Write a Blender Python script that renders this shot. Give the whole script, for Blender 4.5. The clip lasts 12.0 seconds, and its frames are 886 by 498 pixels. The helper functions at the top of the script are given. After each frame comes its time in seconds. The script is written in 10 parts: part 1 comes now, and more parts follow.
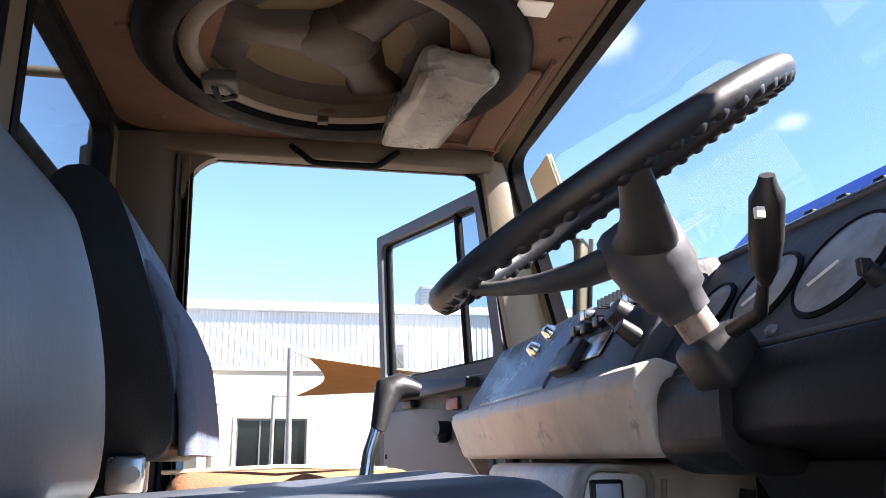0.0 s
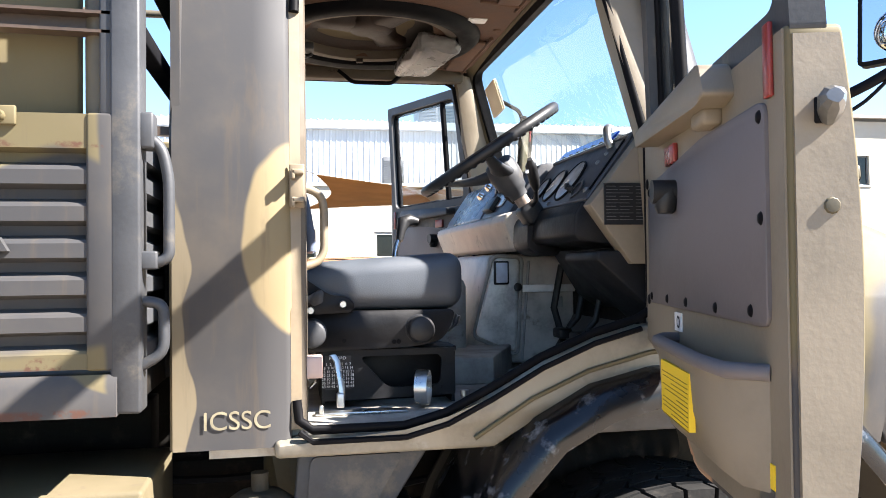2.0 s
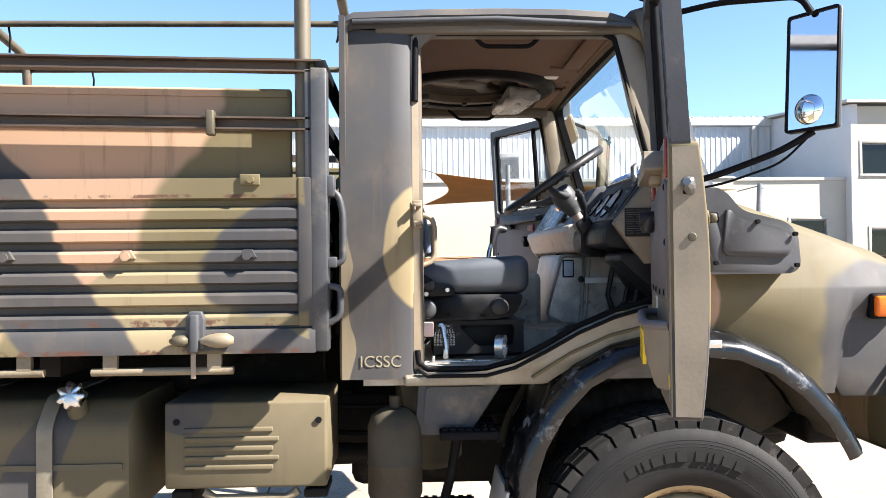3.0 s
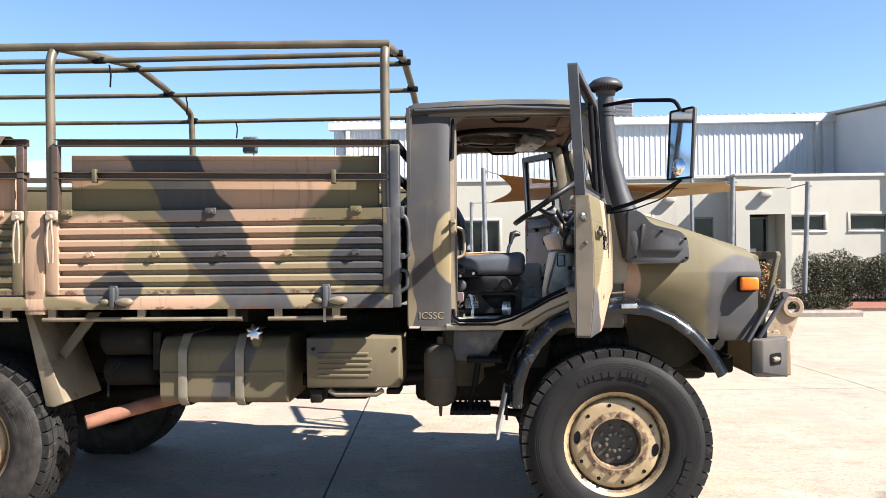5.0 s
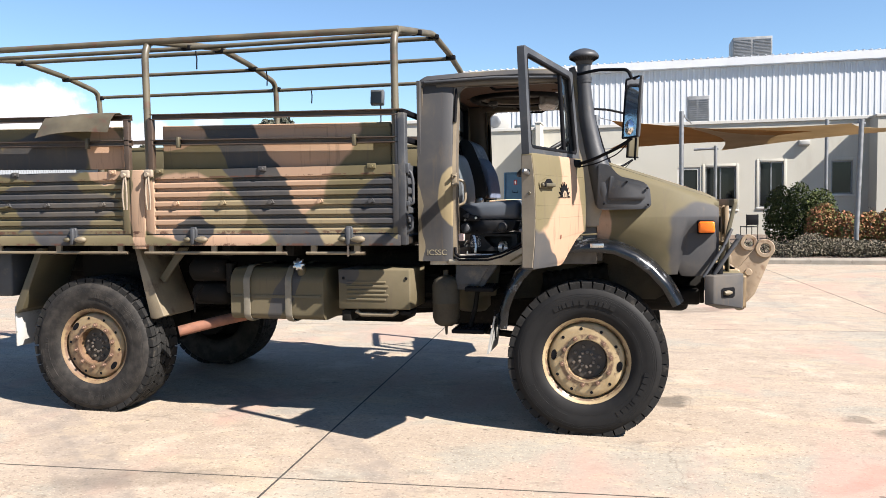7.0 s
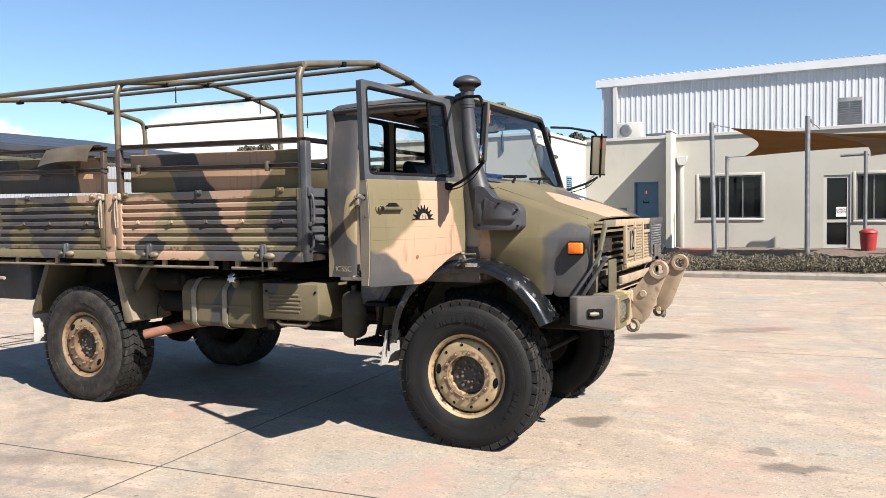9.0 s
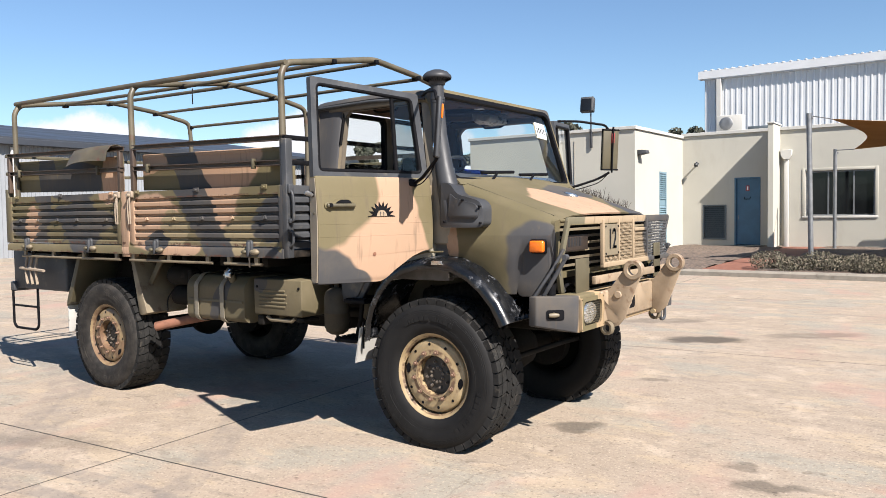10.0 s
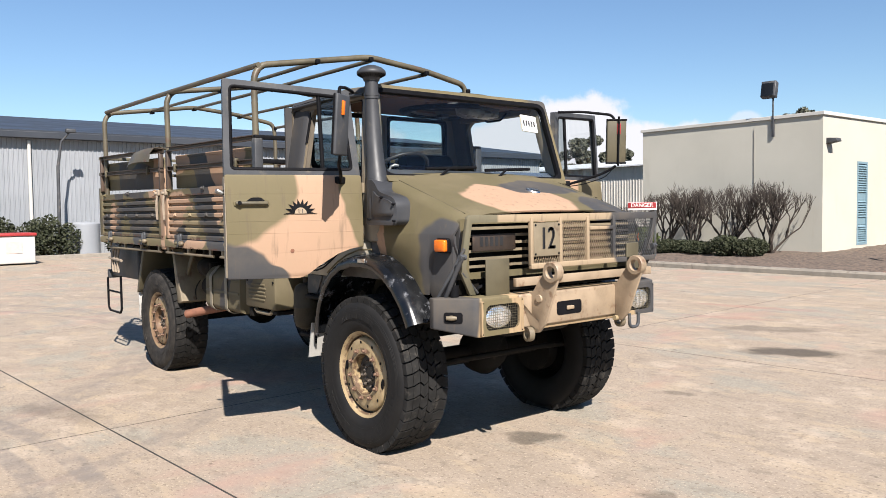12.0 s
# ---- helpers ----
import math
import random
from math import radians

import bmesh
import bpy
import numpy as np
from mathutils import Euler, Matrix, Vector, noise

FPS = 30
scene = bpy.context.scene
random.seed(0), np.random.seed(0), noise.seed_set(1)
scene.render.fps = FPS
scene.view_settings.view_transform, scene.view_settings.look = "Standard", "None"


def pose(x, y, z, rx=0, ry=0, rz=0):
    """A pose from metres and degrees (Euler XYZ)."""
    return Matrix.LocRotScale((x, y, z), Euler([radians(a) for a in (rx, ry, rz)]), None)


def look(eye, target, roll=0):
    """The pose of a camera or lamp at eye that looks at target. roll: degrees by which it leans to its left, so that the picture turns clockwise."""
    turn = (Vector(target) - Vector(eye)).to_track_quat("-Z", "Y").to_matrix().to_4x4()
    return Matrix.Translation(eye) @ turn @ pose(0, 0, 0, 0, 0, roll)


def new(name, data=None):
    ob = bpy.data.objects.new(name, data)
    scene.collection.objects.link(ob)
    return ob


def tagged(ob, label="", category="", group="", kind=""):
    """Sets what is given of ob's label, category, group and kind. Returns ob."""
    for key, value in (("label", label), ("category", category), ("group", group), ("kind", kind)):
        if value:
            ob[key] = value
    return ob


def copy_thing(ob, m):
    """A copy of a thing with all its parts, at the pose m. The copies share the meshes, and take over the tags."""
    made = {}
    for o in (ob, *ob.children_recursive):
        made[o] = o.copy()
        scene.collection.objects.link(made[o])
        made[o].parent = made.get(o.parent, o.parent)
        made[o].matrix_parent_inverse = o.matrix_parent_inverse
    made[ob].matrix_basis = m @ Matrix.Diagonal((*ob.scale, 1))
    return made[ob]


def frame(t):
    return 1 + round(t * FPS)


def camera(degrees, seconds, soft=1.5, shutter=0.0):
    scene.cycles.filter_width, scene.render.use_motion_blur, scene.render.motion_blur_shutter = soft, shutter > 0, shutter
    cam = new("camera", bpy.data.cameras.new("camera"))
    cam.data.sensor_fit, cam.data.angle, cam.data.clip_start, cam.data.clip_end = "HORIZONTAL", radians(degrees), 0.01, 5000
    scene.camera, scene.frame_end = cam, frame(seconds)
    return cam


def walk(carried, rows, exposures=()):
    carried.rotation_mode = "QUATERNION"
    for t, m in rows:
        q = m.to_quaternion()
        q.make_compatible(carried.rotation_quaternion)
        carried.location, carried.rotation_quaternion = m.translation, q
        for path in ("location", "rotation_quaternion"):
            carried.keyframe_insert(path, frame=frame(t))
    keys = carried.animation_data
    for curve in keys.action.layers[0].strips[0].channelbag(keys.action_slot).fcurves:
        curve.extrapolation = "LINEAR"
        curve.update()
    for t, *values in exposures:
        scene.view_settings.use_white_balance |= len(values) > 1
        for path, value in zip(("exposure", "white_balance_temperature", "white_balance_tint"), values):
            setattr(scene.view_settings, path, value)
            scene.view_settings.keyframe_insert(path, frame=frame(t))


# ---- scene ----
cam = camera(58.8, 12.0, soft=0.6)
METRES, EAST, NORTH, EYE, TURN = 11.13, -0.676, -0.22, 1.65, -11.0
ROWS = [
    (0.0, 0.0, 0.0, 0.0, 0.15, 14.95, 0.55),
    (0.5, -0.0013, -0.0251, -0.0041, -1.71, 7.95, 0.58),
    (1.0, 0.0028, -0.0565, -0.0057, -3.54, 4.61, 0.62),
    (1.5, 0.005, -0.0928, -0.0048, -3.15, 2.58, 0.64),
    (2.0, 0.0046, -0.1359, -0.0046, 0.1, 1.28, 0.68),
    (2.5, 0.0139, -0.1804, -0.0038, 4.9, 0.84, 0.68),
    (3.0, 0.0209, -0.2237, -0.0027, 8.71, 0.82, 0.61),
    (3.5, 0.0317, -0.2658, -0.0028, 11.0, 0.89, 0.6),
    (5.5, 0.0842, -0.4148, -0.0027, 14.79, -0.15, 0.59),
    (6.0, 0.1038, -0.4392, -0.0043, 16.45, -1.42, 0.6),
    (6.5, 0.1407, -0.4493, -0.0035, 20.12, -2.75, 0.66),
    (7.0, 0.1795, -0.4406, -0.0027, 24.64, -3.35, 0.77),
    (9.0, 0.3531, -0.3699, 0.0026, 37.66, -2.55, 0.85),
    (9.5, 0.3856, -0.3376, 0.0005, 41.82, -2.6, 0.83),
    (10.0, 0.417, -0.3011, 0.0011, 46.07, -2.64, 0.85),
    (10.5, 0.446, -0.2635, 0.0028, 50.19, -2.7, 0.87),
    (11.0, 0.469, -0.222, 0.0036, 54.54, -2.74, 0.86),
    (11.5, 0.496, -0.1874, 0.0026, 58.69, -2.76, 0.82),
    (12.0, 0.5129, -0.1495, 0.0005, 62.01, -2.83, 0.8),
]
walk(cam, [(t, pose(EAST, NORTH, EYE, 0, 0, TURN) @ pose(METRES * x, METRES * y, METRES * z, 90 + pitch, roll, yaw))
           for t, x, y, z, yaw, pitch, roll in ROWS],
     exposures=[(t, e, 6500, 18 if t < 2 else 13) for t, e in ((0.0, 2.8), (0.5, 2.8), (1.0, 2.88), (1.5, 2.92), (2.0, 2.75), (2.5, 2.5), (3.5, 2.2), (5.5, 1.82), (7.0, 1.63), (9.0, 1.44), (12.0, 1.22))])

# ---- sky and sun ----
SUN_FROM = Vector((0.988, -0.395, 1.0)).normalized()
world = bpy.data.worlds.new("sky")
scene.world = world
world.use_nodes = True
wt = world.node_tree
wt.nodes.clear()


def wnode(kind, **kw):
    n = wt.nodes.new(kind)
    for k, v in kw.items():
        n.inputs[k].default_value = v
    return n


sky = wt.nodes.new("ShaderNodeTexSky")
sky.sky_type = "NISHITA"
sky.sun_disc = False
sky.sun_elevation = math.asin(SUN_FROM.z)
sky.sun_rotation = math.atan2(SUN_FROM.x, SUN_FROM.y)
sky.air_density, sky.dust_density, sky.ozone_density = 1.0, 0.1, 1.2
# low cumulus over the north-west and two small high tufts
wco = wt.nodes.new("ShaderNodeTexCoord")
wnoise = wnode("ShaderNodeTexNoise", Scale=9.0, Detail=8.0, Roughness=0.62)
wt.links.new(wco.outputs["Generated"], wnoise.inputs["Vector"])
wcloud = None
for centre, radii, puff in (((-0.665, 0.738, 0.088), (0.085, 0.085, 0.042), 1.0), ((-0.60, 0.79, 0.080), (0.060, 0.060, 0.026), 1.0), ((-0.553, 0.828, 0.088), (0.022, 0.022, 0.015), 0.7),
                            ((-0.85, 0.515, 0.085), (0.10, 0.10, 0.030), 0.9), ((-0.72, 0.685, 0.085), (0.07, 0.07, 0.036), 1.0), ((-0.50, 0.86, 0.10), (0.016, 0.016, 0.010), 0.5),
                            ((0.37, 0.80, 0.485), (0.030, 0.030, 0.022), 0.38), ((0.554, 0.745, 0.371), (0.026, 0.026, 0.013), 0.32)):
    wmp = wt.nodes.new("ShaderNodeMapping")
    wmp.vector_type = "TEXTURE"
    wmp.inputs["Location"].default_value = centre
    wmp.inputs["Scale"].default_value = radii
    wt.links.new(wco.outputs["Generated"], wmp.inputs[0])
    wlen = wt.nodes.new("ShaderNodeVectorMath")
    wlen.operation = "LENGTH"
    wt.links.new(wmp.outputs[0], wlen.inputs[0])
    wsum = wt.nodes.new("ShaderNodeMath")
    wsum.operation = "MULTIPLY_ADD"
    wsum.inputs[1].default_value = -2.6
    wt.links.new(wnoise.outputs[0], wsum.inputs[0])
    wt.links.new(wlen.outputs["Value"], wsum.inputs[2])
    wr = wt.nodes.new("ShaderNodeMapRange")
    wr.interpolation_type = "SMOOTHSTEP"
    wr.inputs["From Min"].default_value, wr.inputs["From Max"].default_value = (-0.55, -0.15) if puff > 0.4 else (-1.25, 0.0)
    wr.inputs["To Min"].default_value, wr.inputs["To Max"].default_value = puff, 0.0
    wt.links.new(wsum.outputs[0], wr.inputs["Value"])
    if wcloud is None:
        wcloud = wr.outputs[0]
    else:
        wmax = wt.nodes.new("ShaderNodeMath")
        wmax.operation = "MAXIMUM"
        wt.links.new(wcloud, wmax.inputs[0])
        wt.links.new(wr.outputs[0], wmax.inputs[1])
        wcloud = wmax.outputs[0]
wmix = wt.nodes.new("ShaderNodeMix")
wmix.data_type = "RGBA"
wmix.inputs["B"].default_value = (8.2, 8.3, 8.8, 1)
wt.links.new(wcloud, wmix.inputs["Factor"])
wtint = wt.nodes.new("ShaderNodeMix")
wtint.data_type, wtint.blend_type = "RGBA", "MULTIPLY"
wtint.inputs["Factor"].default_value = 1.0
wtint.inputs["B"].default_value = (0.84, 1.0, 1.13, 1)
wt.links.new(sky.outputs[0], wtint.inputs["A"])
wt.links.new(wtint.outputs["Result"], wmix.inputs["A"])
wbg = wnode("ShaderNodeBackground", Strength=0.050)
wt.links.new(wmix.outputs["Result"], wbg.inputs["Color"])
wout = wt.nodes.new("ShaderNodeOutputWorld")
wt.links.new(wbg.outputs[0], wout.inputs[0])

sun_data = bpy.data.lights.new("sun", "SUN")
sun_data.energy, sun_data.angle, sun_data.color = 5.0, radians(0.53), (1.0, 0.955, 0.88)
sun = new("sun", sun_data)
sun.matrix_basis = look(SUN_FROM * 60, (0, 0, 0))

# ---- materials ----
def material(name):
    m = bpy.data.materials.new(name)
    m.use_nodes = True
    t = m.node_tree
    return m, t, t.nodes["Principled BSDF"]


def mixed(t, fac, a, b):
    """A colour mix; fac, a and b are sockets or values."""
    n = t.nodes.new("ShaderNodeMix")
    n.data_type = "RGBA"
    for key, v in (("Factor", fac), ("A", a), ("B", b)):
        if isinstance(v, bpy.types.NodeSocket):
            t.links.new(v, n.inputs[key])
        elif key == "Factor":
            n.inputs[key].default_value = v
        else:
            n.inputs[key].default_value = (*v, 1)
    return n.outputs["Result"]


def ramped(t, value, lo, hi, a=0.0, b=1.0):
    n = t.nodes.new("ShaderNodeMapRange")
    n.interpolation_type = "SMOOTHSTEP"
    for key, v in (("From Min", lo), ("From Max", hi), ("To Min", a), ("To Max", b)):
        n.inputs[key].default_value = v
    t.links.new(value, n.inputs["Value"])
    return n.outputs[0]


def noised(t, co, scale, detail=4.0, rough=0.55, stretch=None):
    if stretch:
        mp = t.nodes.new("ShaderNodeMapping")
        mp.inputs["Scale"].default_value = stretch
        t.links.new(co, mp.inputs[0])
        co = mp.outputs[0]
    n = t.nodes.new("ShaderNodeTexNoise")
    n.inputs["Scale"].default_value, n.inputs["Detail"].default_value, n.inputs["Roughness"].default_value = scale, detail, rough
    t.links.new(co, n.inputs["Vector"])
    return n.outputs[0]


def maths(t, op, a, b):
    n = t.nodes.new("ShaderNodeMath")
    n.operation = op
    for i, v in enumerate((a, b)):
        if isinstance(v, bpy.types.NodeSocket):
            t.links.new(v, n.inputs[i])
        else:
            n.inputs[i].default_value = v
    return n.outputs[0]


def bumped(t, bsdf, height, strength, dist=0.01):
    n = t.nodes.new("ShaderNodeBump")
    n.inputs["Strength"].default_value, n.inputs["Distance"].default_value = strength, dist
    t.links.new(height, n.inputs["Height"])
    t.links.new(n.outputs[0], bsdf.inputs["Normal"])


def position(t):
    return t.nodes.new("ShaderNodeNewGeometry").outputs["Position"]


def objco(t):
    return t.nodes.new("ShaderNodeTexCoord").outputs["Object"]


def plain(name, col, rough=0.6, metal=0.0, var=0.18, scale=6.0, bump=0.1, fine=90.0, spec=0.5, stain=None, amount=0.5, local=True):
    """A surface with variation at two scales, fine relief and, where asked, stains of another colour."""
    m, t, p = material(name)
    co = objco(t) if local else position(t)
    big = noised(t, co, scale, 5)
    small = noised(t, co, fine, 3)
    dark, light = [c * (1 - var) for c in col], [min(1, c * (1 + var)) for c in col]
    c = mixed(t, ramped(t, big, 0.35, 0.65), dark, light)
    c = mixed(t, ramped(t, small, 0.3, 0.75, 0, 0.35), c, light)
    if stain:
        s = noised(t, co, scale * 1.7, 8, 0.65)
        c = mixed(t, ramped(t, s, 0.62 - amount * 0.15, 0.72, 0, 0.85), c, stain)
    t.links.new(c, p.inputs["Base Color"])
    t.links.new(ramped(t, big, 0.3, 0.7, max(0.03, rough - 0.08), min(1, rough + 0.08)), p.inputs["Roughness"])
    p.inputs["Metallic"].default_value = metal
    p.inputs["Specular IOR Level"].default_value = spec
    if bump:
        bumped(t, p, small, bump, 0.003)
    return m


OLIVE, TAN, CHARCOAL = (0.108, 0.089, 0.047), (0.315, 0.203, 0.134), (0.0425, 0.042, 0.0435)


def camouflage(name, base, blobs, soft=0.05, rough=0.70, rusty=()):
    """Army paint: a base colour with warped ellipsoids of the others; blobs are (colour, centre, radii, tilt about y, tilt about x)."""
    m, t, p = material(name)
    co = position(t)
    warp = t.nodes.new("ShaderNodeTexNoise")
    warp.inputs["Scale"].default_value, warp.inputs["Detail"].default_value = 3.2, 2.0
    t.links.new(co, warp.inputs["Vector"])
    off = t.nodes.new("ShaderNodeVectorMath")
    off.operation = "MULTIPLY_ADD"
    off.inputs[1].default_value, off.inputs[2].default_value = (0.16, 0.16, 0.16), (-0.08, -0.08, -0.08)
    t.links.new(warp.outputs["Color"], off.inputs[0])
    add = t.nodes.new("ShaderNodeVectorMath")
    t.links.new(co, add.inputs[0])
    t.links.new(off.outputs[0], add.inputs[1])
    c = tuple(base)
    for col, centre, radii, ty, tx in blobs:
        mp = t.nodes.new("ShaderNodeMapping")
        mp.vector_type = "TEXTURE"
        mp.inputs["Location"].default_value = centre
        mp.inputs["Rotation"].default_value = (radians(tx), radians(ty), 0)
        mp.inputs["Scale"].default_value = radii
        t.links.new(add.outputs[0], mp.inputs[0])
        ln = t.nodes.new("ShaderNodeVectorMath")
        ln.operation = "LENGTH"
        t.links.new(mp.outputs[0], ln.inputs[0])
        c = mixed(t, ramped(t, ln.outputs["Value"], 1 - soft, 1 + soft, 1, 0), c, col)
    if not isinstance(c, bpy.types.NodeSocket):
        c = mixed(t, 0.0, c, c)
    big, small = noised(t, co, 2.3, 6, 0.6), noised(t, co, 60, 4)
    streak = noised(t, co, 3.0, 5, 0.6, (9, 9, 0.9))
    dust = mixed(t, ramped(t, big, 0.4, 0.72, 0, 0.22), c, (0.21, 0.165, 0.11))
    dust = mixed(t, ramped(t, streak, 0.54, 0.72, 0, 0.42), dust, (0.08, 0.062, 0.045))
    chip = noised(t, co, 28, 7, 0.7)
    dust = mixed(t, ramped(t, chip, 0.70, 0.73, 0, 0.75), dust, (0.10, 0.07, 0.05))
    if rusty:
        # rust creeps along these heights
        sp = t.nodes.new("ShaderNodeSeparateXYZ")
        t.links.new(co, sp.inputs[0])
        nibble = ramped(t, noised(t, co, 11, 8, 0.7), 0.50, 0.58)
        for z, half in rusty:
            d = t.nodes.new("ShaderNodeMath")
            d.operation = "SUBTRACT"
            d.inputs[1].default_value = z
            t.links.new(sp.outputs[2], d.inputs[0])
            ab = t.nodes.new("ShaderNodeMath")
            ab.operation = "ABSOLUTE"
            t.links.new(d.outputs[0], ab.inputs[0])
            mk = t.nodes.new("ShaderNodeMath")
            mk.operation = "MULTIPLY"
            t.links.new(ramped(t, ab.outputs[0], half * 0.4, half, 0.9, 0), mk.inputs[0])
            t.links.new(nibble, mk.inputs[1])
            dust = mixed(t, mk.outputs[0], dust, (0.075, 0.034, 0.022))
    t.links.new(dust, p.inputs["Base Color"])
    t.links.new(ramped(t, big, 0.3, 0.7, rough - 0.1, rough + 0.1), p.inputs["Roughness"])
    p.inputs["Specular IOR Level"].default_value = 0.25
    bumped(t, p, small, 0.08, 0.002)
    return m


K, P, O = CHARCOAL, TAN, OLIVE
SAND = (0.205, 0.163, 0.096)
BED_PAINT = camouflage("bed_camouflage_paint", O, [
    (P, (-3.05, -0.1, 2.15), (0.30, 1.2, 0.10), 0, 0),
    (P, (-2.92, -0.1, 1.62), (0.44, 1.2, 0.25), 0, 0),
    (SAND, (-2.60, -0.1, 1.57), (0.20, 1.2, 0.17), 0, 0),
    (P, (-1.98, -0.1, 2.02), (0.46, 1.2, 0.60), 0, 0),
    (O, (-1.45, -0.1, 1.73), (0.305, 1.2, 0.66), 26, 0),
    (SAND, (-1.76, -0.1, 1.47), (0.24, 1.2, 0.16), 0, 0),
    (P, (-2.55, -0.1, 1.37), (0.34, 1.2, 0.06), 0, 0),
    (K, (-2.33, -0.1, 1.83), (0.170, 1.3, 1.0), -36, 0),
    (K, (-1.37, -0.1, 1.62), (0.255, 1.2, 0.185), -15, 0),
    (K, (-1.42, -0.1, 1.36), (0.25, 1.2, 0.05), 0, 0),
    (K, (-1.17, -0.1, 1.75), (0.10, 1.2, 0.50), 0, 0),
    (K, (-2.86, -0.1, 1.43), (0.17, 0.5, 0.08), 0, 0),
    (K, (-4.05, -0.1, 1.60), (0.30, 1.2, 0.30), 15, 0),
    (K, (-4.75, -0.1, 2.02), (0.16, 1.2, 0.40), -12, 0),
    (K, (-4.45, -0.1, 1.60), (0.95, 1.2, 0.17), -3, 0),
    (K, (-4.2, -0.1, 2.02), (0.42, 1.2, 0.20), 0, 0),
    (O, (-4.55, -0.1, 1.52), (0.16, 1.2, 0.13), 20, 0),
    (P, (-4.98, -0.1, 1.62), (0.12, 1.2, 0.20), 15, 0),
    (P, (-3.62, -0.1, 2.02), (0.16, 1.2, 0.24), -15, 0),
    (P, (-3.30, -0.1, 1.72), (0.07, 1.2, 0.50), 0, 0),
], rusty=((1.425, 0.018), (1.335, 0.012), (1.835, 0.008)))
CAB_PAINT = camouflage("cab_camouflage_paint", K, [
    ((0.20, 0.158, 0.088), (-0.90, 0.1, 1.66), (0.12, 0.6, 0.20), 0, 0),
    ((0.165, 0.138, 0.092), (-1.205, 0.1, 1.42), (0.052, 0.6, 0.34), 3, 0),
    (O, (-0.45, 1.05, 2.75), (0.85, 1.3, 0.27), 0, 0),
    (O, (-0.25, 0.1, 1.25), (0.62, 0.5, 0.34), 0, 0),
    (O, (0.1, 1.0, 2.1), (0.2, 1.2, 0.8), 0, 0),
    (O, (-0.12, 1.05, 2.0), (0.35, 1.2, 0.7), 0, 0),
])
DOOR_PAINT = camouflage("door_camouflage_paint", P, [
    (O, (-0.2, -0.82, 1.80), (0.6, 0.45, 0.34), 0, 0),
    (K, (-0.2, -0.60, 1.22), (0.6, 0.16, 0.12), 0, 0),
    (K, (-0.2, -0.90, 1.16), (0.6, 0.42, 0.32), 0, 0),
    (O, (-0.2, 2.9, 1.75), (0.6, 0.5, 0.4), 0, 0),
    (O, (-0.02, 0.12, 1.90), (0.3, 0.2, 0.6), 0, 0),
])
HOOD_PAINT = camouflage("hood_camouflage_paint", (0.092, 0.077, 0.041), [
    (K, (0.94, 0.10, 1.15), (0.40, 0.12, 0.60), 0, 0),
    (P, (0.66, 0.92, 1.70), (0.40, 0.46, 0.16), 0, 0),
    (K, (0.42, 1.35, 1.80), (0.16, 0.42, 0.14), 0, 0),
    (K, (0.80, 1.75, 1.62), (0.26, 0.34, 0.16), 0, 0),
    (P, (0.05, 0.1, 1.40), (0.12, 0.3, 0.3), 0, 0),
])
BUMPER_PAINT = camouflage("bumper_paint", (0.28, 0.20, 0.115), [
    (K, (0.95, 0.05, 1.0), (0.22, 0.20, 0.4), 0, 0),
    (O, (1.05, 0.33, 1.0), (0.3, 0.12, 0.4), 0, 0),
    (K, (1.0, 1.95, 1.0), (0.4, 0.28, 0.4), 0, 0),
])
GUARD_PAINT = camouflage("brush_guard_paint", (0.265, 0.20, 0.13), [
    ((0.105, 0.095, 0.062), (1.0, 0.20, 1.42), (0.4, 0.22, 0.5), 0, 0),
    (K, (1.0, 1.90, 1.5), (0.4, 0.42, 0.5), 0, 0),
])
OLIVE_PAINT = plain("olive_drab_paint", (0.066, 0.055, 0.031), 0.6, var=0.2, scale=3, stain=(0.0298, 0.0249, 0.0165))
KHAKI_PAINT = plain("faded_khaki_paint", (0.1535, 0.1242, 0.0813), 0.6, var=0.2, scale=4, stain=(0.0737, 0.0433, 0.026))
RAIL_BROWN = plain("dark_brown_rail_paint", (0.0572, 0.0373, 0.0253), 0.55, var=0.25, scale=4, stain=(0.0963, 0.0722, 0.0451))
BOW_PAINT = plain("bow_tube_paint", (0.072, 0.060, 0.038), 0.5, var=0.25, scale=5, stain=(0.0867, 0.0347, 0.0217))
SAND_STEEL = plain("sand_painted_steel", (0.2348, 0.176, 0.1174), 0.55, var=0.14, scale=6, stain=(0.1213, 0.0607, 0.0304))
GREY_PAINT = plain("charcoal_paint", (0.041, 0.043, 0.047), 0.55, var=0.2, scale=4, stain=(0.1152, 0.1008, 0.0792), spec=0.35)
SNORKEL_PAINT = plain("snorkel_charcoal_paint", (0.031, 0.032, 0.035), 0.5, var=0.16, scale=5, bump=0.12, stain=(0.058, 0.053, 0.047), amount=0.3, spec=0.35)
# the pale blue-grey stain paints scuffs and also sky reflections on the gloss
FENDER_BLACK = plain("fender_black_plastic", (0.005, 0.0055, 0.0065), 0.24, var=0.3, scale=6, bump=0.22, fine=16, spec=0.5, stain=(0.22, 0.225, 0.24), amount=0.5)
TOE_RUBBER = plain("dusty_toe_rubber", (0.085, 0.078, 0.072), 0.8, var=0.25, scale=8, bump=0.3)
SILL_PAINT = plain("worn_grey_khaki_sill_paint", (0.215, 0.194, 0.152), 0.45, var=0.2, scale=7, bump=0.1, stain=(0.30, 0.285, 0.25), amount=0.4)
PLASTIC_DEEP = plain("dark_underdash_plastic", (0.0115, 0.0115, 0.0125), 0.5, var=0.25, scale=12, bump=0.2, spec=0.18)
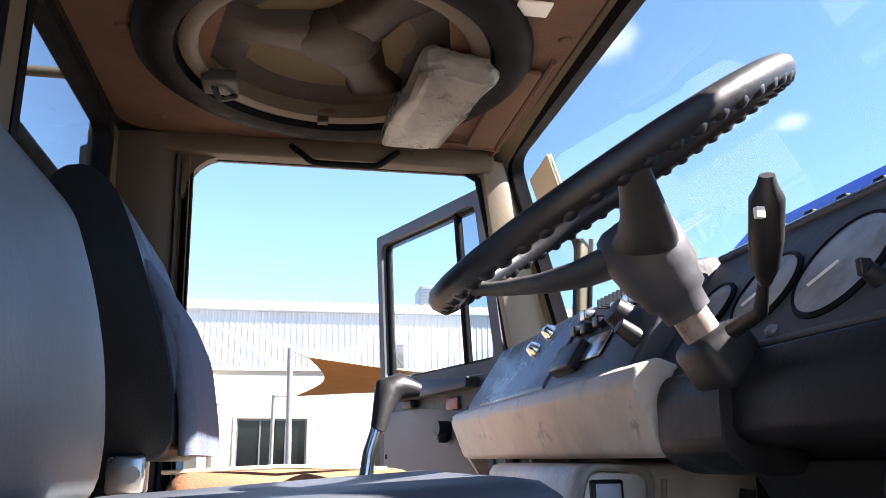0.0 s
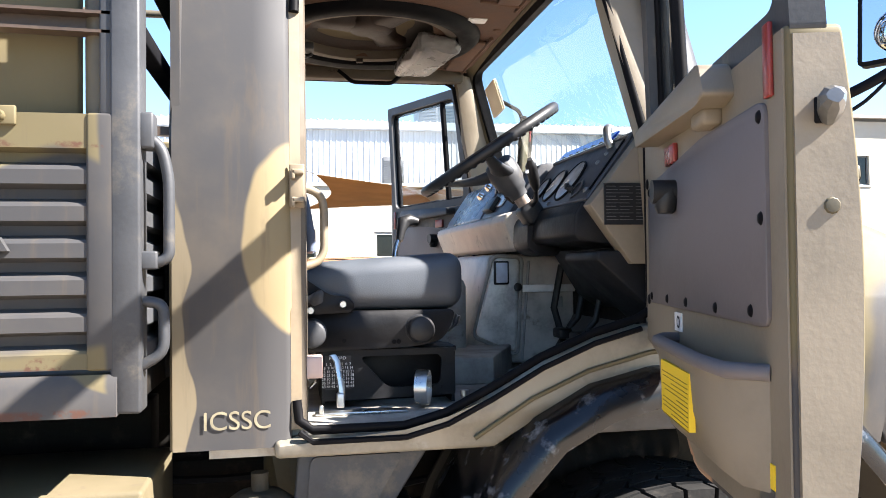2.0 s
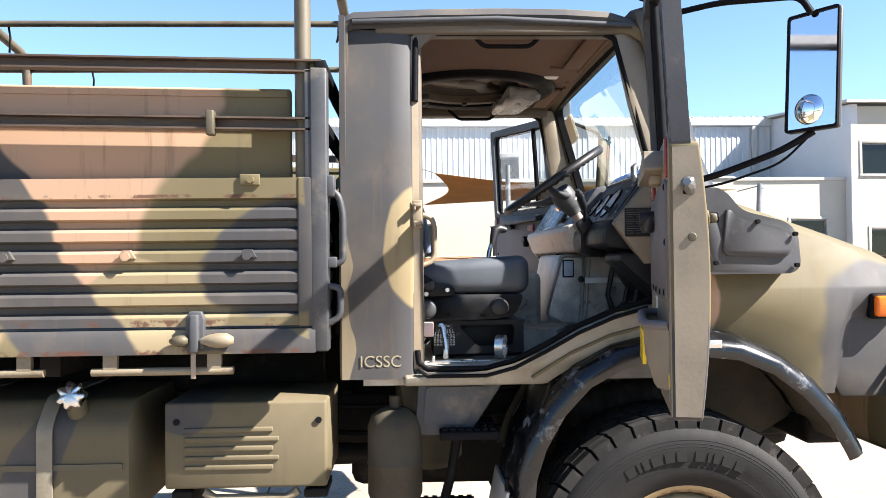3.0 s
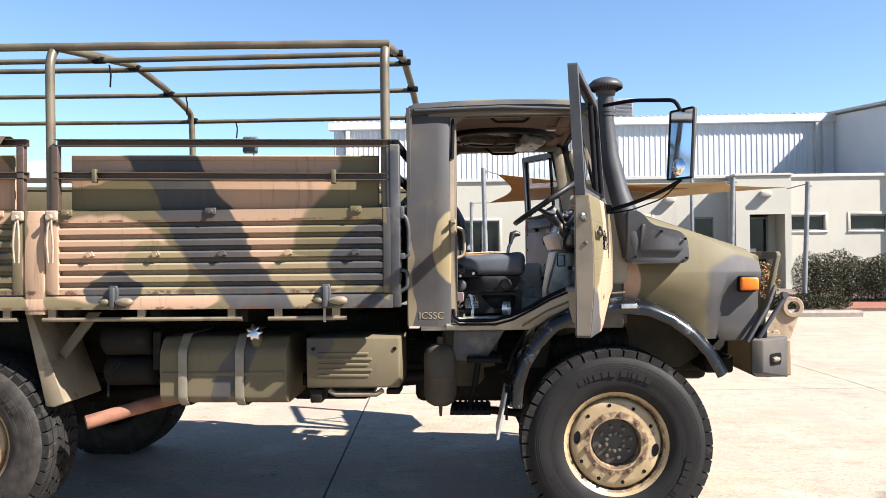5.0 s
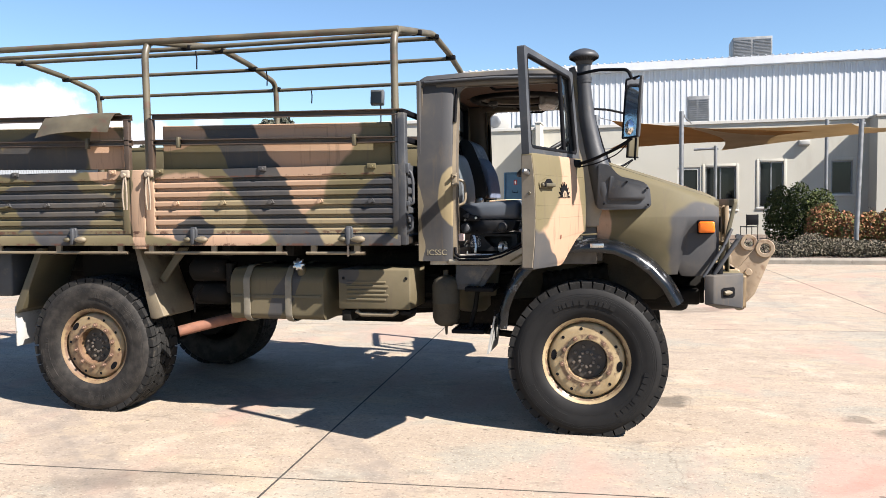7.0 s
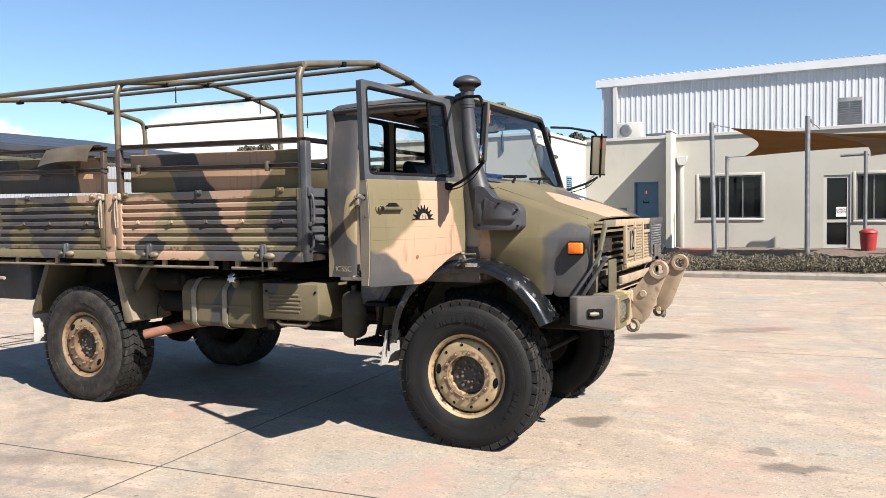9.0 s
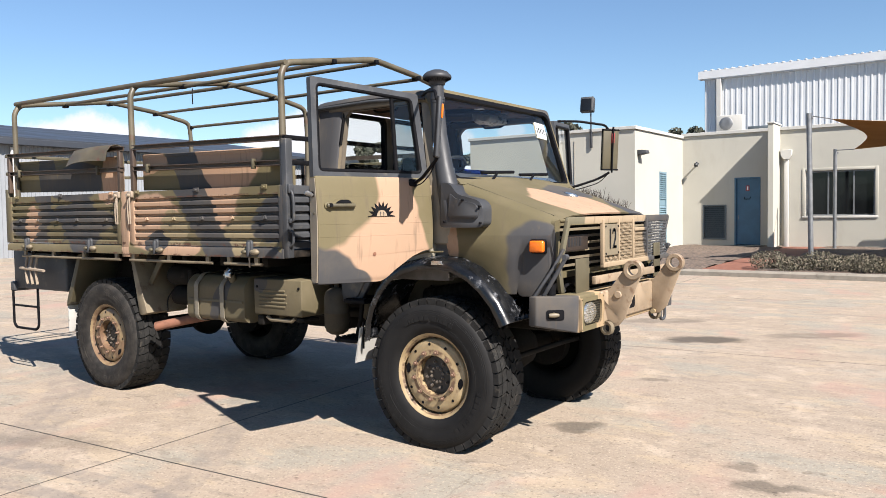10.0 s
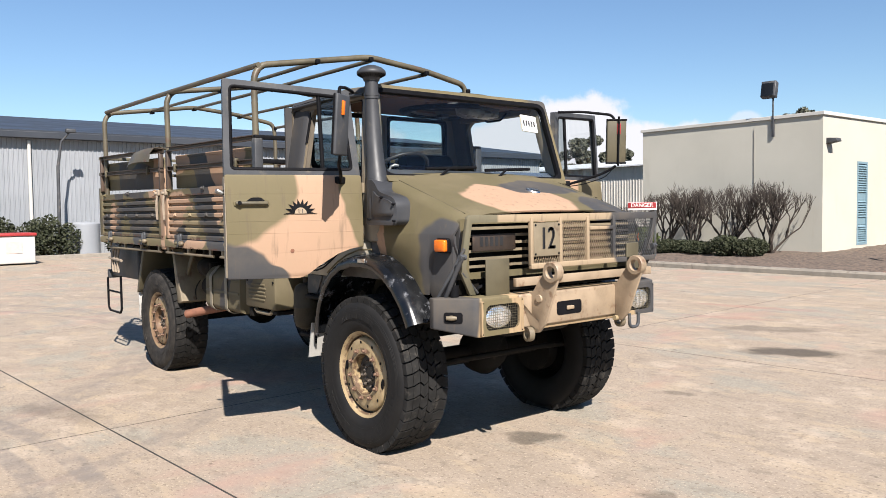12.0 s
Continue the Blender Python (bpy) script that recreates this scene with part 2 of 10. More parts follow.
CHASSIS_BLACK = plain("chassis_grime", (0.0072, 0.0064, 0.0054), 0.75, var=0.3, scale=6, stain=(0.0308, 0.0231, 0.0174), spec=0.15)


def tyre_rubber():
    """Black rubber, grey with dust on the back wheels."""
    m, t, p = material("tyre_rubber")
    co = objco(t)
    sep = t.nodes.new("ShaderNodeSeparateXYZ")
    t.links.new(position(t), sep.inputs[0])
    big, fine = noised(t, co, 5, 5, 0.6), noised(t, co, 140, 3)
    c = mixed(t, ramped(t, big, 0.3, 0.7), (0.0048, 0.0048, 0.0052), (0.0085, 0.0084, 0.0086))
    dust = maths(t, "MULTIPLY", ramped(t, sep.outputs[0], -2.0, -1.8, 1, 0.12), ramped(t, noised(t, co, 9, 7, 0.65), 0.38, 0.66, 0.25, 0.85))
    c = mixed(t, dust, c, (0.040, 0.035, 0.030))
    t.links.new(c, p.inputs["Base Color"])
    t.links.new(ramped(t, big, 0.3, 0.7, 0.62, 0.82), p.inputs["Roughness"])
    p.inputs["Specular IOR Level"].default_value = 0.22
    bumped(t, p, fine, 0.25, 0.002)
    return m


RUBBER = tyre_rubber()
TREAD = plain("tyre_tread_rubber", (0.0145, 0.0141, 0.0136), 0.85, var=0.35, scale=8, bump=0.3, stain=(0.06, 0.053, 0.045), amount=0.5, spec=0.15)
RIM_PAINT = plain("rusty_tan_rim", (0.2528, 0.1956, 0.1144), 0.42, var=0.16, scale=7, bump=0.2, stain=(0.0722, 0.0331, 0.0181), amount=0.5)


def rusty_rim():
    m, t, p = material("rusty_tan_wheel_disc")
    co = objco(t)
    sep = t.nodes.new("ShaderNodeSeparateXYZ")
    t.links.new(co, sep.inputs[0])
    comb = t.nodes.new("ShaderNodeCombineXYZ")
    t.links.new(sep.outputs[0], comb.inputs[0])
    t.links.new(sep.outputs[2], comb.inputs[2])
    ln = t.nodes.new("ShaderNodeVectorMath")
    ln.operation = "LENGTH"
    t.links.new(comb.outputs[0], ln.inputs[0])
    big, fine, mid = noised(t, co, 7, 6, 0.6), noised(t, co, 60, 4), noised(t, co, 16, 7, 0.65)
    c = mixed(t, ramped(t, big, 0.3, 0.7), (0.235, 0.168, 0.085), (0.325, 0.245, 0.138))
    c = mixed(t, ramped(t, fine, 0.4, 0.75, 0, 0.35), c, (0.20, 0.145, 0.08))
    c = mixed(t, ramped(t, mid, 0.60, 0.70, 0, 0.7), c, (0.085, 0.042, 0.022))
    # rust runs round the nuts and along the lip
    for r, w in ((0.168, 0.024), (0.276, 0.012), (0.140, 0.010)):
        d = t.nodes.new("ShaderNodeMath")
        d.operation = "SUBTRACT"
        d.inputs[1].default_value = r
        t.links.new(ln.outputs["Value"], d.inputs[0])
        ab = t.nodes.new("ShaderNodeMath")
        ab.operation = "ABSOLUTE"
        t.links.new(d.outputs[0], ab.inputs[0])
        mk = t.nodes.new("ShaderNodeMath")
        mk.operation = "MULTIPLY"
        t.links.new(ramped(t, ab.outputs[0], w * 0.3, w, 1, 0), mk.inputs[0])
        t.links.new(ramped(t, mid, 0.40, 0.56, 0.05, 0.9), mk.inputs[1])
        c = mixed(t, mk.outputs[0], c, (0.070, 0.036, 0.020))
    # the back wheels have rusted further
    wp_ = t.nodes.new("ShaderNodeSeparateXYZ")
    t.links.new(position(t), wp_.inputs[0])
    back = maths(t, "MULTIPLY", ramped(t, wp_.outputs[0], -2.0, -1.8, 1, 0), ramped(t, big, 0.38, 0.60, 0.15, 0.8))
    c = mixed(t, back, c, (0.115, 0.062, 0.034))
    t.links.new(c, p.inputs["Base Color"])
    t.links.new(ramped(t, mid, 0.4, 0.6, 0.38, 0.7), p.inputs["Roughness"])
    bumped(t, p, mid, 0.25, 0.004)
    return m


RIM_DISC = rusty_rim()
RIM_RUST = plain("rusty_hub", (0.108, 0.0612, 0.0396), 0.75, var=0.35, scale=14, bump=0.35, stain=(0.2625, 0.21, 0.135), amount=0.3)
HUB_BOLT = plain("greasy_bolt", (0.075, 0.062, 0.05), 0.5, var=0.3, scale=14, bump=0.2)
HUB_DARK = plain("greasy_hub", (0.033, 0.0275, 0.022), 0.65, var=0.3, scale=14, bump=0.3)
RUST = plain("rusted_steel", (0.144, 0.0612, 0.036), 0.8, var=0.3, scale=12, bump=0.4)
TANK_CAMO = camouflage("tank_camouflage", (0.088, 0.073, 0.042), [
    (CHARCOAL, (-2.20, 0.0, 0.93), (0.08, 1.2, 0.30), 25, 0), (CHARCOAL, (-1.70, 0.0, 1.12), (0.12, 1.2, 0.07), -20, 0),
])
STEEL = plain("bright_steel", (0.58, 0.57, 0.55), 0.32, 1.0, var=0.1, scale=20, bump=0.08)
CHROME = plain("worn_chrome", (0.75, 0.74, 0.72), 0.16, 1.0, var=0.05, scale=20, bump=0.02)
BLACK_PLASTIC = plain("black_plastic", (0.013, 0.0133, 0.0145), 0.45, var=0.2, scale=12, bump=0.2, spec=0.35)
DASH_GREY = plain("dashboard_grey", (0.042, 0.044, 0.05), 0.5, var=0.2, scale=9, bump=0.25, stain=(0.072, 0.0684, 0.0648), amount=0.2)
DASH_LID = plain("dashboard_lid_blue_grey", (0.085, 0.1, 0.13), 0.28, var=0.12, scale=6, bump=0.08)
COLUMN_TAN = plain("scuffed_column_paint", (0.20, 0.155, 0.125), 0.5, var=0.25, scale=18, bump=0.1, stain=(0.06, 0.045, 0.036))
DASH_PAD = plain("pale_padded_lip", (0.46, 0.42, 0.37), 0.5, var=0.14, scale=10, bump=0.3, stain=(0.16, 0.145, 0.125), amount=0.4)
SEAT_VINYL = plain("blue_grey_seat_vinyl", (0.052, 0.060, 0.072), 0.48, var=0.1, scale=6, bump=0.14, fine=420)
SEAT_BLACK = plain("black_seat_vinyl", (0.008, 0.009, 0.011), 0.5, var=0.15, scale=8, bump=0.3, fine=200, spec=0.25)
SEAT_STRIPE = plain("striped_blue_seat_cloth", (0.085, 0.105, 0.155), 0.75, var=0.15, scale=14, bump=0.4, fine=160)
SEAT_GREY = plain("grey_seat_back", (0.095, 0.105, 0.112), 0.5, var=0.1, scale=5, bump=0.2)
BROWN_VINYL = plain("brown_vinyl", (0.225, 0.1162, 0.0638), 0.5, var=0.14, scale=6, bump=0.4, fine=180)
HEADLINER = plain("brown_headliner", (0.092, 0.047, 0.028), 0.9, var=0.2, scale=10, bump=0.5, fine=160)
DOOR_KHAKI = plain("door_inner_khaki_paint", (0.178, 0.148, 0.107), 0.55, var=0.14, scale=5, bump=0.12)
ARCH_BROWN = plain("grimy_arch_liner", (0.045, 0.038, 0.027), 0.7, var=0.3, scale=5, bump=0.2, spec=0.2)
STRAP_GREY = plain("faded_strap_paint", (0.15, 0.132, 0.098), 0.55, var=0.2, scale=6, bump=0.1)
DULL_STEEL = plain("dull_grey_steel", (0.20, 0.20, 0.195), 0.42, 0.8, var=0.2, scale=14, bump=0.1)
HATCH_BROWN = plain("dark_hatch_steel", (0.018, 0.011, 0.007), 0.6, var=0.25, scale=8, bump=0.2, stain=(0.048, 0.027, 0.016))
PILLAR_BROWN = plain("dark_brown_cab_lining", (0.040, 0.030, 0.022), 0.65, var=0.2, scale=6, bump=0.15)
CAB_INNER = plain("cab_inner_khaki", (0.088, 0.07, 0.049), 0.6, var=0.14, scale=5, bump=0.12)
TUNNEL_WARM = plain("engine_cover_warm_grey", (0.46, 0.42, 0.375), 0.36, var=0.3, scale=7, bump=0.15, stain=(0.16, 0.135, 0.11), amount=0.35)
TUNNEL_GREY = plain("engine_tunnel_grey", (0.33, 0.315, 0.285), 0.42, var=0.2, scale=6, bump=0.15, stain=(0.108, 0.0936, 0.0792), amount=0.3)
PANEL_CLEAN = plain("tunnel_lid_silver", (0.66, 0.64, 0.60), 0.38, 0.1, var=0.3, scale=9, bump=0.15)
TRIM_PLUM = plain("door_trim_hardboard", (0.112, 0.100, 0.102), 0.6, var=0.1, scale=5, bump=0.1)
FLOOR_MAT = plain("dusty_floor", (0.34, 0.315, 0.275), 0.85, var=0.25, scale=9, bump=0.3)
CLOTH_GREY = plain("grey_canvas_bag", (0.15, 0.142, 0.135), 0.32, var=0.25, scale=12, bump=0.5)
CREAM_TRIM = plain("cream_door_trim", (0.185, 0.146, 0.095), 0.55, var=0.12, scale=8)
SEAL = plain("rubber_seal", (0.006, 0.006, 0.007), 0.55, var=0.2, scale=20, spec=0.06)
SEAL_GREY = plain("ribbed_grey_seal", (0.085, 0.068, 0.048), 0.7, var=0.12, scale=15)
WHITE = plain("white_label", (0.75, 0.73, 0.70), 0.55, var=0.05, scale=10, bump=0)
PINK_TAG = plain("pale_pink_tag", (0.465, 0.3525, 0.315), 0.6, var=0.06, scale=10)
INK = plain("black_ink", (0.011, 0.011, 0.0121), 0.6, var=0.1, bump=0)
# reflected sky is put into this panel's pale blue base colour
DISPLAY_GLARE = plain("panel_with_sky_glare", (0.50, 0.56, 0.68), 0.2, var=0.1, scale=20, bump=0)
LABEL_INK = plain("label_print_ink", (0.22, 0.15, 0.02), 0.6, var=0.1, bump=0)
YELLOW = plain("yellow_label", (0.75, 0.52, 0.02), 0.5, var=0.05, scale=8, bump=0)
RED = plain("red_reflector", (0.22, 0.03, 0.025), 0.35, var=0.08)
RED_PAINT = plain("red_paint", (0.26, 0.02, 0.02), 0.5, var=0.1)
AMBER = plain("amber_lens", (0.62, 0.13, 0.008), 0.2, var=0.08, scale=30)
PAPER = plain("paper_sheet", (0.78, 0.77, 0.74), 0.8, var=0.04, bump=0)
CARD = plain("tan_card", (0.60, 0.50, 0.33), 0.8, var=0.06, bump=0)
STENCIL = plain("pale_stencil_paint", (0.2, 0.175, 0.115), 0.7, var=0.2, scale=30)
MUDFLAP = plain("white_mudflap", (0.316, 0.307, 0.2844), 0.6, var=0.1, scale=6, stain=(0.1354, 0.1219, 0.0993), amount=0.2)
ROPE = plain("pale_rope", (0.2258, 0.1806, 0.1354), 0.9, var=0.15, scale=40, bump=0.5)


def glass(name, tint=(1, 1, 1), rough=0.0, share=0.05):
    m, t, p = material(name)
    t.nodes.remove(p)
    tr = t.nodes.new("ShaderNodeBsdfTransparent")
    tr.inputs[0].default_value = (*tint, 1)
    gl = t.nodes.new("ShaderNodeBsdfGlossy")
    gl.inputs["Roughness"].default_value = rough
    lw = t.nodes.new("ShaderNodeLayerWeight")
    pw = t.nodes.new("ShaderNodeMath")
    pw.operation = "POWER"
    pw.inputs[1].default_value = 4.5
    t.links.new(lw.outputs["Facing"], pw.inputs[0])
    fr = t.nodes.new("ShaderNodeMath")
    fr.operation = "MULTIPLY_ADD"
    fr.inputs[1].default_value, fr.inputs[2].default_value = 0.85, share
    t.links.new(pw.outputs[0], fr.inputs[0])
    mx = t.nodes.new("ShaderNodeMixShader")
    t.links.new(fr.outputs[0], mx.inputs[0])
    t.links.new(tr.outputs[0], mx.inputs[1])
    t.links.new(gl.outputs[0], mx.inputs[2])
    t.links.new(mx.outputs[0], t.nodes["Material Output"].inputs["Surface"])
    return m


GLASS = glass("clear_glass", (0.93, 0.96, 0.95))
VENT_GLASS = glass("smoked_vent_glass", (0.42, 0.47, 0.47))
SCREEN_GLASS = glass("windscreen_glass", (0.78, 0.84, 0.83))
STRIP_BRIGHT = plain("bright_strip_metal", (0.86, 0.85, 0.82), 0.45, 0.3, var=0.1, scale=18, bump=0.05)
BLUE_PLATE = glass("blue_tinted_plate", (0.06, 0.20, 0.62), 0.05, 0.06)
DARK_GLASS = plain("dark_window_glass", (0.0066, 0.0075, 0.0082), 0.06, var=0.2, scale=0.8, bump=0, spec=0.35)
MIRROR = plain("mirror_glass", (0.85, 0.87, 0.9), 0.02, 1.0, var=0.0, bump=0)
LENS = plain("headlight_lens", (0.9, 0.9, 0.88), 0.12, 0.85, var=0.15, scale=18, bump=0.5, fine=120)
GAUGE = plain("dusty_gauge_glass", (0.26, 0.265, 0.27), 0.18, var=0.2, scale=20, bump=0)

# ---- building and yard materials ----
def render_wall(name, col):
    m, t, p = material(name)
    co = position(t)
    big, mid, fine = noised(t, co, 0.35, 5), noised(t, co, 2.0, 5, 0.6, (1, 1, 0.25)), noised(t, co, 45, 4)
    c = mixed(t, ramped(t, big, 0.3, 0.7), [v * 0.93 for v in col], [min(1, v * 1.04) for v in col])
    c = mixed(t, ramped(t, mid, 0.55, 0.8, 0, 0.3), c, [col[0] * 0.72, col[1] * 0.70, col[2] * 0.66])
    t.links.new(c, p.inputs["Base Color"])
    p.inputs["Roughness"].default_value = 0.9
    p.inputs["Specular IOR Level"].default_value = 0.2
    bumped(t, p, fine, 0.25, 0.004)
    return m


WALL_CREAM = render_wall("cream_rendered_wall", (0.405, 0.388, 0.335))
WALL_TRIM = render_wall("white_trim_paint", (0.44, 0.43, 0.4))
SHEET_WHITE = plain("white_steel_cladding", (0.4988, 0.5074, 0.516), 0.4, 0.0, var=0.05, scale=0.6, bump=0.05, fine=12)
SHEET_CREAM = plain("cream_steel_cladding", (0.42, 0.395, 0.35), 0.45, var=0.06, scale=0.6, bump=0.05, fine=12)
SHEET_GREY = plain("pale_grey_cladding", (0.215, 0.226, 0.24), 0.45, var=0.06, scale=0.6, bump=0.05, fine=12)
ROOF_DARK = plain("dark_slate_roofing", (0.025, 0.029, 0.037), 0.5, var=0.1, scale=0.5, bump=0.05, fine=10)
GALV = plain("galvanised_pole", (0.1896, 0.1941, 0.1987), 0.5, 0.6, var=0.12, scale=6)


def shade_cloth(name, col, share):
    """Woven cloth that glows a little from behind."""
    m, t, p = material(name)
    co = position(t)
    c = mixed(t, ramped(t, noised(t, co, 1.2, 5), 0.3, 0.7), [v * 0.9 for v in col], [v * 1.08 for v in col])
    t.links.new(c, p.inputs["Base Color"])
    p.inputs["Roughness"].default_value = 0.9
    p.inputs["Specular IOR Level"].default_value = 0.1
    bumped(t, p, noised(t, co, 160, 2), 0.2, 0.002)
    tl = t.nodes.new("ShaderNodeBsdfTranslucent")
    t.links.new(c, tl.inputs["Color"])
    mx = t.nodes.new("ShaderNodeMixShader")
    mx.inputs[0].default_value = share
    t.links.new(p.outputs[0], mx.inputs[1])
    t.links.new(tl.outputs[0], mx.inputs[2])
    t.links.new(mx.outputs[0], t.nodes["Material Output"].inputs["Surface"])
    return m


SAIL = shade_cloth("ochre_shade_cloth", (0.30, 0.165, 0.06), 0.25)
SAIL_PALE = shade_cloth("sand_shade_cloth", (0.46, 0.37, 0.25), 0.45)
DOOR_BLUE = plain("blue_door_paint", (0.0429, 0.1128, 0.1806), 0.5, var=0.1, scale=3)
LOUVRE_BLUE = plain("pale_blue_louvre", (0.1354, 0.2122, 0.2528), 0.5, var=0.08, scale=5)
LOUVRE_GREY = plain("slate_louvre", (0.0737, 0.091, 0.1018), 0.5, var=0.08, scale=5)
AC_METAL = plain("air_unit_metal", (0.1896, 0.1941, 0.1941), 0.5, 0.3, var=0.1, scale=3)
BARK = plain("grey_bark", (0.036, 0.027, 0.021), 0.9, var=0.3, scale=12, bump=0.6)
MULCH = plain("bark_mulch", (0.088, 0.063, 0.047), 0.95, var=0.6, scale=11, bump=1.0, fine=26, stain=(0.190, 0.162, 0.130), amount=0.6, local=False)
BRICK_RED = plain("red_paving", (0.1625, 0.0632, 0.0384), 0.85, var=0.2, scale=8, bump=0.3, local=False)
KERB = plain("kerb_concrete", (0.1987, 0.176, 0.1445), 0.9, var=0.15, scale=4, bump=0.3, stain=(0.1041, 0.0867, 0.0693), local=False)


def leaf_material(name, a, b):
    m, t, p = material(name)
    isl = t.nodes.new("ShaderNodeNewGeometry").outputs["Random Per Island"]
    c = mixed(t, isl, a, b)
    t.links.new(c, p.inputs["Base Color"])
    p.inputs["Roughness"].default_value = 0.75
    p.inputs["Specular IOR Level"].default_value = 0.1
    return m


LEAF_GREEN = leaf_material("hedge_leaves", (0.026, 0.036, 0.013), (0.078, 0.094, 0.034))
LEAF_RED = leaf_material("reddish_shrub_leaves", (0.06, 0.10, 0.03), (0.30, 0.12, 0.07))
LEAF_OLIVE = leaf_material("dry_ground_cover", (0.055, 0.056, 0.036), (0.165, 0.138, 0.105))
LEAF_CLIPPED = leaf_material("clipped_hedge_leaves", (0.016, 0.019, 0.009), (0.048, 0.046, 0.024))
# paler than the dark gum leaves: distance haze is mixed into the colour
LEAF_HAZED = leaf_material("hazed_gum_leaves", (0.055, 0.06, 0.046), (0.10, 0.10, 0.075))
LEAF_DARK = leaf_material("dark_gum_leaves", (0.022, 0.027, 0.016), (0.052, 0.056, 0.032))


def spotted(t, co, c, col, x, y, rx, ry, turn, dark, lo=0.55, hi=1.1):
    """A stain with its own place on the yard."""
    mp = t.nodes.new("ShaderNodeMapping")
    mp.vector_type = "TEXTURE"
    mp.inputs["Location"].default_value = (x, y, 0)
    mp.inputs["Rotation"].default_value = (0, 0, radians(turn))
    mp.inputs["Scale"].default_value = (rx, ry, 1)
    t.links.new(co, mp.inputs[0])
    ln = t.nodes.new("ShaderNodeVectorMath")
    ln.operation = "LENGTH"
    t.links.new(mp.outputs[0], ln.inputs[0])
    return mixed(t, ramped(t, ln.outputs["Value"], lo, hi, dark, 0), c, col)


def concrete():
    m, t, p = material("sunlit_concrete")
    co = position(t)
    tone = t.nodes.new("ShaderNodeObjectInfo").outputs["Random"]
    a, b = noised(t, co, 0.55, 6, 0.6), noised(t, co, 4.5, 6, 0.6)
    fine, grit = noised(t, co, 120, 4), noised(t, co, 22, 6, 0.7)
    c = mixed(t, ramped(t, a, 0.3, 0.7), (0.246, 0.194, 0.143), (0.300, 0.241, 0.186))
    c = mixed(t, ramped(t, tone, 0, 1, 0, 0.4), c, (0.249, 0.209, 0.168))
    c = mixed(t, ramped(t, b, 0.42, 0.68, 0, 0.38), c, (0.195, 0.152, 0.111))
    pale = noised(t, co, 1.7, 7, 0.65)
    c = mixed(t, ramped(t, pale, 0.52, 0.66, 0, 0.7), c, (0.385, 0.316, 0.244))
    c = mixed(t, ramped(t, fine, 0.3, 0.8, 0, 0.3), c, (0.331, 0.268, 0.206))
    green = noised(t, co, 0.75, 6, 0.6, (0.6, 1.0, 1))
    c = mixed(t, ramped(t, green, 0.50, 0.58, 0, 0.7), c, (0.226, 0.214, 0.178))
    yellow = noised(t, co, 1.9, 6, 0.65, (0.7, 1.3, 1))
    c = mixed(t, ramped(t, yellow, 0.52, 0.62, 0, 0.55), c, (0.345, 0.272, 0.188))
    pits = noised(t, co, 34, 5, 0.7)
    c = mixed(t, ramped(t, pits, 0.56, 0.62, 0, 0.75), c, (0.129, 0.102, 0.076))
    chalk = noised(t, co, 48, 5, 0.7)
    c = mixed(t, ramped(t, chalk, 0.55, 0.64, 0, 0.6), c, (0.455, 0.380, 0.298))
    drag = noised(t, co, 5.0, 7, 0.7, (0.7, 1.2, 1))
    c = mixed(t, ramped(t, drag, 0.54, 0.64, 0, 0.45), c, (0.159, 0.132, 0.103))
    speck = noised(t, co, 15, 7, 0.75)
    c = mixed(t, ramped(t, speck, 0.56, 0.64, 0, 0.32), c, (0.185, 0.148, 0.108))
    c = mixed(t, ramped(t, speck, 0.46, 0.38, 0, 0.22), c, (0.385, 0.315, 0.232))
    rust = noised(t, co, 0.9, 5, 0.55, (1.0, 0.5, 1))
    c = mixed(t, ramped(t, rust, 0.53, 0.68, 0, 0.6), c, (0.310, 0.196, 0.156))
    tyre = noised(t, co, 1.1, 6, 0.65, (0.25, 2.2, 1))
    c = mixed(t, ramped(t, tyre, 0.56, 0.70, 0, 0.34), c, (0.135, 0.115, 0.097))
    spot = noised(t, co, 3.6, 5, 0.6)
    c = mixed(t, ramped(t, spot, 0.66, 0.72, 0, 0.6), c, (0.112, 0.089, 0.069))
    # pock marks and drips
    vo = t.nodes.new("ShaderNodeTexVoronoi")
    vo.inputs["Scale"].default_value = 2.6
    t.links.new(co, vo.inputs["Vector"])
    c = mixed(t, ramped(t, vo.outputs["Distance"], 0.035, 0.06, 0.75, 0), c, (0.095, 0.072, 0.056))
    # hairline cracks
    cr = t.nodes.new("ShaderNodeTexVoronoi")
    cr.feature = "DISTANCE_TO_EDGE"
    cr.inputs["Scale"].default_value = 0.22
    wn = t.nodes.new("ShaderNodeTexNoise")
    wn.inputs["Scale"].default_value, wn.inputs["Detail"].default_value = 1.6, 6.0
    t.links.new(co, wn.inputs["Vector"])
    wv = t.nodes.new("ShaderNodeVectorMath")
    wv.operation = "MULTIPLY_ADD"
    wv.inputs[1].default_value = (0.9, 0.9, 0.9)
    t.links.new(wn.outputs["Color"], wv.inputs[0])
    t.links.new(co, wv.inputs[2])
    t.links.new(wv.outputs[0], cr.inputs["Vector"])
    c = mixed(t, ramped(t, cr.outputs["Distance"], 0.0008, 0.0020, 0.28, 0), c, (0.103, 0.081, 0.065))
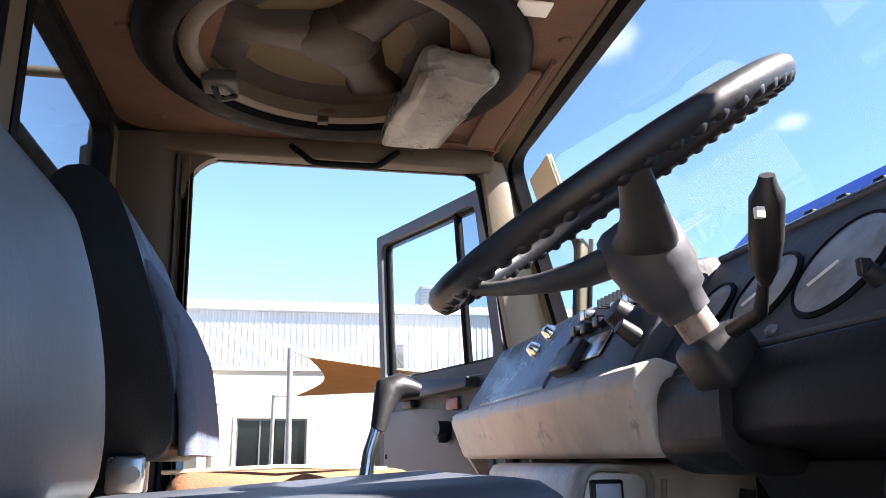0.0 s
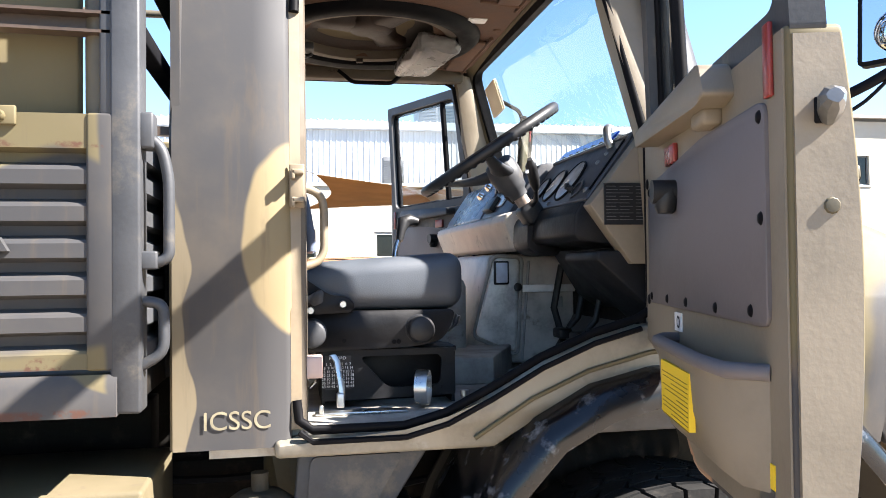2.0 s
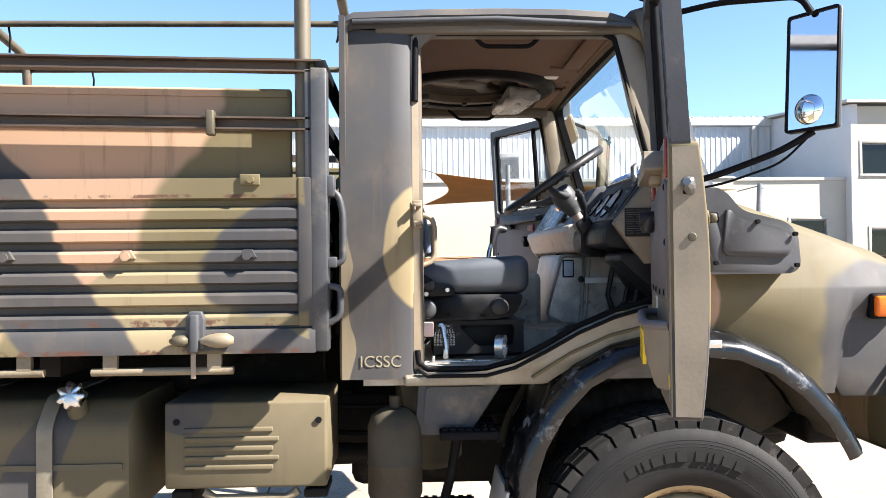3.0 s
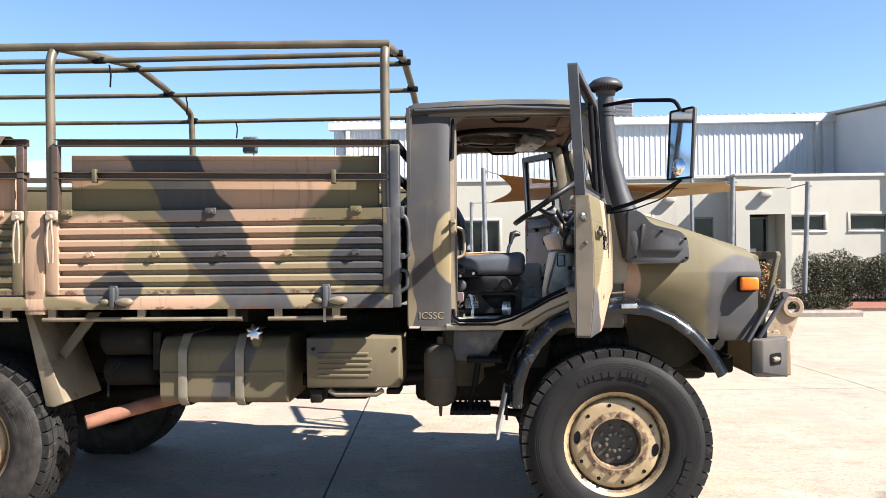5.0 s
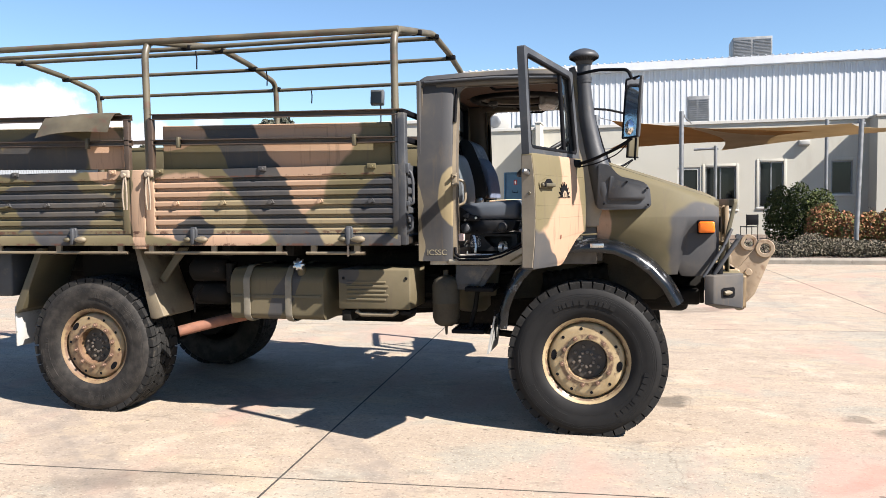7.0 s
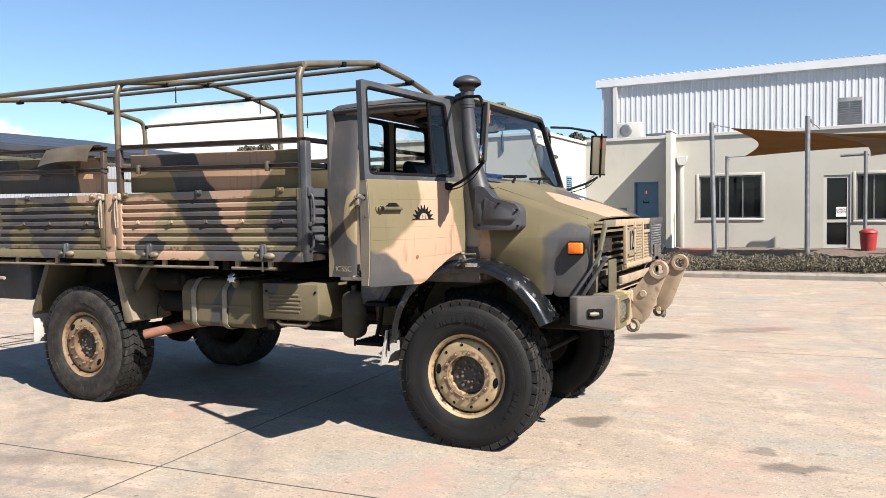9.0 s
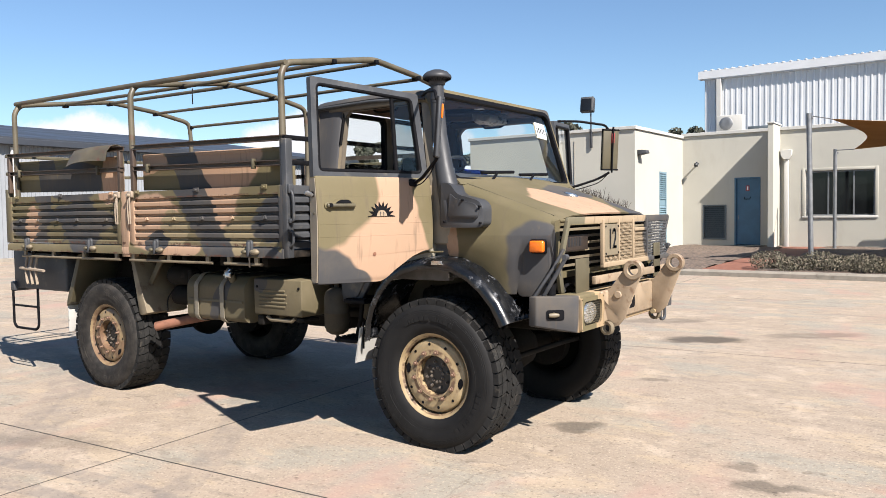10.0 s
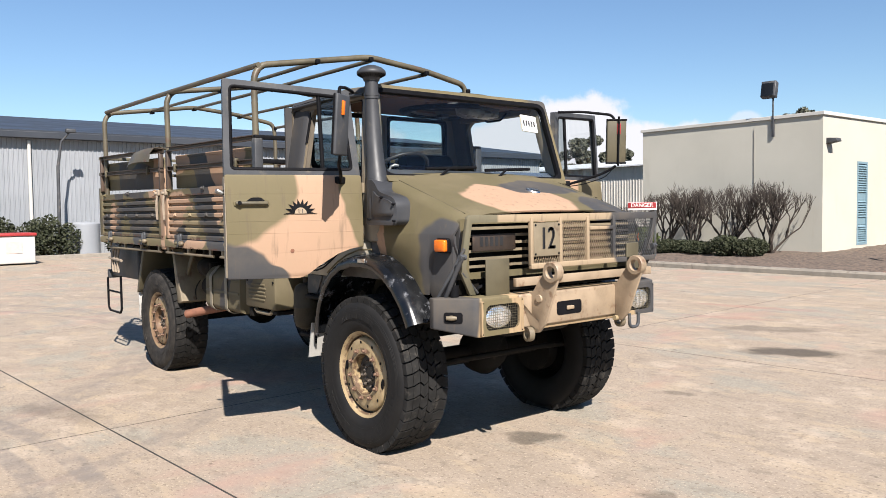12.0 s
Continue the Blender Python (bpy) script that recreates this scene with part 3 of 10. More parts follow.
    # curved tyre marks
    for x, y, r, w, dark in ((-0.85, -7.6, 5.99, 0.10, 0.6), (-0.85, -7.6, 5.68, 0.09, 0.6), (-8.0, -6.0, 7.0, 0.16, 0.45), (-8.0, -6.0, 8.5, 0.14, 0.4), (-7.5, -5.5, 6.1, 0.12, 0.35), (9.0, 8.0, 5.0, 0.13, 0.3), (9.0, 8.0, 6.6, 0.13, 0.3)):
        vm = t.nodes.new("ShaderNodeVectorMath")
        vm.operation = "DISTANCE"
        vm.inputs[1].default_value = (x, y, 0)
        t.links.new(co, vm.inputs[0])
        off = maths(t, "ABSOLUTE", maths(t, "SUBTRACT", vm.outputs["Value"], r), 0)
        band = ramped(t, off, w * 0.6, w, dark, 0)
        c = mixed(t, maths(t, "MULTIPLY", band, ramped(t, b, 0.3, 0.62, 0.1, 1)), c, (0.146, 0.128, 0.116))
    # oil drips and red marks that have their own places on the yard
    warp = t.nodes.new("ShaderNodeVectorMath")
    warp.operation = "MULTIPLY_ADD"
    warp.inputs[1].default_value = (0.43, 0.43, 0.43)
    w2 = t.nodes.new("ShaderNodeTexNoise")
    w2.inputs["Scale"].default_value, w2.inputs["Detail"].default_value = 4.0, 5.0
    t.links.new(co, w2.inputs["Vector"])
    t.links.new(w2.outputs["Color"], warp.inputs[0])
    t.links.new(co, warp.inputs[2])
    OIL, PINK = (0.052, 0.043, 0.034), (0.301, 0.103, 0.082)
    for col, x, y, rx, ry, turn, dark in ((OIL, 0.2, 5.6, 0.62, 0.32, 32, 0.85), (OIL, -0.85, 7.0, 0.8, 0.3, 35, 0.45), (OIL, 0.6, 1.08, 0.24, 0.15, 30, 0.65), (OIL, 0.51, 2.96, 0.2, 0.12, 25, 0.45),
                                          (OIL, 2.12, 0.45, 0.25, 0.13, 20, 0.6), (OIL, 1.9, 0.75, 0.16, 0.1, 0, 0.45), (OIL, 1.3, 6.6, 0.8, 0.25, 35, 0.4),
                                          (PINK, -1.9, 7.6, 0.9, 0.16, 20, 0.2), (PINK, 4.1, -0.9, 0.9, 0.5, 30, 0.16), (PINK, 3.4, 1.9, 1.2, 0.4, 60, 0.14), (PINK, -1.8, -2.6, 1.0, 0.5, 10, 0.14), (PINK, 1.6, -0.6, 0.5, 0.12, 50, 0.25), (PINK, 3.2, 0.9, 0.7, 0.10, 15, 0.25), (PINK, -2.2, 9.0, 1.4, 0.2, 10, 0.24),
                                          (OIL, -2.5, -1.4, 0.7, 0.2, 15, 0.3), (OIL, 1.8, -1.5, 0.35, 0.2, 60, 0.35)):
        c = spotted(t, warp.outputs[0], c, col, x + 0.25, y + 0.25, rx, ry, turn, dark)
    t.links.new(c, p.inputs["Base Color"])
    t.links.new(ramped(t, grit, 0.3, 0.7, 0.75, 0.92), p.inputs["Roughness"])
    p.inputs["Specular IOR Level"].default_value = 0.3
    bumped(t, p, grit, 0.38, 0.005)
    return m


CONCRETE = concrete()
JOINT = plain("joint_filler", (0.033, 0.028, 0.023), 0.95, var=0.5, scale=9, local=False)

# ---- mesh tools ----
def part(name, bm, mat, parent=None, label="", place=None, smooth=50, category="", kind=""):
    """Links a bmesh as one mesh object, under a thing or part where one is given."""
    bmesh.ops.recalc_face_normals(bm, faces=bm.faces)
    me = bpy.data.meshes.new(name)
    bm.to_mesh(me)
    bm.free()
    me.materials.append(mat)
    if smooth:
        me.polygons.foreach_set("use_smooth", [True] * len(me.polygons))
        me.set_sharp_from_angle(angle=radians(smooth))
    ob = new(name, me)
    if parent:
        ob.parent = parent
        if parent.type == "EMPTY":
            ob.matrix_parent_inverse = parent.matrix_basis.inverted()
    if place is not None:
        ob.matrix_basis = place
    return tagged(ob, label, category, "", kind)


def thing(name, at, label, category, group=""):
    ob = new(name)
    ob.empty_display_size = 0.2
    ob.matrix_basis = Matrix.Translation(at)
    return tagged(ob, label, category, group)


def box(bm, a, b, bev=0.0, seg=2, turn=None):
    a, b = Vector(a), Vector(b)
    c, s = (a + b) / 2, b - a
    m = Matrix.Translation(c) @ (turn or Matrix()) @ Matrix.Diagonal((abs(s.x), abs(s.y), abs(s.z), 1))
    vs = bmesh.ops.create_cube(bm, size=1, matrix=m)["verts"]
    if bev:
        es = list({e for v in vs for e in v.link_edges})
        bmesh.ops.bevel(bm, geom=es, offset=bev, segments=seg, profile=0.5, affect="EDGES", clamp_overlap=True)
    return bm


def boxed(a, b, bev=0.0, seg=2, turn=None):
    return box(bmesh.new(), a, b, bev, seg, turn)


def to3(axis, p, h):
    return {"x": (h, p[0], p[1]), "y": (p[0], h, p[1]), "z": (p[0], p[1], h)}[axis]


def prism(bm, pts, axis, a, b, bev=0.0):
    """A polygon drawn in the plane across an axis, pulled from a to b."""
    lo = [bm.verts.new(to3(axis, p, a)) for p in pts]
    hi = [bm.verts.new(to3(axis, p, b)) for p in pts]
    bm.faces.new(lo)
    bm.faces.new(hi[::-1])
    for i in range(len(pts)):
        j = (i + 1) % len(pts)
        bm.faces.new((lo[i], lo[j], hi[j], hi[i]))
    if bev:
        es = list({e for v in lo + hi for e in v.link_edges})
        bmesh.ops.bevel(bm, geom=es, offset=bev, segments=2, profile=0.5, affect="EDGES", clamp_overlap=True)
    return bm


def ring(bm, outer, inner, axis, a, b):
    """A flat frame between two loops of equal count."""
    rows = [[bm.verts.new(to3(axis, p, h)) for p in loop] for loop, h in ((outer, a), (inner, a), (inner, b), (outer, b))]
    n = len(outer)
    for k in range(4):
        r, s = rows[k], rows[(k + 1) % 4]
        for i in range(n):
            j = (i + 1) % n
            bm.faces.new((r[i], r[j], s[j], s[i]))
    return bm


def rrect(x0, x1, z0, z1, r, n=5):
    pts = []
    for cx, cz, a0 in ((x1 - r, z1 - r, 0), (x0 + r, z1 - r, 90), (x0 + r, z0 + r, 180), (x1 - r, z0 + r, 270)):
        for i in range(n + 1):
            a = radians(a0 + 90 * i / n)
            pts.append((cx + r * math.cos(a), cz + r * math.sin(a)))
    return pts


def rounded(pts, r, n=4):
    """A polygon with its corners rounded."""
    out = []
    for i, p in enumerate(pts):
        p, a, b = Vector(p), Vector(pts[i - 1]), Vector(pts[(i + 1) % len(pts)])
        k = min(r, (a - p).length * 0.45, (b - p).length * 0.45)
        s, e = p + (a - p).normalized() * k, p + (b - p).normalized() * k
        for j in range(n + 1):
            u = j / n
            out.append(tuple(s * (1 - u) ** 2 + p * 2 * u * (1 - u) + e * u * u))
    return out


def fillet(pts, r, n=4):
    pts = [Vector(p) for p in pts]
    out = [pts[0]]
    for i in range(1, len(pts) - 1):
        p, a, b = pts[i], pts[i - 1], pts[i + 1]
        k = min(r, (a - p).length * 0.48, (b - p).length * 0.48)
        s, e = p + (a - p).normalized() * k, p + (b - p).normalized() * k
        out += [s * (1 - j / n) ** 2 + p * 2 * (j / n) * (1 - j / n) + e * (j / n) ** 2 for j in range(n + 1)]
    return out + [pts[-1]]


def tube(bm, pts, r, seg=8, bend=0.0, closed=False, flat=1.0):
    pts = fillet(pts, bend) if bend else [Vector(p) for p in pts]
    n = len(pts)
    rows, up = [], None
    for i, p in enumerate(pts):
        if closed:
            d = (pts[(i + 1) % n] - pts[i - 1]).normalized()
        else:
            d = (pts[min(i + 1, n - 1)] - pts[max(i - 1, 0)]).normalized()
        if up is None:
            up = d.orthogonal().normalized() if abs(d.z) > 0.9 else (Vector((0, 0, 1)) - d * d.z).normalized()
        up = (up - d * up.dot(d)).normalized()
        side = d.cross(up)
        k = r[i] if isinstance(r, (list, tuple)) else r
        rows.append([bm.verts.new(p + up * (k * flat * math.cos(2 * math.pi * j / seg)) + side * (k * math.sin(2 * math.pi * j / seg))) for j in range(seg)])
    for i in range(n if closed else n - 1):
        a, b = rows[i], rows[(i + 1) % n]
        for j in range(seg):
            bm.faces.new((a[j], a[(j + 1) % seg], b[(j + 1) % seg], b[j]))
    if not closed:
        bm.faces.new(rows[0])
        bm.faces.new(rows[-1][::-1])
    return bm


def tubed(pts, r, seg=8, bend=0.0, closed=False, flat=1.0):
    return tube(bmesh.new(), pts, r, seg, bend, closed, flat)


def cyl(bm, a, b, r, seg=16):
    return tube(bm, [a, b], r, seg)


def lathe(bm, prof, o, axis, seg=40, start=0.0):
    """Turns (radius, height) rows about an axis through o."""
    ax = Vector(axis).normalized()
    u = ax.orthogonal().normalized() if abs(ax.z) > 0.9 else (Vector((0, 0, 1)) - ax * ax.z).normalized()
    v = ax.cross(u)
    o = Vector(o)
    rows = []
    for r, h in prof:
        if r < 1e-6:
            rows.append([bm.verts.new(o + ax * h)])
        else:
            rows.append([bm.verts.new(o + ax * h + u * (r * math.cos(start + 2 * math.pi * j / seg)) + v * (r * math.sin(start + 2 * math.pi * j / seg))) for j in range(seg)])
    for a, b in zip(rows, rows[1:]):
        for j in range(seg):
            k = (j + 1) % seg
            f = [a[j % len(a)], a[k % len(a)], b[k % len(b)], b[j % len(b)]]
            f = list(dict.fromkeys(f))
            if len(f) > 2:
                bm.faces.new(f)
    return bm


def sheet(bm, grid, thick=0.0):
    """A surface through a grid of points, with thickness."""
    rows = [[bm.verts.new(p) for p in row] for row in grid]
    fs = [bm.faces.new((a[j], a[j + 1], b[j + 1], b[j])) for a, b in zip(rows, rows[1:]) for j in range(len(a) - 1)]
    if thick:
        bmesh.ops.recalc_face_normals(bm, faces=fs)
        bmesh.ops.solidify(bm, geom=fs, thickness=thick)
    return bm


def lettering(name, body, size, place, mat, parent, label="", depth=0.0015):
    cu = bpy.data.curves.new(name, "FONT")
    cu.body, cu.size, cu.extrude, cu.align_x, cu.align_y = body, size, depth, "CENTER", "CENTER"
    tmp = bpy.data.objects.new(name, cu)
    scene.collection.objects.link(tmp)
    me = bpy.data.meshes.new_from_object(tmp.evaluated_get(bpy.context.evaluated_depsgraph_get()))
    bpy.data.objects.remove(tmp)
    me.name = name
    me.materials.clear()
    me.materials.append(mat)
    ob = new(name, me)
    ob.parent = parent
    if parent.type == "EMPTY":
        ob.matrix_parent_inverse = parent.matrix_basis.inverted()
    ob.matrix_basis = place
    return tagged(ob, label)


def lerp(a, b, u):
    return a + (b - a) * u

# ---- the truck ----
MID = 1.05  # lengthwise centre line
truck = thing("army_truck", (-1.9, MID, 0), "camouflaged army cargo truck with open doors and bare canopy bows", "truck")


def over(y, side):
    """y for the right side (side -1), or the same place on the left side (side 1)."""
    return y if side < 0 else 2 * MID - y


# -- wheels --
def hexa(bm, a0, a1, y0, y1, r0, r1, skew=0.0):
    vs = []
    for r in (r0, r1):
        for y, s in ((y0, 0), (y1, skew)):
            for a in (a0, a1):
                vs.append(bm.verts.new((r * math.cos(a + s), y, r * math.sin(a + s))))
    for f in ((0, 1, 3, 2), (4, 6, 7, 5), (0, 4, 5, 1), (2, 3, 7, 6), (0, 2, 6, 4), (1, 5, 7, 3)):
        bm.faces.new([vs[i] for i in f])


def wheel_meshes():
    bm = bmesh.new()
    lathe(bm, [(0.272, 0.05), (0.292, 0.028), (0.302, 0.022), (0.306, 0.032), (0.297, 0.048), (0.286, 0.054), (0.279, 0.082), (0.268, 0.092),
               (0.263, 0.074), (0.256, 0.052), (0.248, 0.043), (0.215, 0.040), (0.160, 0.034), (0.150, 0.031), (0.143, 0.034),
               (0.141, 0.060), (0.137, 0.098), (0.0, 0.112)], (0, 0, 0), (0, 1, 0), 64)
    rim = part("wheel", bm, RIM_DISC, truck, "rusty tan steel wheel with a wide dirt tyre")
    bm = bmesh.new()
    lathe(bm, [(0.30, 0.325), (0.292, 0.305), (0.284, 0.29), (0.276, 0.10), (0.262, 0.085), (0.0, 0.085 + 0.04)], (0, 0, 0), (0, 1, 0), 40)
    part("rim_barrel", bm, CHASSIS_BLACK, rim, "grimy inner side of the rim")
    bm = bmesh.new()
    side = [(0.285, 0.046), (0.300, 0.024), (0.325, 0.008), (0.36, -0.004), (0.372, -0.003), (0.40, -0.010), (0.44, -0.012), (0.455, -0.010), (0.47, -0.007),
            (0.485, -0.001), (0.500, 0.010), (0.514, 0.026), (0.523, 0.05), (0.526, 0.08)]
    prof = side + [(0.528, 0.18)] + [(r, 0.36 - h) for r, h in side[::-1]]
    lathe(bm, prof, (0, 0, 0), (0, 1, 0), 88)
    tyre = part("tyre", bm, RUBBER, rim, "black chunky all-terrain tyre")
    bm = bmesh.new()
    n = 42
    for i in range(n):
        a, w = 2 * math.pi * i / n, 2 * math.pi / n
        # shoulder lugs and two inner rows of arrow-headed blocks
        hexa(bm, a, a + w * 0.86, 0.013, 0.060, 0.490, 0.545, 0.01)
        hexa(bm, a + w * 0.07, a + w * 0.91, 0.060, 0.112, 0.51, 0.550, 0.035)
        hexa(bm, a + w * 0.5, a + w * 1.36, 0.300, 0.347, 0.490, 0.545, -0.01)
        hexa(bm, a + w * 0.43, a + w * 1.27, 0.248, 0.300, 0.51, 0.550, 0.035)
        hexa(bm, a + w * 0.30, a + w * 1.14, 0.116, 0.146, 0.525, 0.551, -0.045)
        hexa(bm, a, a + w * 0.84, 0.146, 0.177, 0.525, 0.551, 0.045)
        hexa(bm, a + w * 0.80, a + w * 1.64, 0.183, 0.214, 0.525, 0.551, -0.045)
        hexa(bm, a + w * 0.50, a + w * 1.34, 0.214, 0.244, 0.525, 0.551, 0.045)
    part("tread", bm, TREAD, tyre, "worn tread blocks", kind="stuff")
    # raised maker's marks on the sidewall, as plain bars
    bm = bmesh.new()
    for lo, hi, r in ((62, 118, 0.412), (205, 250, 0.412), (300, 352, 0.412)):
        a, k = lo, 0
        while a < hi:
            wide = (4.6, 5.4, 3.2, 1.6, 4.8, 5.0)[k % 6]
            hexa(bm, radians(a), radians(a + wide), -0.0132, -0.008, r - 0.017, r + 0.017)
            a += wide + (1.3 if k % 7 != 4 else 4.0)
            k += 1
    part("sidewall_mark", bm, RUBBER, rim, kind="stuff")
    for r, d in ((0.372, -0.0028), (0.446, -0.0108), (0.456, -0.0094), (0.468, -0.0072)):
        bm = bmesh.new()
        lathe(bm, [(r - 0.003, d + 0.003), (r - 0.001, d - 0.0012), (r + 0.001, d - 0.0012), (r + 0.003, d + 0.003)], (0, 0, 0), (0, 1, 0), 88)
        part("sidewall_ring", bm, RUBBER, tyre)
    bm = bmesh.new()
    lathe(bm, [(0.136, 0.099), (0.130, 0.090), (0.10, 0.087), (0.085, 0.090), (0.06, 0.082), (0.0, 0.080)], (0, 0, 0), (0, 1, 0), 36)
    hub = part("hub", bm, HUB_DARK, rim, "greasy dark hub with bolts")
    bolt = None
    for count, off, r in ((8, 0.3, 0.092), (10, 0.4, 0.051)):
        for i in range(count):
            a = 2 * math.pi * (i + off) / count
            at = Matrix.Translation((r * math.cos(a), 0.088, r * math.sin(a)))
            if bolt is None:
                bm = bmesh.new()
                cyl(bm, (0, 0.008, 0), (0, -0.014, 0), 0.0118, 6)
                cyl(bm, (0, -0.014, 0), (0, -0.022, 0), 0.006, 8)
                bolt = part("hub_bolt", bm, HUB_BOLT, hub, place=at)
            else:
                o = new("hub_bolt", bolt.data)
                o.parent, o.matrix_basis = hub, at
    nut = None
    for i in range(10):
        a = 2 * math.pi * (i + 0.25) / 10
        at = Matrix.Translation((0.169 * math.cos(a), 0.034, 0.169 * math.sin(a)))
        if nut is None:
            bm = bmesh.new()
            cyl(bm, (0, 0.012, 0), (0, -0.012, 0), 0.017, 6)
            cyl(bm, (0, -0.012, 0), (0, -0.028, 0), 0.009, 8)
            nut = part("wheel_nut", bm, RIM_RUST, rim, place=at)
        else:
            o = new("wheel_nut", nut.data)
            o.parent, o.matrix_basis = rim, at
    for i in range(10):
        a = 2 * math.pi * (i + 0.75) / 10
        big = i in (4, 9)
        bm = bmesh.new()
        r = 0.226 if big else 0.224
        c = Vector((r * math.cos(a), 0.038, r * math.sin(a)))
        lathe(bm, [(0.0, 0.002), (0.020 if big else 0.011, 0.0)], c, (0, 1, 0), 14)
        if big:
            for v in bm.verts:
                d = v.co - c
                t = Vector((-math.sin(a), 0, math.cos(a)))
                v.co += t * d.dot(t) * 0.9
        part("wheel_hole", bm, SEAL, rim)
    return rim


first_wheel = wheel_meshes()
HUB_Z = 0.52
first_wheel.matrix_basis = pose(0.03, 0.0, HUB_Z)
for x, y, turn, spin in ((-3.83, -0.07, 0, 33), (0.03, 2 * MID, 180, 0), (-3.83, 2 * MID + 0.07, 180, 50)):
    copy_thing(first_wheel, pose(x, y, HUB_Z, 0, 0, turn) @ pose(0, 0, 0, 0, spin, 0))

# -- chassis --
def chassis():
    bm = bmesh.new()
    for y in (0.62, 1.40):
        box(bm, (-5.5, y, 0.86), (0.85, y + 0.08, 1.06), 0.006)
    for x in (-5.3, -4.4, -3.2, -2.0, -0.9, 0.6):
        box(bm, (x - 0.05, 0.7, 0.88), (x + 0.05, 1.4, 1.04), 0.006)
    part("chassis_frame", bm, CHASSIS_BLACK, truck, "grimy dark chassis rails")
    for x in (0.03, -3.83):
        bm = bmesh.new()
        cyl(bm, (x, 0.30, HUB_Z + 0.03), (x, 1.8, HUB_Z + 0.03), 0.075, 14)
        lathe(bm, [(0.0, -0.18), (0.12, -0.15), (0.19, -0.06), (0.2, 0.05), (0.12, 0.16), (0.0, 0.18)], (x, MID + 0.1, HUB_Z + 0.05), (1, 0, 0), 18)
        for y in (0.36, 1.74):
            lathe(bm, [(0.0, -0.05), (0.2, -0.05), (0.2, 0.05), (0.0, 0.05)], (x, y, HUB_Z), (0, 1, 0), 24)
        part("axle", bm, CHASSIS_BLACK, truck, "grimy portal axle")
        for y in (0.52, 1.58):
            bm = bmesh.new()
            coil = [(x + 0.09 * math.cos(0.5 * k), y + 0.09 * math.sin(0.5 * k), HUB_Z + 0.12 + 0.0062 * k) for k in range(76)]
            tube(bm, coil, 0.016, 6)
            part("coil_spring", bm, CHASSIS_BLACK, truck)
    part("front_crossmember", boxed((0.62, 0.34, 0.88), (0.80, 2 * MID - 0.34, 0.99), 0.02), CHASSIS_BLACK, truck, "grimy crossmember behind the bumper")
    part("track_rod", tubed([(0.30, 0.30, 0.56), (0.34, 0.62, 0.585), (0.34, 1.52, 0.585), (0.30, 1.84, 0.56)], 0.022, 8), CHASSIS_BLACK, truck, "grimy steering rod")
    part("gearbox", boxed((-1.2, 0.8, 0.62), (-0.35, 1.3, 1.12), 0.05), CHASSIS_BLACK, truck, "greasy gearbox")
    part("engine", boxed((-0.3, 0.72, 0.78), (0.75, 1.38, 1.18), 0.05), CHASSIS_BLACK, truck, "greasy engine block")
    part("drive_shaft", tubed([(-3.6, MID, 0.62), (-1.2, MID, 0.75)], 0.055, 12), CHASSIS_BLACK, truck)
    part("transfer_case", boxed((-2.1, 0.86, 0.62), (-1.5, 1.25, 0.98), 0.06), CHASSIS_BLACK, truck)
    # ribbed intake hose and stays above the front wheel
    part("ribbed_hose", tubed([(-0.30 + 0.012 * i, 0.44, 1.02 + 0.002 * i) for i in range(40)], [0.065 + 0.009 * (i % 4 < 2) for i in range(40)], 14), CHASSIS_BLACK, truck, "black ribbed hose above the front wheel", smooth=60)
    part("shock_absorber", tubed([(-0.38, 0.42, 0.62), (-0.25, 0.46, 1.10)], 0.04, 12), CHASSIS_BLACK, truck)
    part("drag_link", tubed([(-0.75, 0.36, 0.66), (-0.2, 0.34, 0.60), (0.4, 0.34, 0.58)], 0.025, 8), CHASSIS_BLACK, truck)
    bm = bmesh.new()
    lathe(bm, [(0.0, 0.0), (0.10, 0.01), (0.135, 0.05), (0.135, 0.34), (0.10, 0.38), (0.0, 0.39)], (-0.86, 0.52, 0.78), (0, 0, 1), 20)
    part("air_vessel", bm, OLIVE_PAINT, truck, "olive upright air vessel under the cab")
    part("frame_plate", prism(bmesh.new(), [(-0.98, 1.17), (-0.62, 1.17), (-0.66, 0.92), (-0.93, 0.88)], "y", 0.40, 0.415, 0.003), OLIVE_PAINT, truck)
    bm = bmesh.new()
    tube(bm, [(-2.35, 0.40, 0.80), (-2.72, 0.22, 0.74), (-3.075, -0.03, 0.655)], 0.042, 12, 0.25)
    part("exhaust_pipe", bm, RUST, truck, "rusty exhaust pipe ending ahead of the back wheel")
    part("exhaust_front", tubed([(-0.95, 0.45, 0.86), (-2.2, 0.45, 0.82), (-2.36, 0.395, 0.798)], 0.040, 12, 0.1), CHASSIS_BLACK, truck)
    # bar across the frame's lower edge and cables
    bm = bmesh.new()
    for k, (y, z) in enumerate(((0.52, 1.0), (0.5, 0.95), (0.55, 1.1))):
        tube(bm, [(-3.2, y, z), (-2.6, y - 0.03, z - 0.06), (-1.8, y, z), (-1.1, y - 0.02, z - 0.09), (-0.5, y, z)], 0.011, 6, 0.2)
    part("hose", bm, SEAL, truck, "black rubber hoses")


chassis()


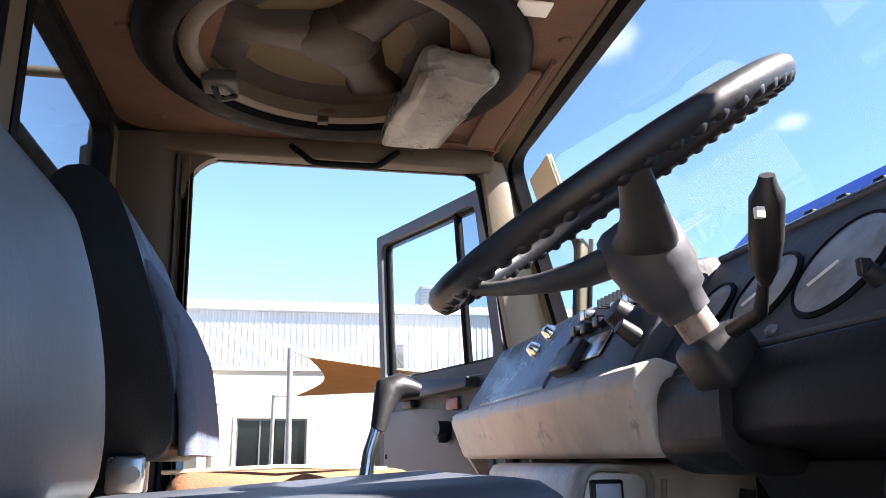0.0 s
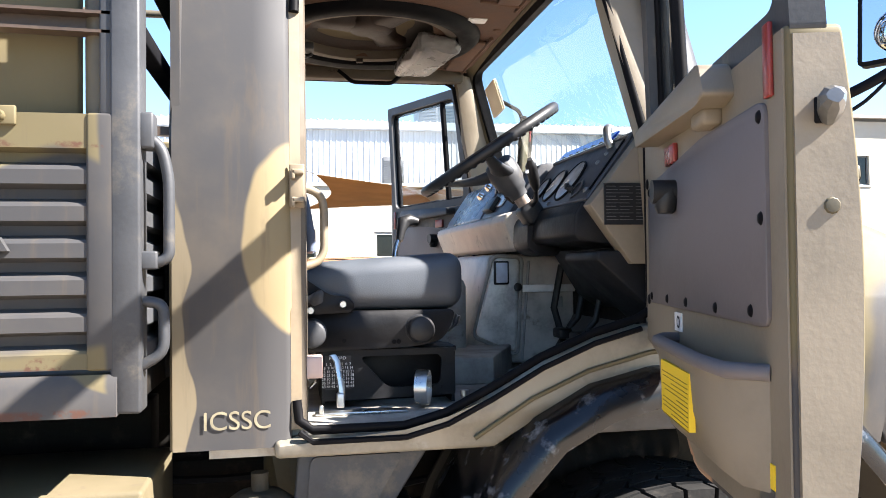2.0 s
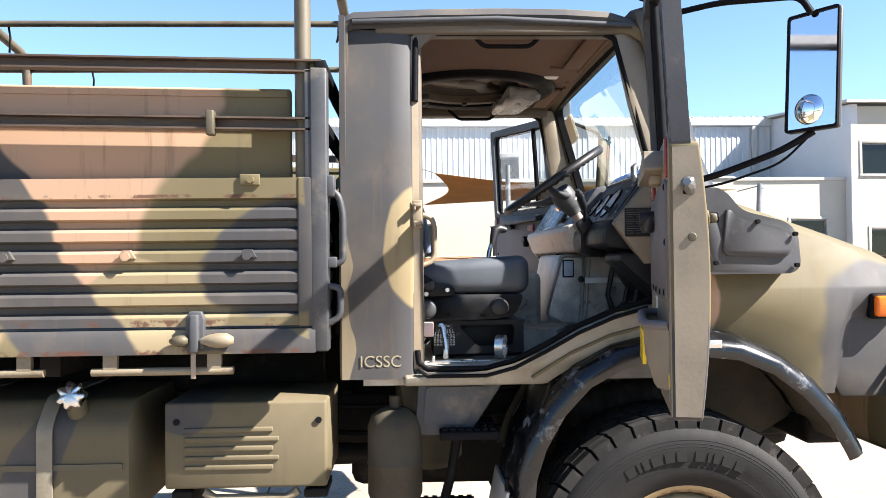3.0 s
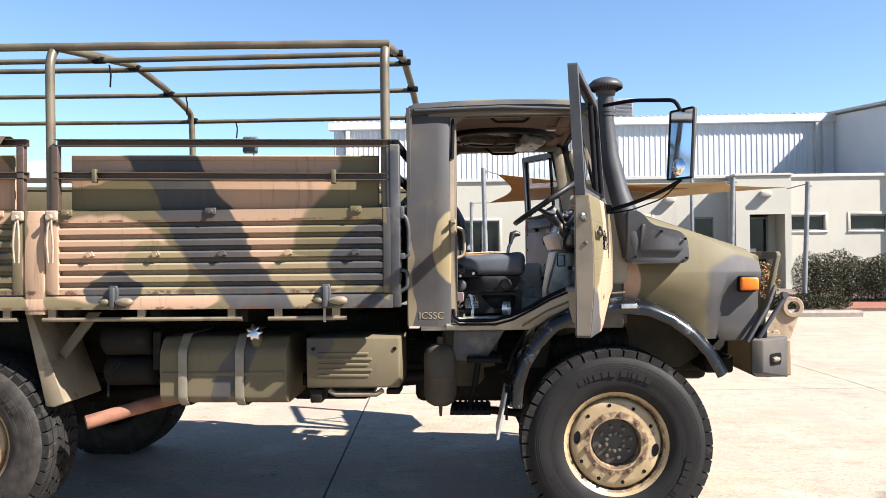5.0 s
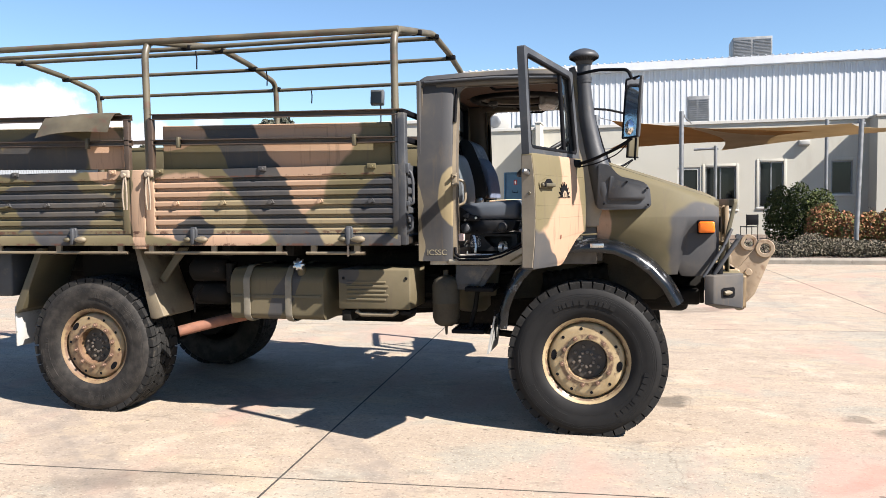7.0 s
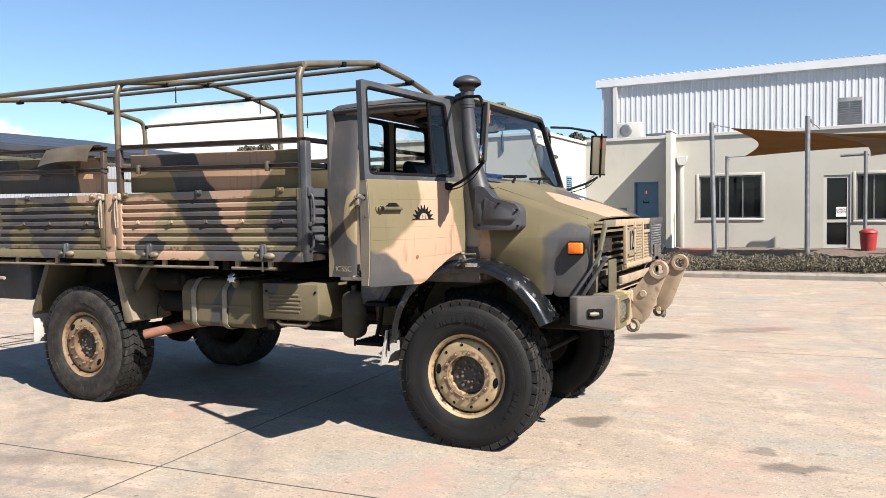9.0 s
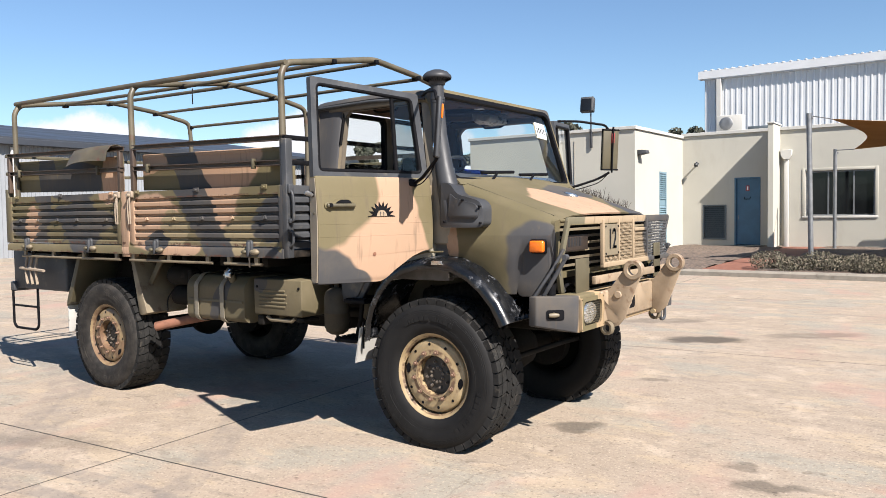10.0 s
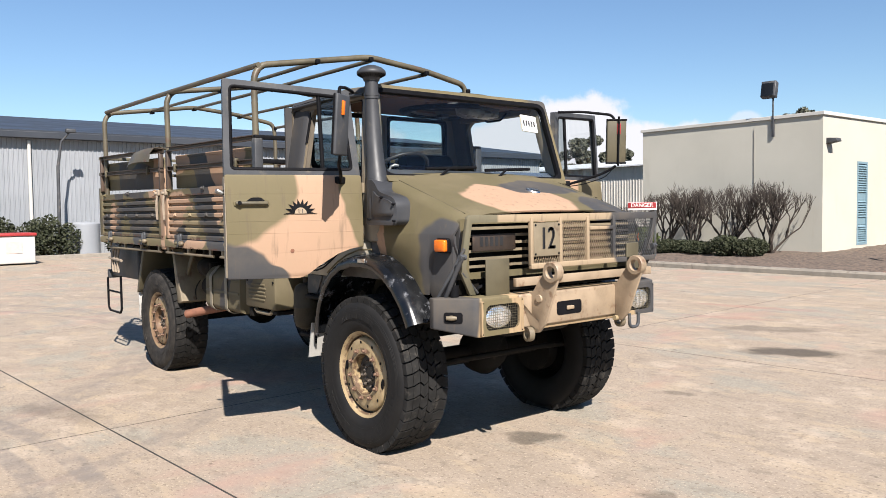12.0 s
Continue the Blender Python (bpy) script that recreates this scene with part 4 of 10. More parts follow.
def underbody():
    # fuel tank with straps and cap
    bm = prism(bmesh.new(), rounded([(0.0, 0.785), (0.0, 1.07), (0.075, 1.15), (0.52, 1.15), (0.56, 0.80), (0.5, 0.76), (0.05, 0.755)], 0.035), "x", -2.64, -1.885, 0.012)
    tank = part("fuel_tank", bm, TANK_CAMO, truck, "olive steel fuel tank with straps and a bright cap")
    bm = prism(bmesh.new(), [(-0.006, 0.925), (-0.006, 0.945), (0.01, 0.945), (0.01, 0.925)], "x", -2.62, -1.905)
    part("tank_seam", bm, OLIVE_PAINT, tank)
    for x in (-2.50, -2.16):
        bm = tubed([(x, 0.5, 1.163), (x, 0.078, 1.163), (x, -0.010, 1.072), (x, -0.010, 0.78), (x, 0.05, 0.742), (x, 0.5, 0.742)], 0.006, 6, 0.03)
        for v in bm.verts:
            v.co.x = x + (v.co.x - x) * 5.0
        part("tank_strap", bm, STRAP_GREY, tank)
    bm = bmesh.new()
    cyl(bm, (-2.07, 0.06, 1.09), (-2.07, 0.02, 1.16), 0.035, 14)
    part("filler_neck", bm, OLIVE_PAINT, tank)
    bm = bmesh.new()
    lathe(bm, [(0.0, 0.03), (0.03, 0.03), (0.042, 0.022), (0.044, 0.0), (0.03, -0.01)], (-2.07, 0.0, 1.175), (0, -0.95, 0.35), 56)
    for v in bm.verts:
        dx, dz = v.co.x + 2.07, v.co.z - 1.18
        k = 1 + 0.16 * math.cos(7 * math.atan2(dz, dx)) * min(1.0, math.hypot(dx, dz) / 0.035)
        v.co.x, v.co.z = -2.07 + dx * k, 1.18 + dz * k
    part("fuel_cap", bm, STEEL, tank, "bright scalloped fuel cap")
    # battery box with a pressed lid
    bm = boxed((-1.766, 0.0, 0.852), (-1.218, 0.42, 1.145), 0.010)
    bb = part("battery_box", bm, TANK_CAMO, truck, "olive battery box with a ribbed lid")
    for k in range(5):
        z = 0.915 + k * 0.032
        part("lid_rib", boxed((-1.70, -0.007, z), (-1.40 + 0.02 * (k % 2), 0.006, z + 0.017), 0.004), TANK_CAMO, bb)
    for x in (-1.725, -1.245):
        bm = bmesh.new()
        cyl(bm, (x, 0.005, 1.08), (x, -0.006, 1.08), 0.011, 10)
        part("lid_bolt", bm, SEAL, bb)
    part("box_bracket", boxed((-1.75, 0.02, 0.76), (-1.68, 0.2, 0.84), 0.008), CHASSIS_BLACK, truck)
    part("box_bracket", boxed((-1.30, 0.02, 0.81), (-1.22, 0.2, 0.84), 0.006), CHASSIS_BLACK, truck)
    part("box_handle", tubed([(-1.64, 0.03, 0.835), (-1.60, 0.03, 0.81), (-1.36, 0.03, 0.81), (-1.32, 0.03, 0.835)], 0.016, 8), KHAKI_PAINT, truck)
    # upright cylinder behind the step
    bm = bmesh.new()
    lathe(bm, [(0.0, 0.655), (0.008, 0.655), (0.012, 0.715), (0.05, 0.722), (0.085, 0.745), (0.099, 0.785), (0.099, 0.885), (0.1015, 0.888), (0.1015, 0.896), (0.099, 0.90), (0.099, 1.02), (0.085, 1.06), (0.05, 1.085), (0.02, 1.09), (0.02, 1.13), (0.0, 1.13)], (-0.99, 0.16, 0), (0, 0, 1), 22)
    part("air_drier", bm, ARCH_BROWN, truck, "dark upright air cylinder")
    # air reservoirs behind the tank
    for y, z in ((0.16, 1.12), (0.2, 0.93)):
        bm = bmesh.new()
        lathe(bm, [(0.0, 0.0), (0.06, 0.008), (0.09, 0.035), (0.09, 0.30), (0.06, 0.325), (0.0, 0.333)], (-3.06, y, z), (1, 0, 0), 20)
        part("air_reservoir", bm, CHASSIS_BLACK, truck, "dark air reservoir")
    part("air_line", tubed([(-2.90, 0.05, 1.0), (-2.96, 0.02, 0.92), (-2.97, 0.03, 0.80)], 0.007, 6, 0.06), CHASSIS_BLACK, truck)
    part("air_line", tubed([(-2.72, 0.1, 1.12), (-2.66, 0.1, 1.05), (-2.68, 0.1, 0.93)], 0.008, 6, 0.04), CHASSIS_BLACK, truck)
    part("air_valve", boxed((-2.71, 0.06, 0.95), (-2.66, 0.16, 1.18), 0.01), CHASSIS_BLACK, truck)
    # cab steps
    for side in (-1, 1):
        y0, y1 = over(0.06, side), over(0.34, side)
        bm = prism(bmesh.new(), [(-0.90, 1.20), (-0.58, 1.20), (-0.72, 0.99), (-0.92, 0.99)], "y", over(0.13, side), over(0.17, side), 0.006)
        st = part("cab_step", bm, GREY_PAINT, truck, "dark two-tread cab step with rubber treads")
        part("step_recess", prism(bmesh.new(), rounded([(-0.875, 1.165), (-0.66, 1.165), (-0.74, 1.03), (-0.885, 1.03)], 0.02), "y", over(0.120, side), over(0.131, side)), GREY_PAINT, st)
        for x0, x1, z in ((-0.83, -0.62, 0.985), (-0.93, -0.69, 0.68)):
            bm = boxed((x0, min(y0, y1), z), (x1, max(y0, y1), z + 0.03), 0.006)
            for i in range(7):
                for j in range(5):
                    xx, yy = x0 + 0.02 + i * (x1 - x0 - 0.04) / 6, min(y0, y1) + 0.03 + j * 0.055
                    box(bm, (xx - 0.009, yy - 0.014, z + 0.028), (xx + 0.009, yy + 0.014, z + 0.038))
            part("step_tread", bm, SEAL, st)
        bm = tubed([(-0.76, over(0.2, side), 0.99), (-0.78, over(0.2, side), 0.85), (-0.82, over(0.2, side), 0.70)], 0.018, 8)
        part("step_arm", bm, CHASSIS_BLACK, st)


underbody()


# -- cargo bed --
def rib_profile(y, out, z_top=1.828, z_bot=1.415, n=6):
    """Outer face of a corrugated drop side, from top to bottom."""
    pts = [(y, 1.893), (y, z_top)]
    pitch = (z_top - z_bot) / n
    for k in range(n):
        z = z_top - k * pitch
        pts += [(y - out * 0.030, z - 0.006), (y - out * 0.030, z - 0.024), (y - out * 0.004, z - 0.034), (y, z - 0.040), (y, z - pitch + 0.002)]
    return pts + [(y, z_bot)]


def drop_side(x0, x1, side, name, label, hooks, studs, latches):
    y, out = over(-0.15, side), (-1 if side < 0 else 1)
    prof = rib_profile(y, out)
    back = [(y - out * 0.045, 1.415), (y - out * 0.045, 1.893)]
    side_ob = part(name, prism(bmesh.new(), prof + back, "x", x0 + 0.075, x1 - 0.075), BED_PAINT, truck, label, smooth=30)
    for a, b in ((x0, x0 + 0.077), (x1 - 0.077, x1)):
        part("end_cap", boxed((a, min(y - out * 0.05, y + out * 0.004), 1.412), (b, max(y - out * 0.05, y + out * 0.004), 1.895), 0.006), BED_PAINT, side_ob)
    for x in hooks:
        bm = bmesh.new()
        cyl(bm, (x, y, 1.642), (x, y + out * 0.022, 1.642), 0.015, 10)
        prism(bm, [(x - 0.03, 1.636), (x + 0.03, 1.636), (x + 0.015, 1.662), (x - 0.01, 1.662)], "y", y, y + out * 0.016)
        part("tarp_hook", bm, BED_PAINT, side_ob)
    for x in studs:
        bm = boxed((x - 0.032, min(y, y + out * 0.01), 1.868), (x + 0.032, max(y, y + out * 0.01), 1.904), 0.003)
        cyl(bm, (x + 0.005, y, 1.884), (x + 0.005, y + out * 0.03, 1.884), 0.011, 8)
        part("rail_bracket", bm, BED_PAINT, side_ob)
    for x in latches:
        bm = prism(bmesh.new(), [(x - 0.026, 1.345), (x + 0.026, 1.345), (x + 0.030, 1.44), (x + 0.020, 1.465), (x - 0.020, 1.465), (x - 0.030, 1.44)], "y", y, y + out * 0.022, 0.004)
        box(bm, (x - 0.014, min(y, y + out * 0.042), 1.335), (x + 0.014, max(y, y + out * 0.042), 1.455), 0.005)
        la = part("side_latch", bm, GREY_PAINT, side_ob, "steel over-centre latch")
        for u0, u1, r, mt in ((-0.075, -0.018, 0.018, OLIVE_PAINT), (0.022, 0.125, 0.024, KHAKI_PAINT)):
            um = (u0 + u1) / 2
            bm = tubed([(x + u0, y + out * 0.03, 1.372), (x + lerp(u0, um, 0.5), y + out * 0.036, 1.373), (x + um, y + out * 0.038, 1.373), (x + lerp(um, u1, 0.6), y + out * 0.038, 1.374), (x + u1, y + out * 0.036, 1.373)], [r * 0.4, r * 0.8, r, r * 0.95, r * 0.45], 12)
            part("latch_handle", bm, mt, la, smooth=70)
    return side_ob


def slanted(bm, x0=-1.22, lift=0.0185):
    """The bed sits a little nose-down: raise towards the back."""
    for v in bm.verts:
        v.co.z += (x0 - v.co.x) * lift
    return bm


def bed():
    for side in (-1, 1):
        drop_side(-3.245, -1.213, side, "drop_side", "corrugated steel drop side in camouflage paint", (-2.983, -2.598, -2.214, -1.834, -1.45), (-3.115, -2.275, -1.441), (-2.84, -1.614))
        drop_side(-5.45, -3.367, side, "drop_side", "corrugated steel drop side in camouflage paint", (-5.20, -4.85, -4.48, -4.12, -3.62), (-5.25, -4.40, -3.52), (-5.05, -3.88))
        y, out = over(-0.15, side), (-1 if side < 0 else 1)
        ya, yb = sorted((y + out * 0.012, y - out * 0.09))
        bm = boxed((-3.365, ya, 1.30), (-3.247, yb, 1.90), 0.006)
        part("bed_post", bm, BED_PAINT, truck)
        # sill
        bm = prism(bmesh.new(), [(y - out * 0.10, 1.405), (y + out * 0.002, 1.405), (y + out * 0.016, 1.385), (y + out * 0.016, 1.328), (y - out * 0.10, 1.328)], "x", -5.46, -1.235)
        part("bed_sill", bm, BED_PAINT, truck)
        # rope rail below
        for a, b in ((-5.2, -3.42), (-3.27, -2.10), (-1.95, -1.50)):
            bm = bmesh.new()
            yy = y - out * 0.01
            tube(bm, [(a, yy, 1.272), (b, yy, 1.272)], 0.013, 8)
            n = max(2, int((b - a) / 0.5) + 1)
            for i in range(n):
                xx = lerp(a + 0.06, b - 0.06, i / (n - 1))
                box(bm, (xx - 0.022, min(yy - 0.01, yy + 0.01), 1.272), (xx + 0.022, max(yy - 0.01, yy + 0.01), 1.335))
            part("rope_rail", bm, KHAKI_PAINT, truck)
        # upper frame: posts and two square rails
        for x0, x1, posts in ((-3.19, -1.21, (-3.19, -1.245)), (-5.44, -3.36, (-5.42, -3.395))):
            yy = y - out * 0.02
            for z in (2.236, 2.046):
                o_, i_, th = yy + out * 0.020, yy - out * 0.020, out * 0.006
                bm = prism(bmesh.new(), [(o_, z), (i_, z), (i_, z + 0.042), (o_, z + 0.042), (o_, z + 0.036), (i_ + th, z + 0.036), (i_ + th, z + 0.006), (o_, z + 0.006)], "x", x0, x1)
                rl = part("upper_rail", slanted(bm), RAIL_BROWN, truck, "brown steel channel rail above the drop side", smooth=0)
            for x in posts:
                w = 0.022
                bm = slanted(boxed((x - w, yy - 0.02, 1.86), (x + w, yy + 0.02, 2.245), 0.004))
                part("rail_post", bm, RAIL_BROWN if x < -1.5 else GREY_PAINT, rl)
            for x in (lerp(x0, x1, 0.12), lerp(x0, x1, 0.82)):
                bm = slanted(boxed((x - 0.013, min(yy, yy + out * 0.035), 2.025), (x + 0.013, max(yy, yy + out * 0.035), 2.105), 0.004))
                part("rail_clip", bm, OLIVE_PAINT, rl)
            # folded seat boards behind the rails
            yb0, yb1 = sorted((y - out * 0.075, y - out * 0.11))
            bm = slanted(boxed((x0 + 0.06, yb0, 1.87), (x1 - 0.11, yb1, 2.195), 0.006))
            bd = part("side_board", bm, BED_PAINT, truck, "painted board behind the rails")
            bm = slanted(boxed((x0 + 0.07, min(yb0 - 0.006, yb0 + 0.002), 2.165), (x1 - 0.12, max(yb0 - 0.006, yb0 + 0.002), 2.185)))
            part("board_batten", bm, BED_PAINT, bd)
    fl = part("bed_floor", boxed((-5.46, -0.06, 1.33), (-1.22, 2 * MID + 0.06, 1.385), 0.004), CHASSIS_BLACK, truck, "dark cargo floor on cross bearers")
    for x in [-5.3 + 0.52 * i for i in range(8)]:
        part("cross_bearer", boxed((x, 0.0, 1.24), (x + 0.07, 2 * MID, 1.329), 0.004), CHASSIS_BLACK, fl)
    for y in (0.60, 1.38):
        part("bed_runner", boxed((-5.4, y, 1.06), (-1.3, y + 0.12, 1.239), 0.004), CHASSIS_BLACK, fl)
    # front wall and tailgate
    for x, out, nm in ((-1.213, 1, "front_board"), (-5.46, -1, "tailgate")):
        prof = [(x - out * 0.03, 1.40), (x - out * 0.03, 1.893), (x, 1.893), (x, 1.828)]
        for k in range(6):
            z = 1.828 - k * 0.069
            prof += [(x - out * 0.022, z - 0.006), (x - out * 0.022, z - 0.026), (x, z - 0.036), (x, z - 0.067)]
        prof += [(x, 1.40)]
        bm = bmesh.new()
        for a, b in ((-0.10, 2.2),):
            prism(bm, [(p[0], p[1]) for p in prof], "y", a, b)
        fb = part(nm, bm, GREY_PAINT if out > 0 else BED_PAINT, truck, "corrugated steel end board", smooth=30)
        for y in (-0.12, 2 * MID + 0.12):
            part("corner_post", slanted(boxed((x - 0.035, y - 0.035, 1.33), (x + 0.02, y + 0.035, 1.90 if out < 0 else 2.25), 0.006)), GREY_PAINT if out > 0 else OLIVE_PAINT, fb)
        bm = bmesh.new()
        for z in (2.24, 2.05):
            box(bm, (x - 0.02, -0.15, z), (x + 0.018, 2 * MID + 0.15, z + 0.036), 0.004)
        part("end_rail", slanted(bm), SEAL if out > 0 else OLIVE_PAINT, fb)
    # grab handles and chain at the bed's front corner
    for side in (-1, 1):
        y = over(-0.13, side)
        bm = tubed([(-1.20, y, 1.86), (-1.16, y, 1.84), (-1.145, y, 1.78), (-1.145, y, 1.62), (-1.18, y, 1.61)], 0.011, 8, 0.03)
        tube(bm, [(-1.20, y, 1.54), (-1.155, y, 1.535), (-1.155, y, 1.44), (-1.20, y, 1.415)], 0.011, 8, 0.03)
        box(bm, (-1.20, y - 0.02, 1.83), (-1.17, y + 0.03, 1.90), 0.005)
        box(bm, (-1.21, y - 0.015, 1.60), (-1.165, y + 0.02, 1.635), 0.004)
        part("corner_handle", bm, GREY_PAINT, truck)
    # dark gear behind the cab
    part("headboard_lining", boxed((-1.205, 0.2, 1.35), (-1.185, 1.9, 1.75), 0.004), SEAL, truck)
    # under-bed lockers and the rear frame
    for y0, y1 in ((0.0, 0.5), (1.55, 2.1)):
        part("stowage_box", boxed((-5.47, y0, 0.90), (-4.62, y1, 1.30), 0.02), GREY_PAINT, truck, "dark stowage locker under the bed")
    bm = boxed((-5.74, -0.02, 0.865), (-5.66, 2 * MID + 0.02, 0.97), 0.012)
    for y in (0.02, 2.0):
        box(bm, (-5.72, y, 0.90), (-5.45, y + 0.06, 1.35), 0.006)
    part("rear_bumper", bm, GREY_PAINT, truck)
    bm = tubed([(-5.62, -0.05, 0.88), (-5.62, -0.05, 0.52), (-5.57, -0.05, 0.475), (-5.15, -0.05, 0.475), (-5.10, -0.05, 0.52), (-5.10, -0.05, 0.92)], 0.014, 8, 0.04)
    tube(bm, [(-5.62, -0.05, 0.72), (-5.10, -0.05, 0.72)], 0.012, 8)
    part("rear_ladder", bm, SEAL, truck, "black tubular step hanging below the bed")
    bm = bmesh.new()
    for x in (-5.22, -5.12, -5.02):
        tube(bm, [(x, -0.08, 1.27), (x - 0.015, -0.10, 1.15), (x, -0.10, 1.02), (x + 0.02, -0.10, 0.97)], 0.014, 6, 0.05)
    tube(bm, [(-5.32, -0.11, 1.14), (-4.85, -0.11, 1.12)], 0.016, 6)
    part("rope_coil", bm, ROPE, truck, "pale rope hanging in loops")
    part("strap_end", boxed((-1.630, -0.166, 1.25), (-1.614, -0.162, 1.335), 0.001), ROPE, truck, "pale strap end hanging from a latch")
    # tie ropes at the middle post
    for x in (-3.40, -3.20):
        bm = bmesh.new()
        for k in (-0.012, 0.012):
            tube(bm, [(x, -0.17, 1.87), (x + k - 0.03 * (x + 3.3), -0.185, 1.80), (x + k * 1.6, -0.185, 1.70), (x + k, -0.18, 1.60)], 0.007, 6, 0.04)
        box(bm, (x - 0.035, -0.18, 1.84), (x + 0.035, -0.15, 1.90), 0.01)
        cyl(bm, (x, -0.175, 1.862), (x, -0.205, 1.862), 0.016, 10)
        part("tie_strap", bm, ROPE, truck, "pale tie strap hanging from the middle post")
    # bent sheet over the rear upper rail
    grid = []
    for i in range(9):
        u = i / 8
        x = -4.10 + 0.62 * u
        lift = 0.03 * math.sin(u * 2.6) + 0.01 * u
        grid.append([(x - 0.03, -0.24 - 0.03 * math.sin(u * 5), 2.16 + lift), (x, -0.21, 2.25 + lift), (x + 0.01, -0.17, 2.315 + lift * 0.6), (x, -0.10, 2.33 + lift * 0.5), (x, -0.02, 2.31 + lift * 0.4)])
    part("bent_sheet", sheet(bmesh.new(), grid, 0.004), BOW_PAINT, truck, "bent olive sheet hooked over the rail")
    # bows
    for x, low in ((-1.275, 0.032), (-3.235, 0.0), (-5.33, 0.0)):
        bm = tubed([(x, -0.10, 1.88), (x, -0.11, 2.78 - low), (x, -0.05, 2.875 - low), (x, 1.0, 3.02), (x, 1.62, 2.96), (x, 2.12, 2.87), (x, 2.14, 2.6), (x, 2.13, 1.88)], 0.027, 10, 0.09)
        bow = part("canopy_bow", bm, BOW_PAINT, truck, "bare olive steel canopy bow")
        for y, z in ((0.46, 2.91), (1.0, 2.985), (1.62, 2.925), (2.13, 2.80)):
            part("bow_clamp", boxed((x - 0.035, y - 0.02, z - 0.01), (x + 0.05, y + 0.02, z + 0.03), 0.006), SEAL, bow)
    for y, z, r in ((-0.075, 2.868, 0.024), (0.46, 2.918, 0.018), (1.0, 2.985, 0.019), (1.62, 2.925, 0.018), (2.14, 2.80, 0.018)):
        part("canopy_tube", tubed([(-5.36, y, z + 0.02), (-3.3, y, z), (-1.25, y, z - (0.03 if y < 0 else 0.0))], r, 8), BOW_PAINT, truck, "olive lengthwise canopy tube")
    for x, y, z in ((-3.2, 0.55, 2.91), (-2.85, 2.13, 2.8), (-3.1, 1.64, 2.92)):
        bm = tubed([(x, y, z), (x + 0.02, y - 0.02, z - 0.07), (x + 0.01, y - 0.01, z - 0.15)], 0.006, 5)
        part("loose_strap", bm, SEAL, truck)


bed()


def rear_guards():
    for side in (-1, 1):
        y0, y1 = sorted((over(-0.03, side), over(0.42, side)))
        for pts, flap in (([(-3.44, 1.30), (-3.40, 1.30), (-3.20, 0.77), (-3.27, 0.745), (-3.32, 0.75)], False), ([(-4.34, 1.30), (-4.28, 1.30), (-4.50, 0.80), (-4.58, 0.76), (-4.56, 0.84)], True)):
            bm = prism(bmesh.new(), pts, "y", y0, y1, 0.006)
            g = part("mudguard", bm, KHAKI_PAINT if not flap else OLIVE_PAINT, truck, "bent steel mudguard plate by the back wheel")
            if flap:
                part("mudflap", boxed((-4.595, y0 + 0.02, 0.49), (-4.580, y1 - 0.03, 0.82), 0.004), MUDFLAP, g, "white rubber mudflap")
        yy = over(0.05, side)
        bm = prism(bmesh.new(), [(-3.10, 1.30), (-3.02, 1.30), (-3.24, 1.02), (-3.28, 1.06)], "y", min(yy, yy + 0.02), max(yy, yy + 0.02), 0.003)
        part("guard_brace", bm, OLIVE_PAINT, truck)
        bm = boxed((-4.25, min(over(0.42, side), over(0.40, side)), 0.9), (-3.35, max(over(0.42, side), over(0.40, side)), 1.32))
        part("inner_guard", bm, CHASSIS_BLACK, truck)


rear_guards()


# -- front fenders --
ARCH = [(-0.60, 0.74), (-0.585, 0.88), (-0.545, 1.0), (-0.47, 1.13), (-0.36, 1.245), (-0.22, 1.32), (-0.06, 1.358), (0.10, 1.362), (0.24, 1.345), (0.38, 1.285), (0.50, 1.195), (0.60, 1.085), (0.655, 0.99), (0.678, 0.945)]


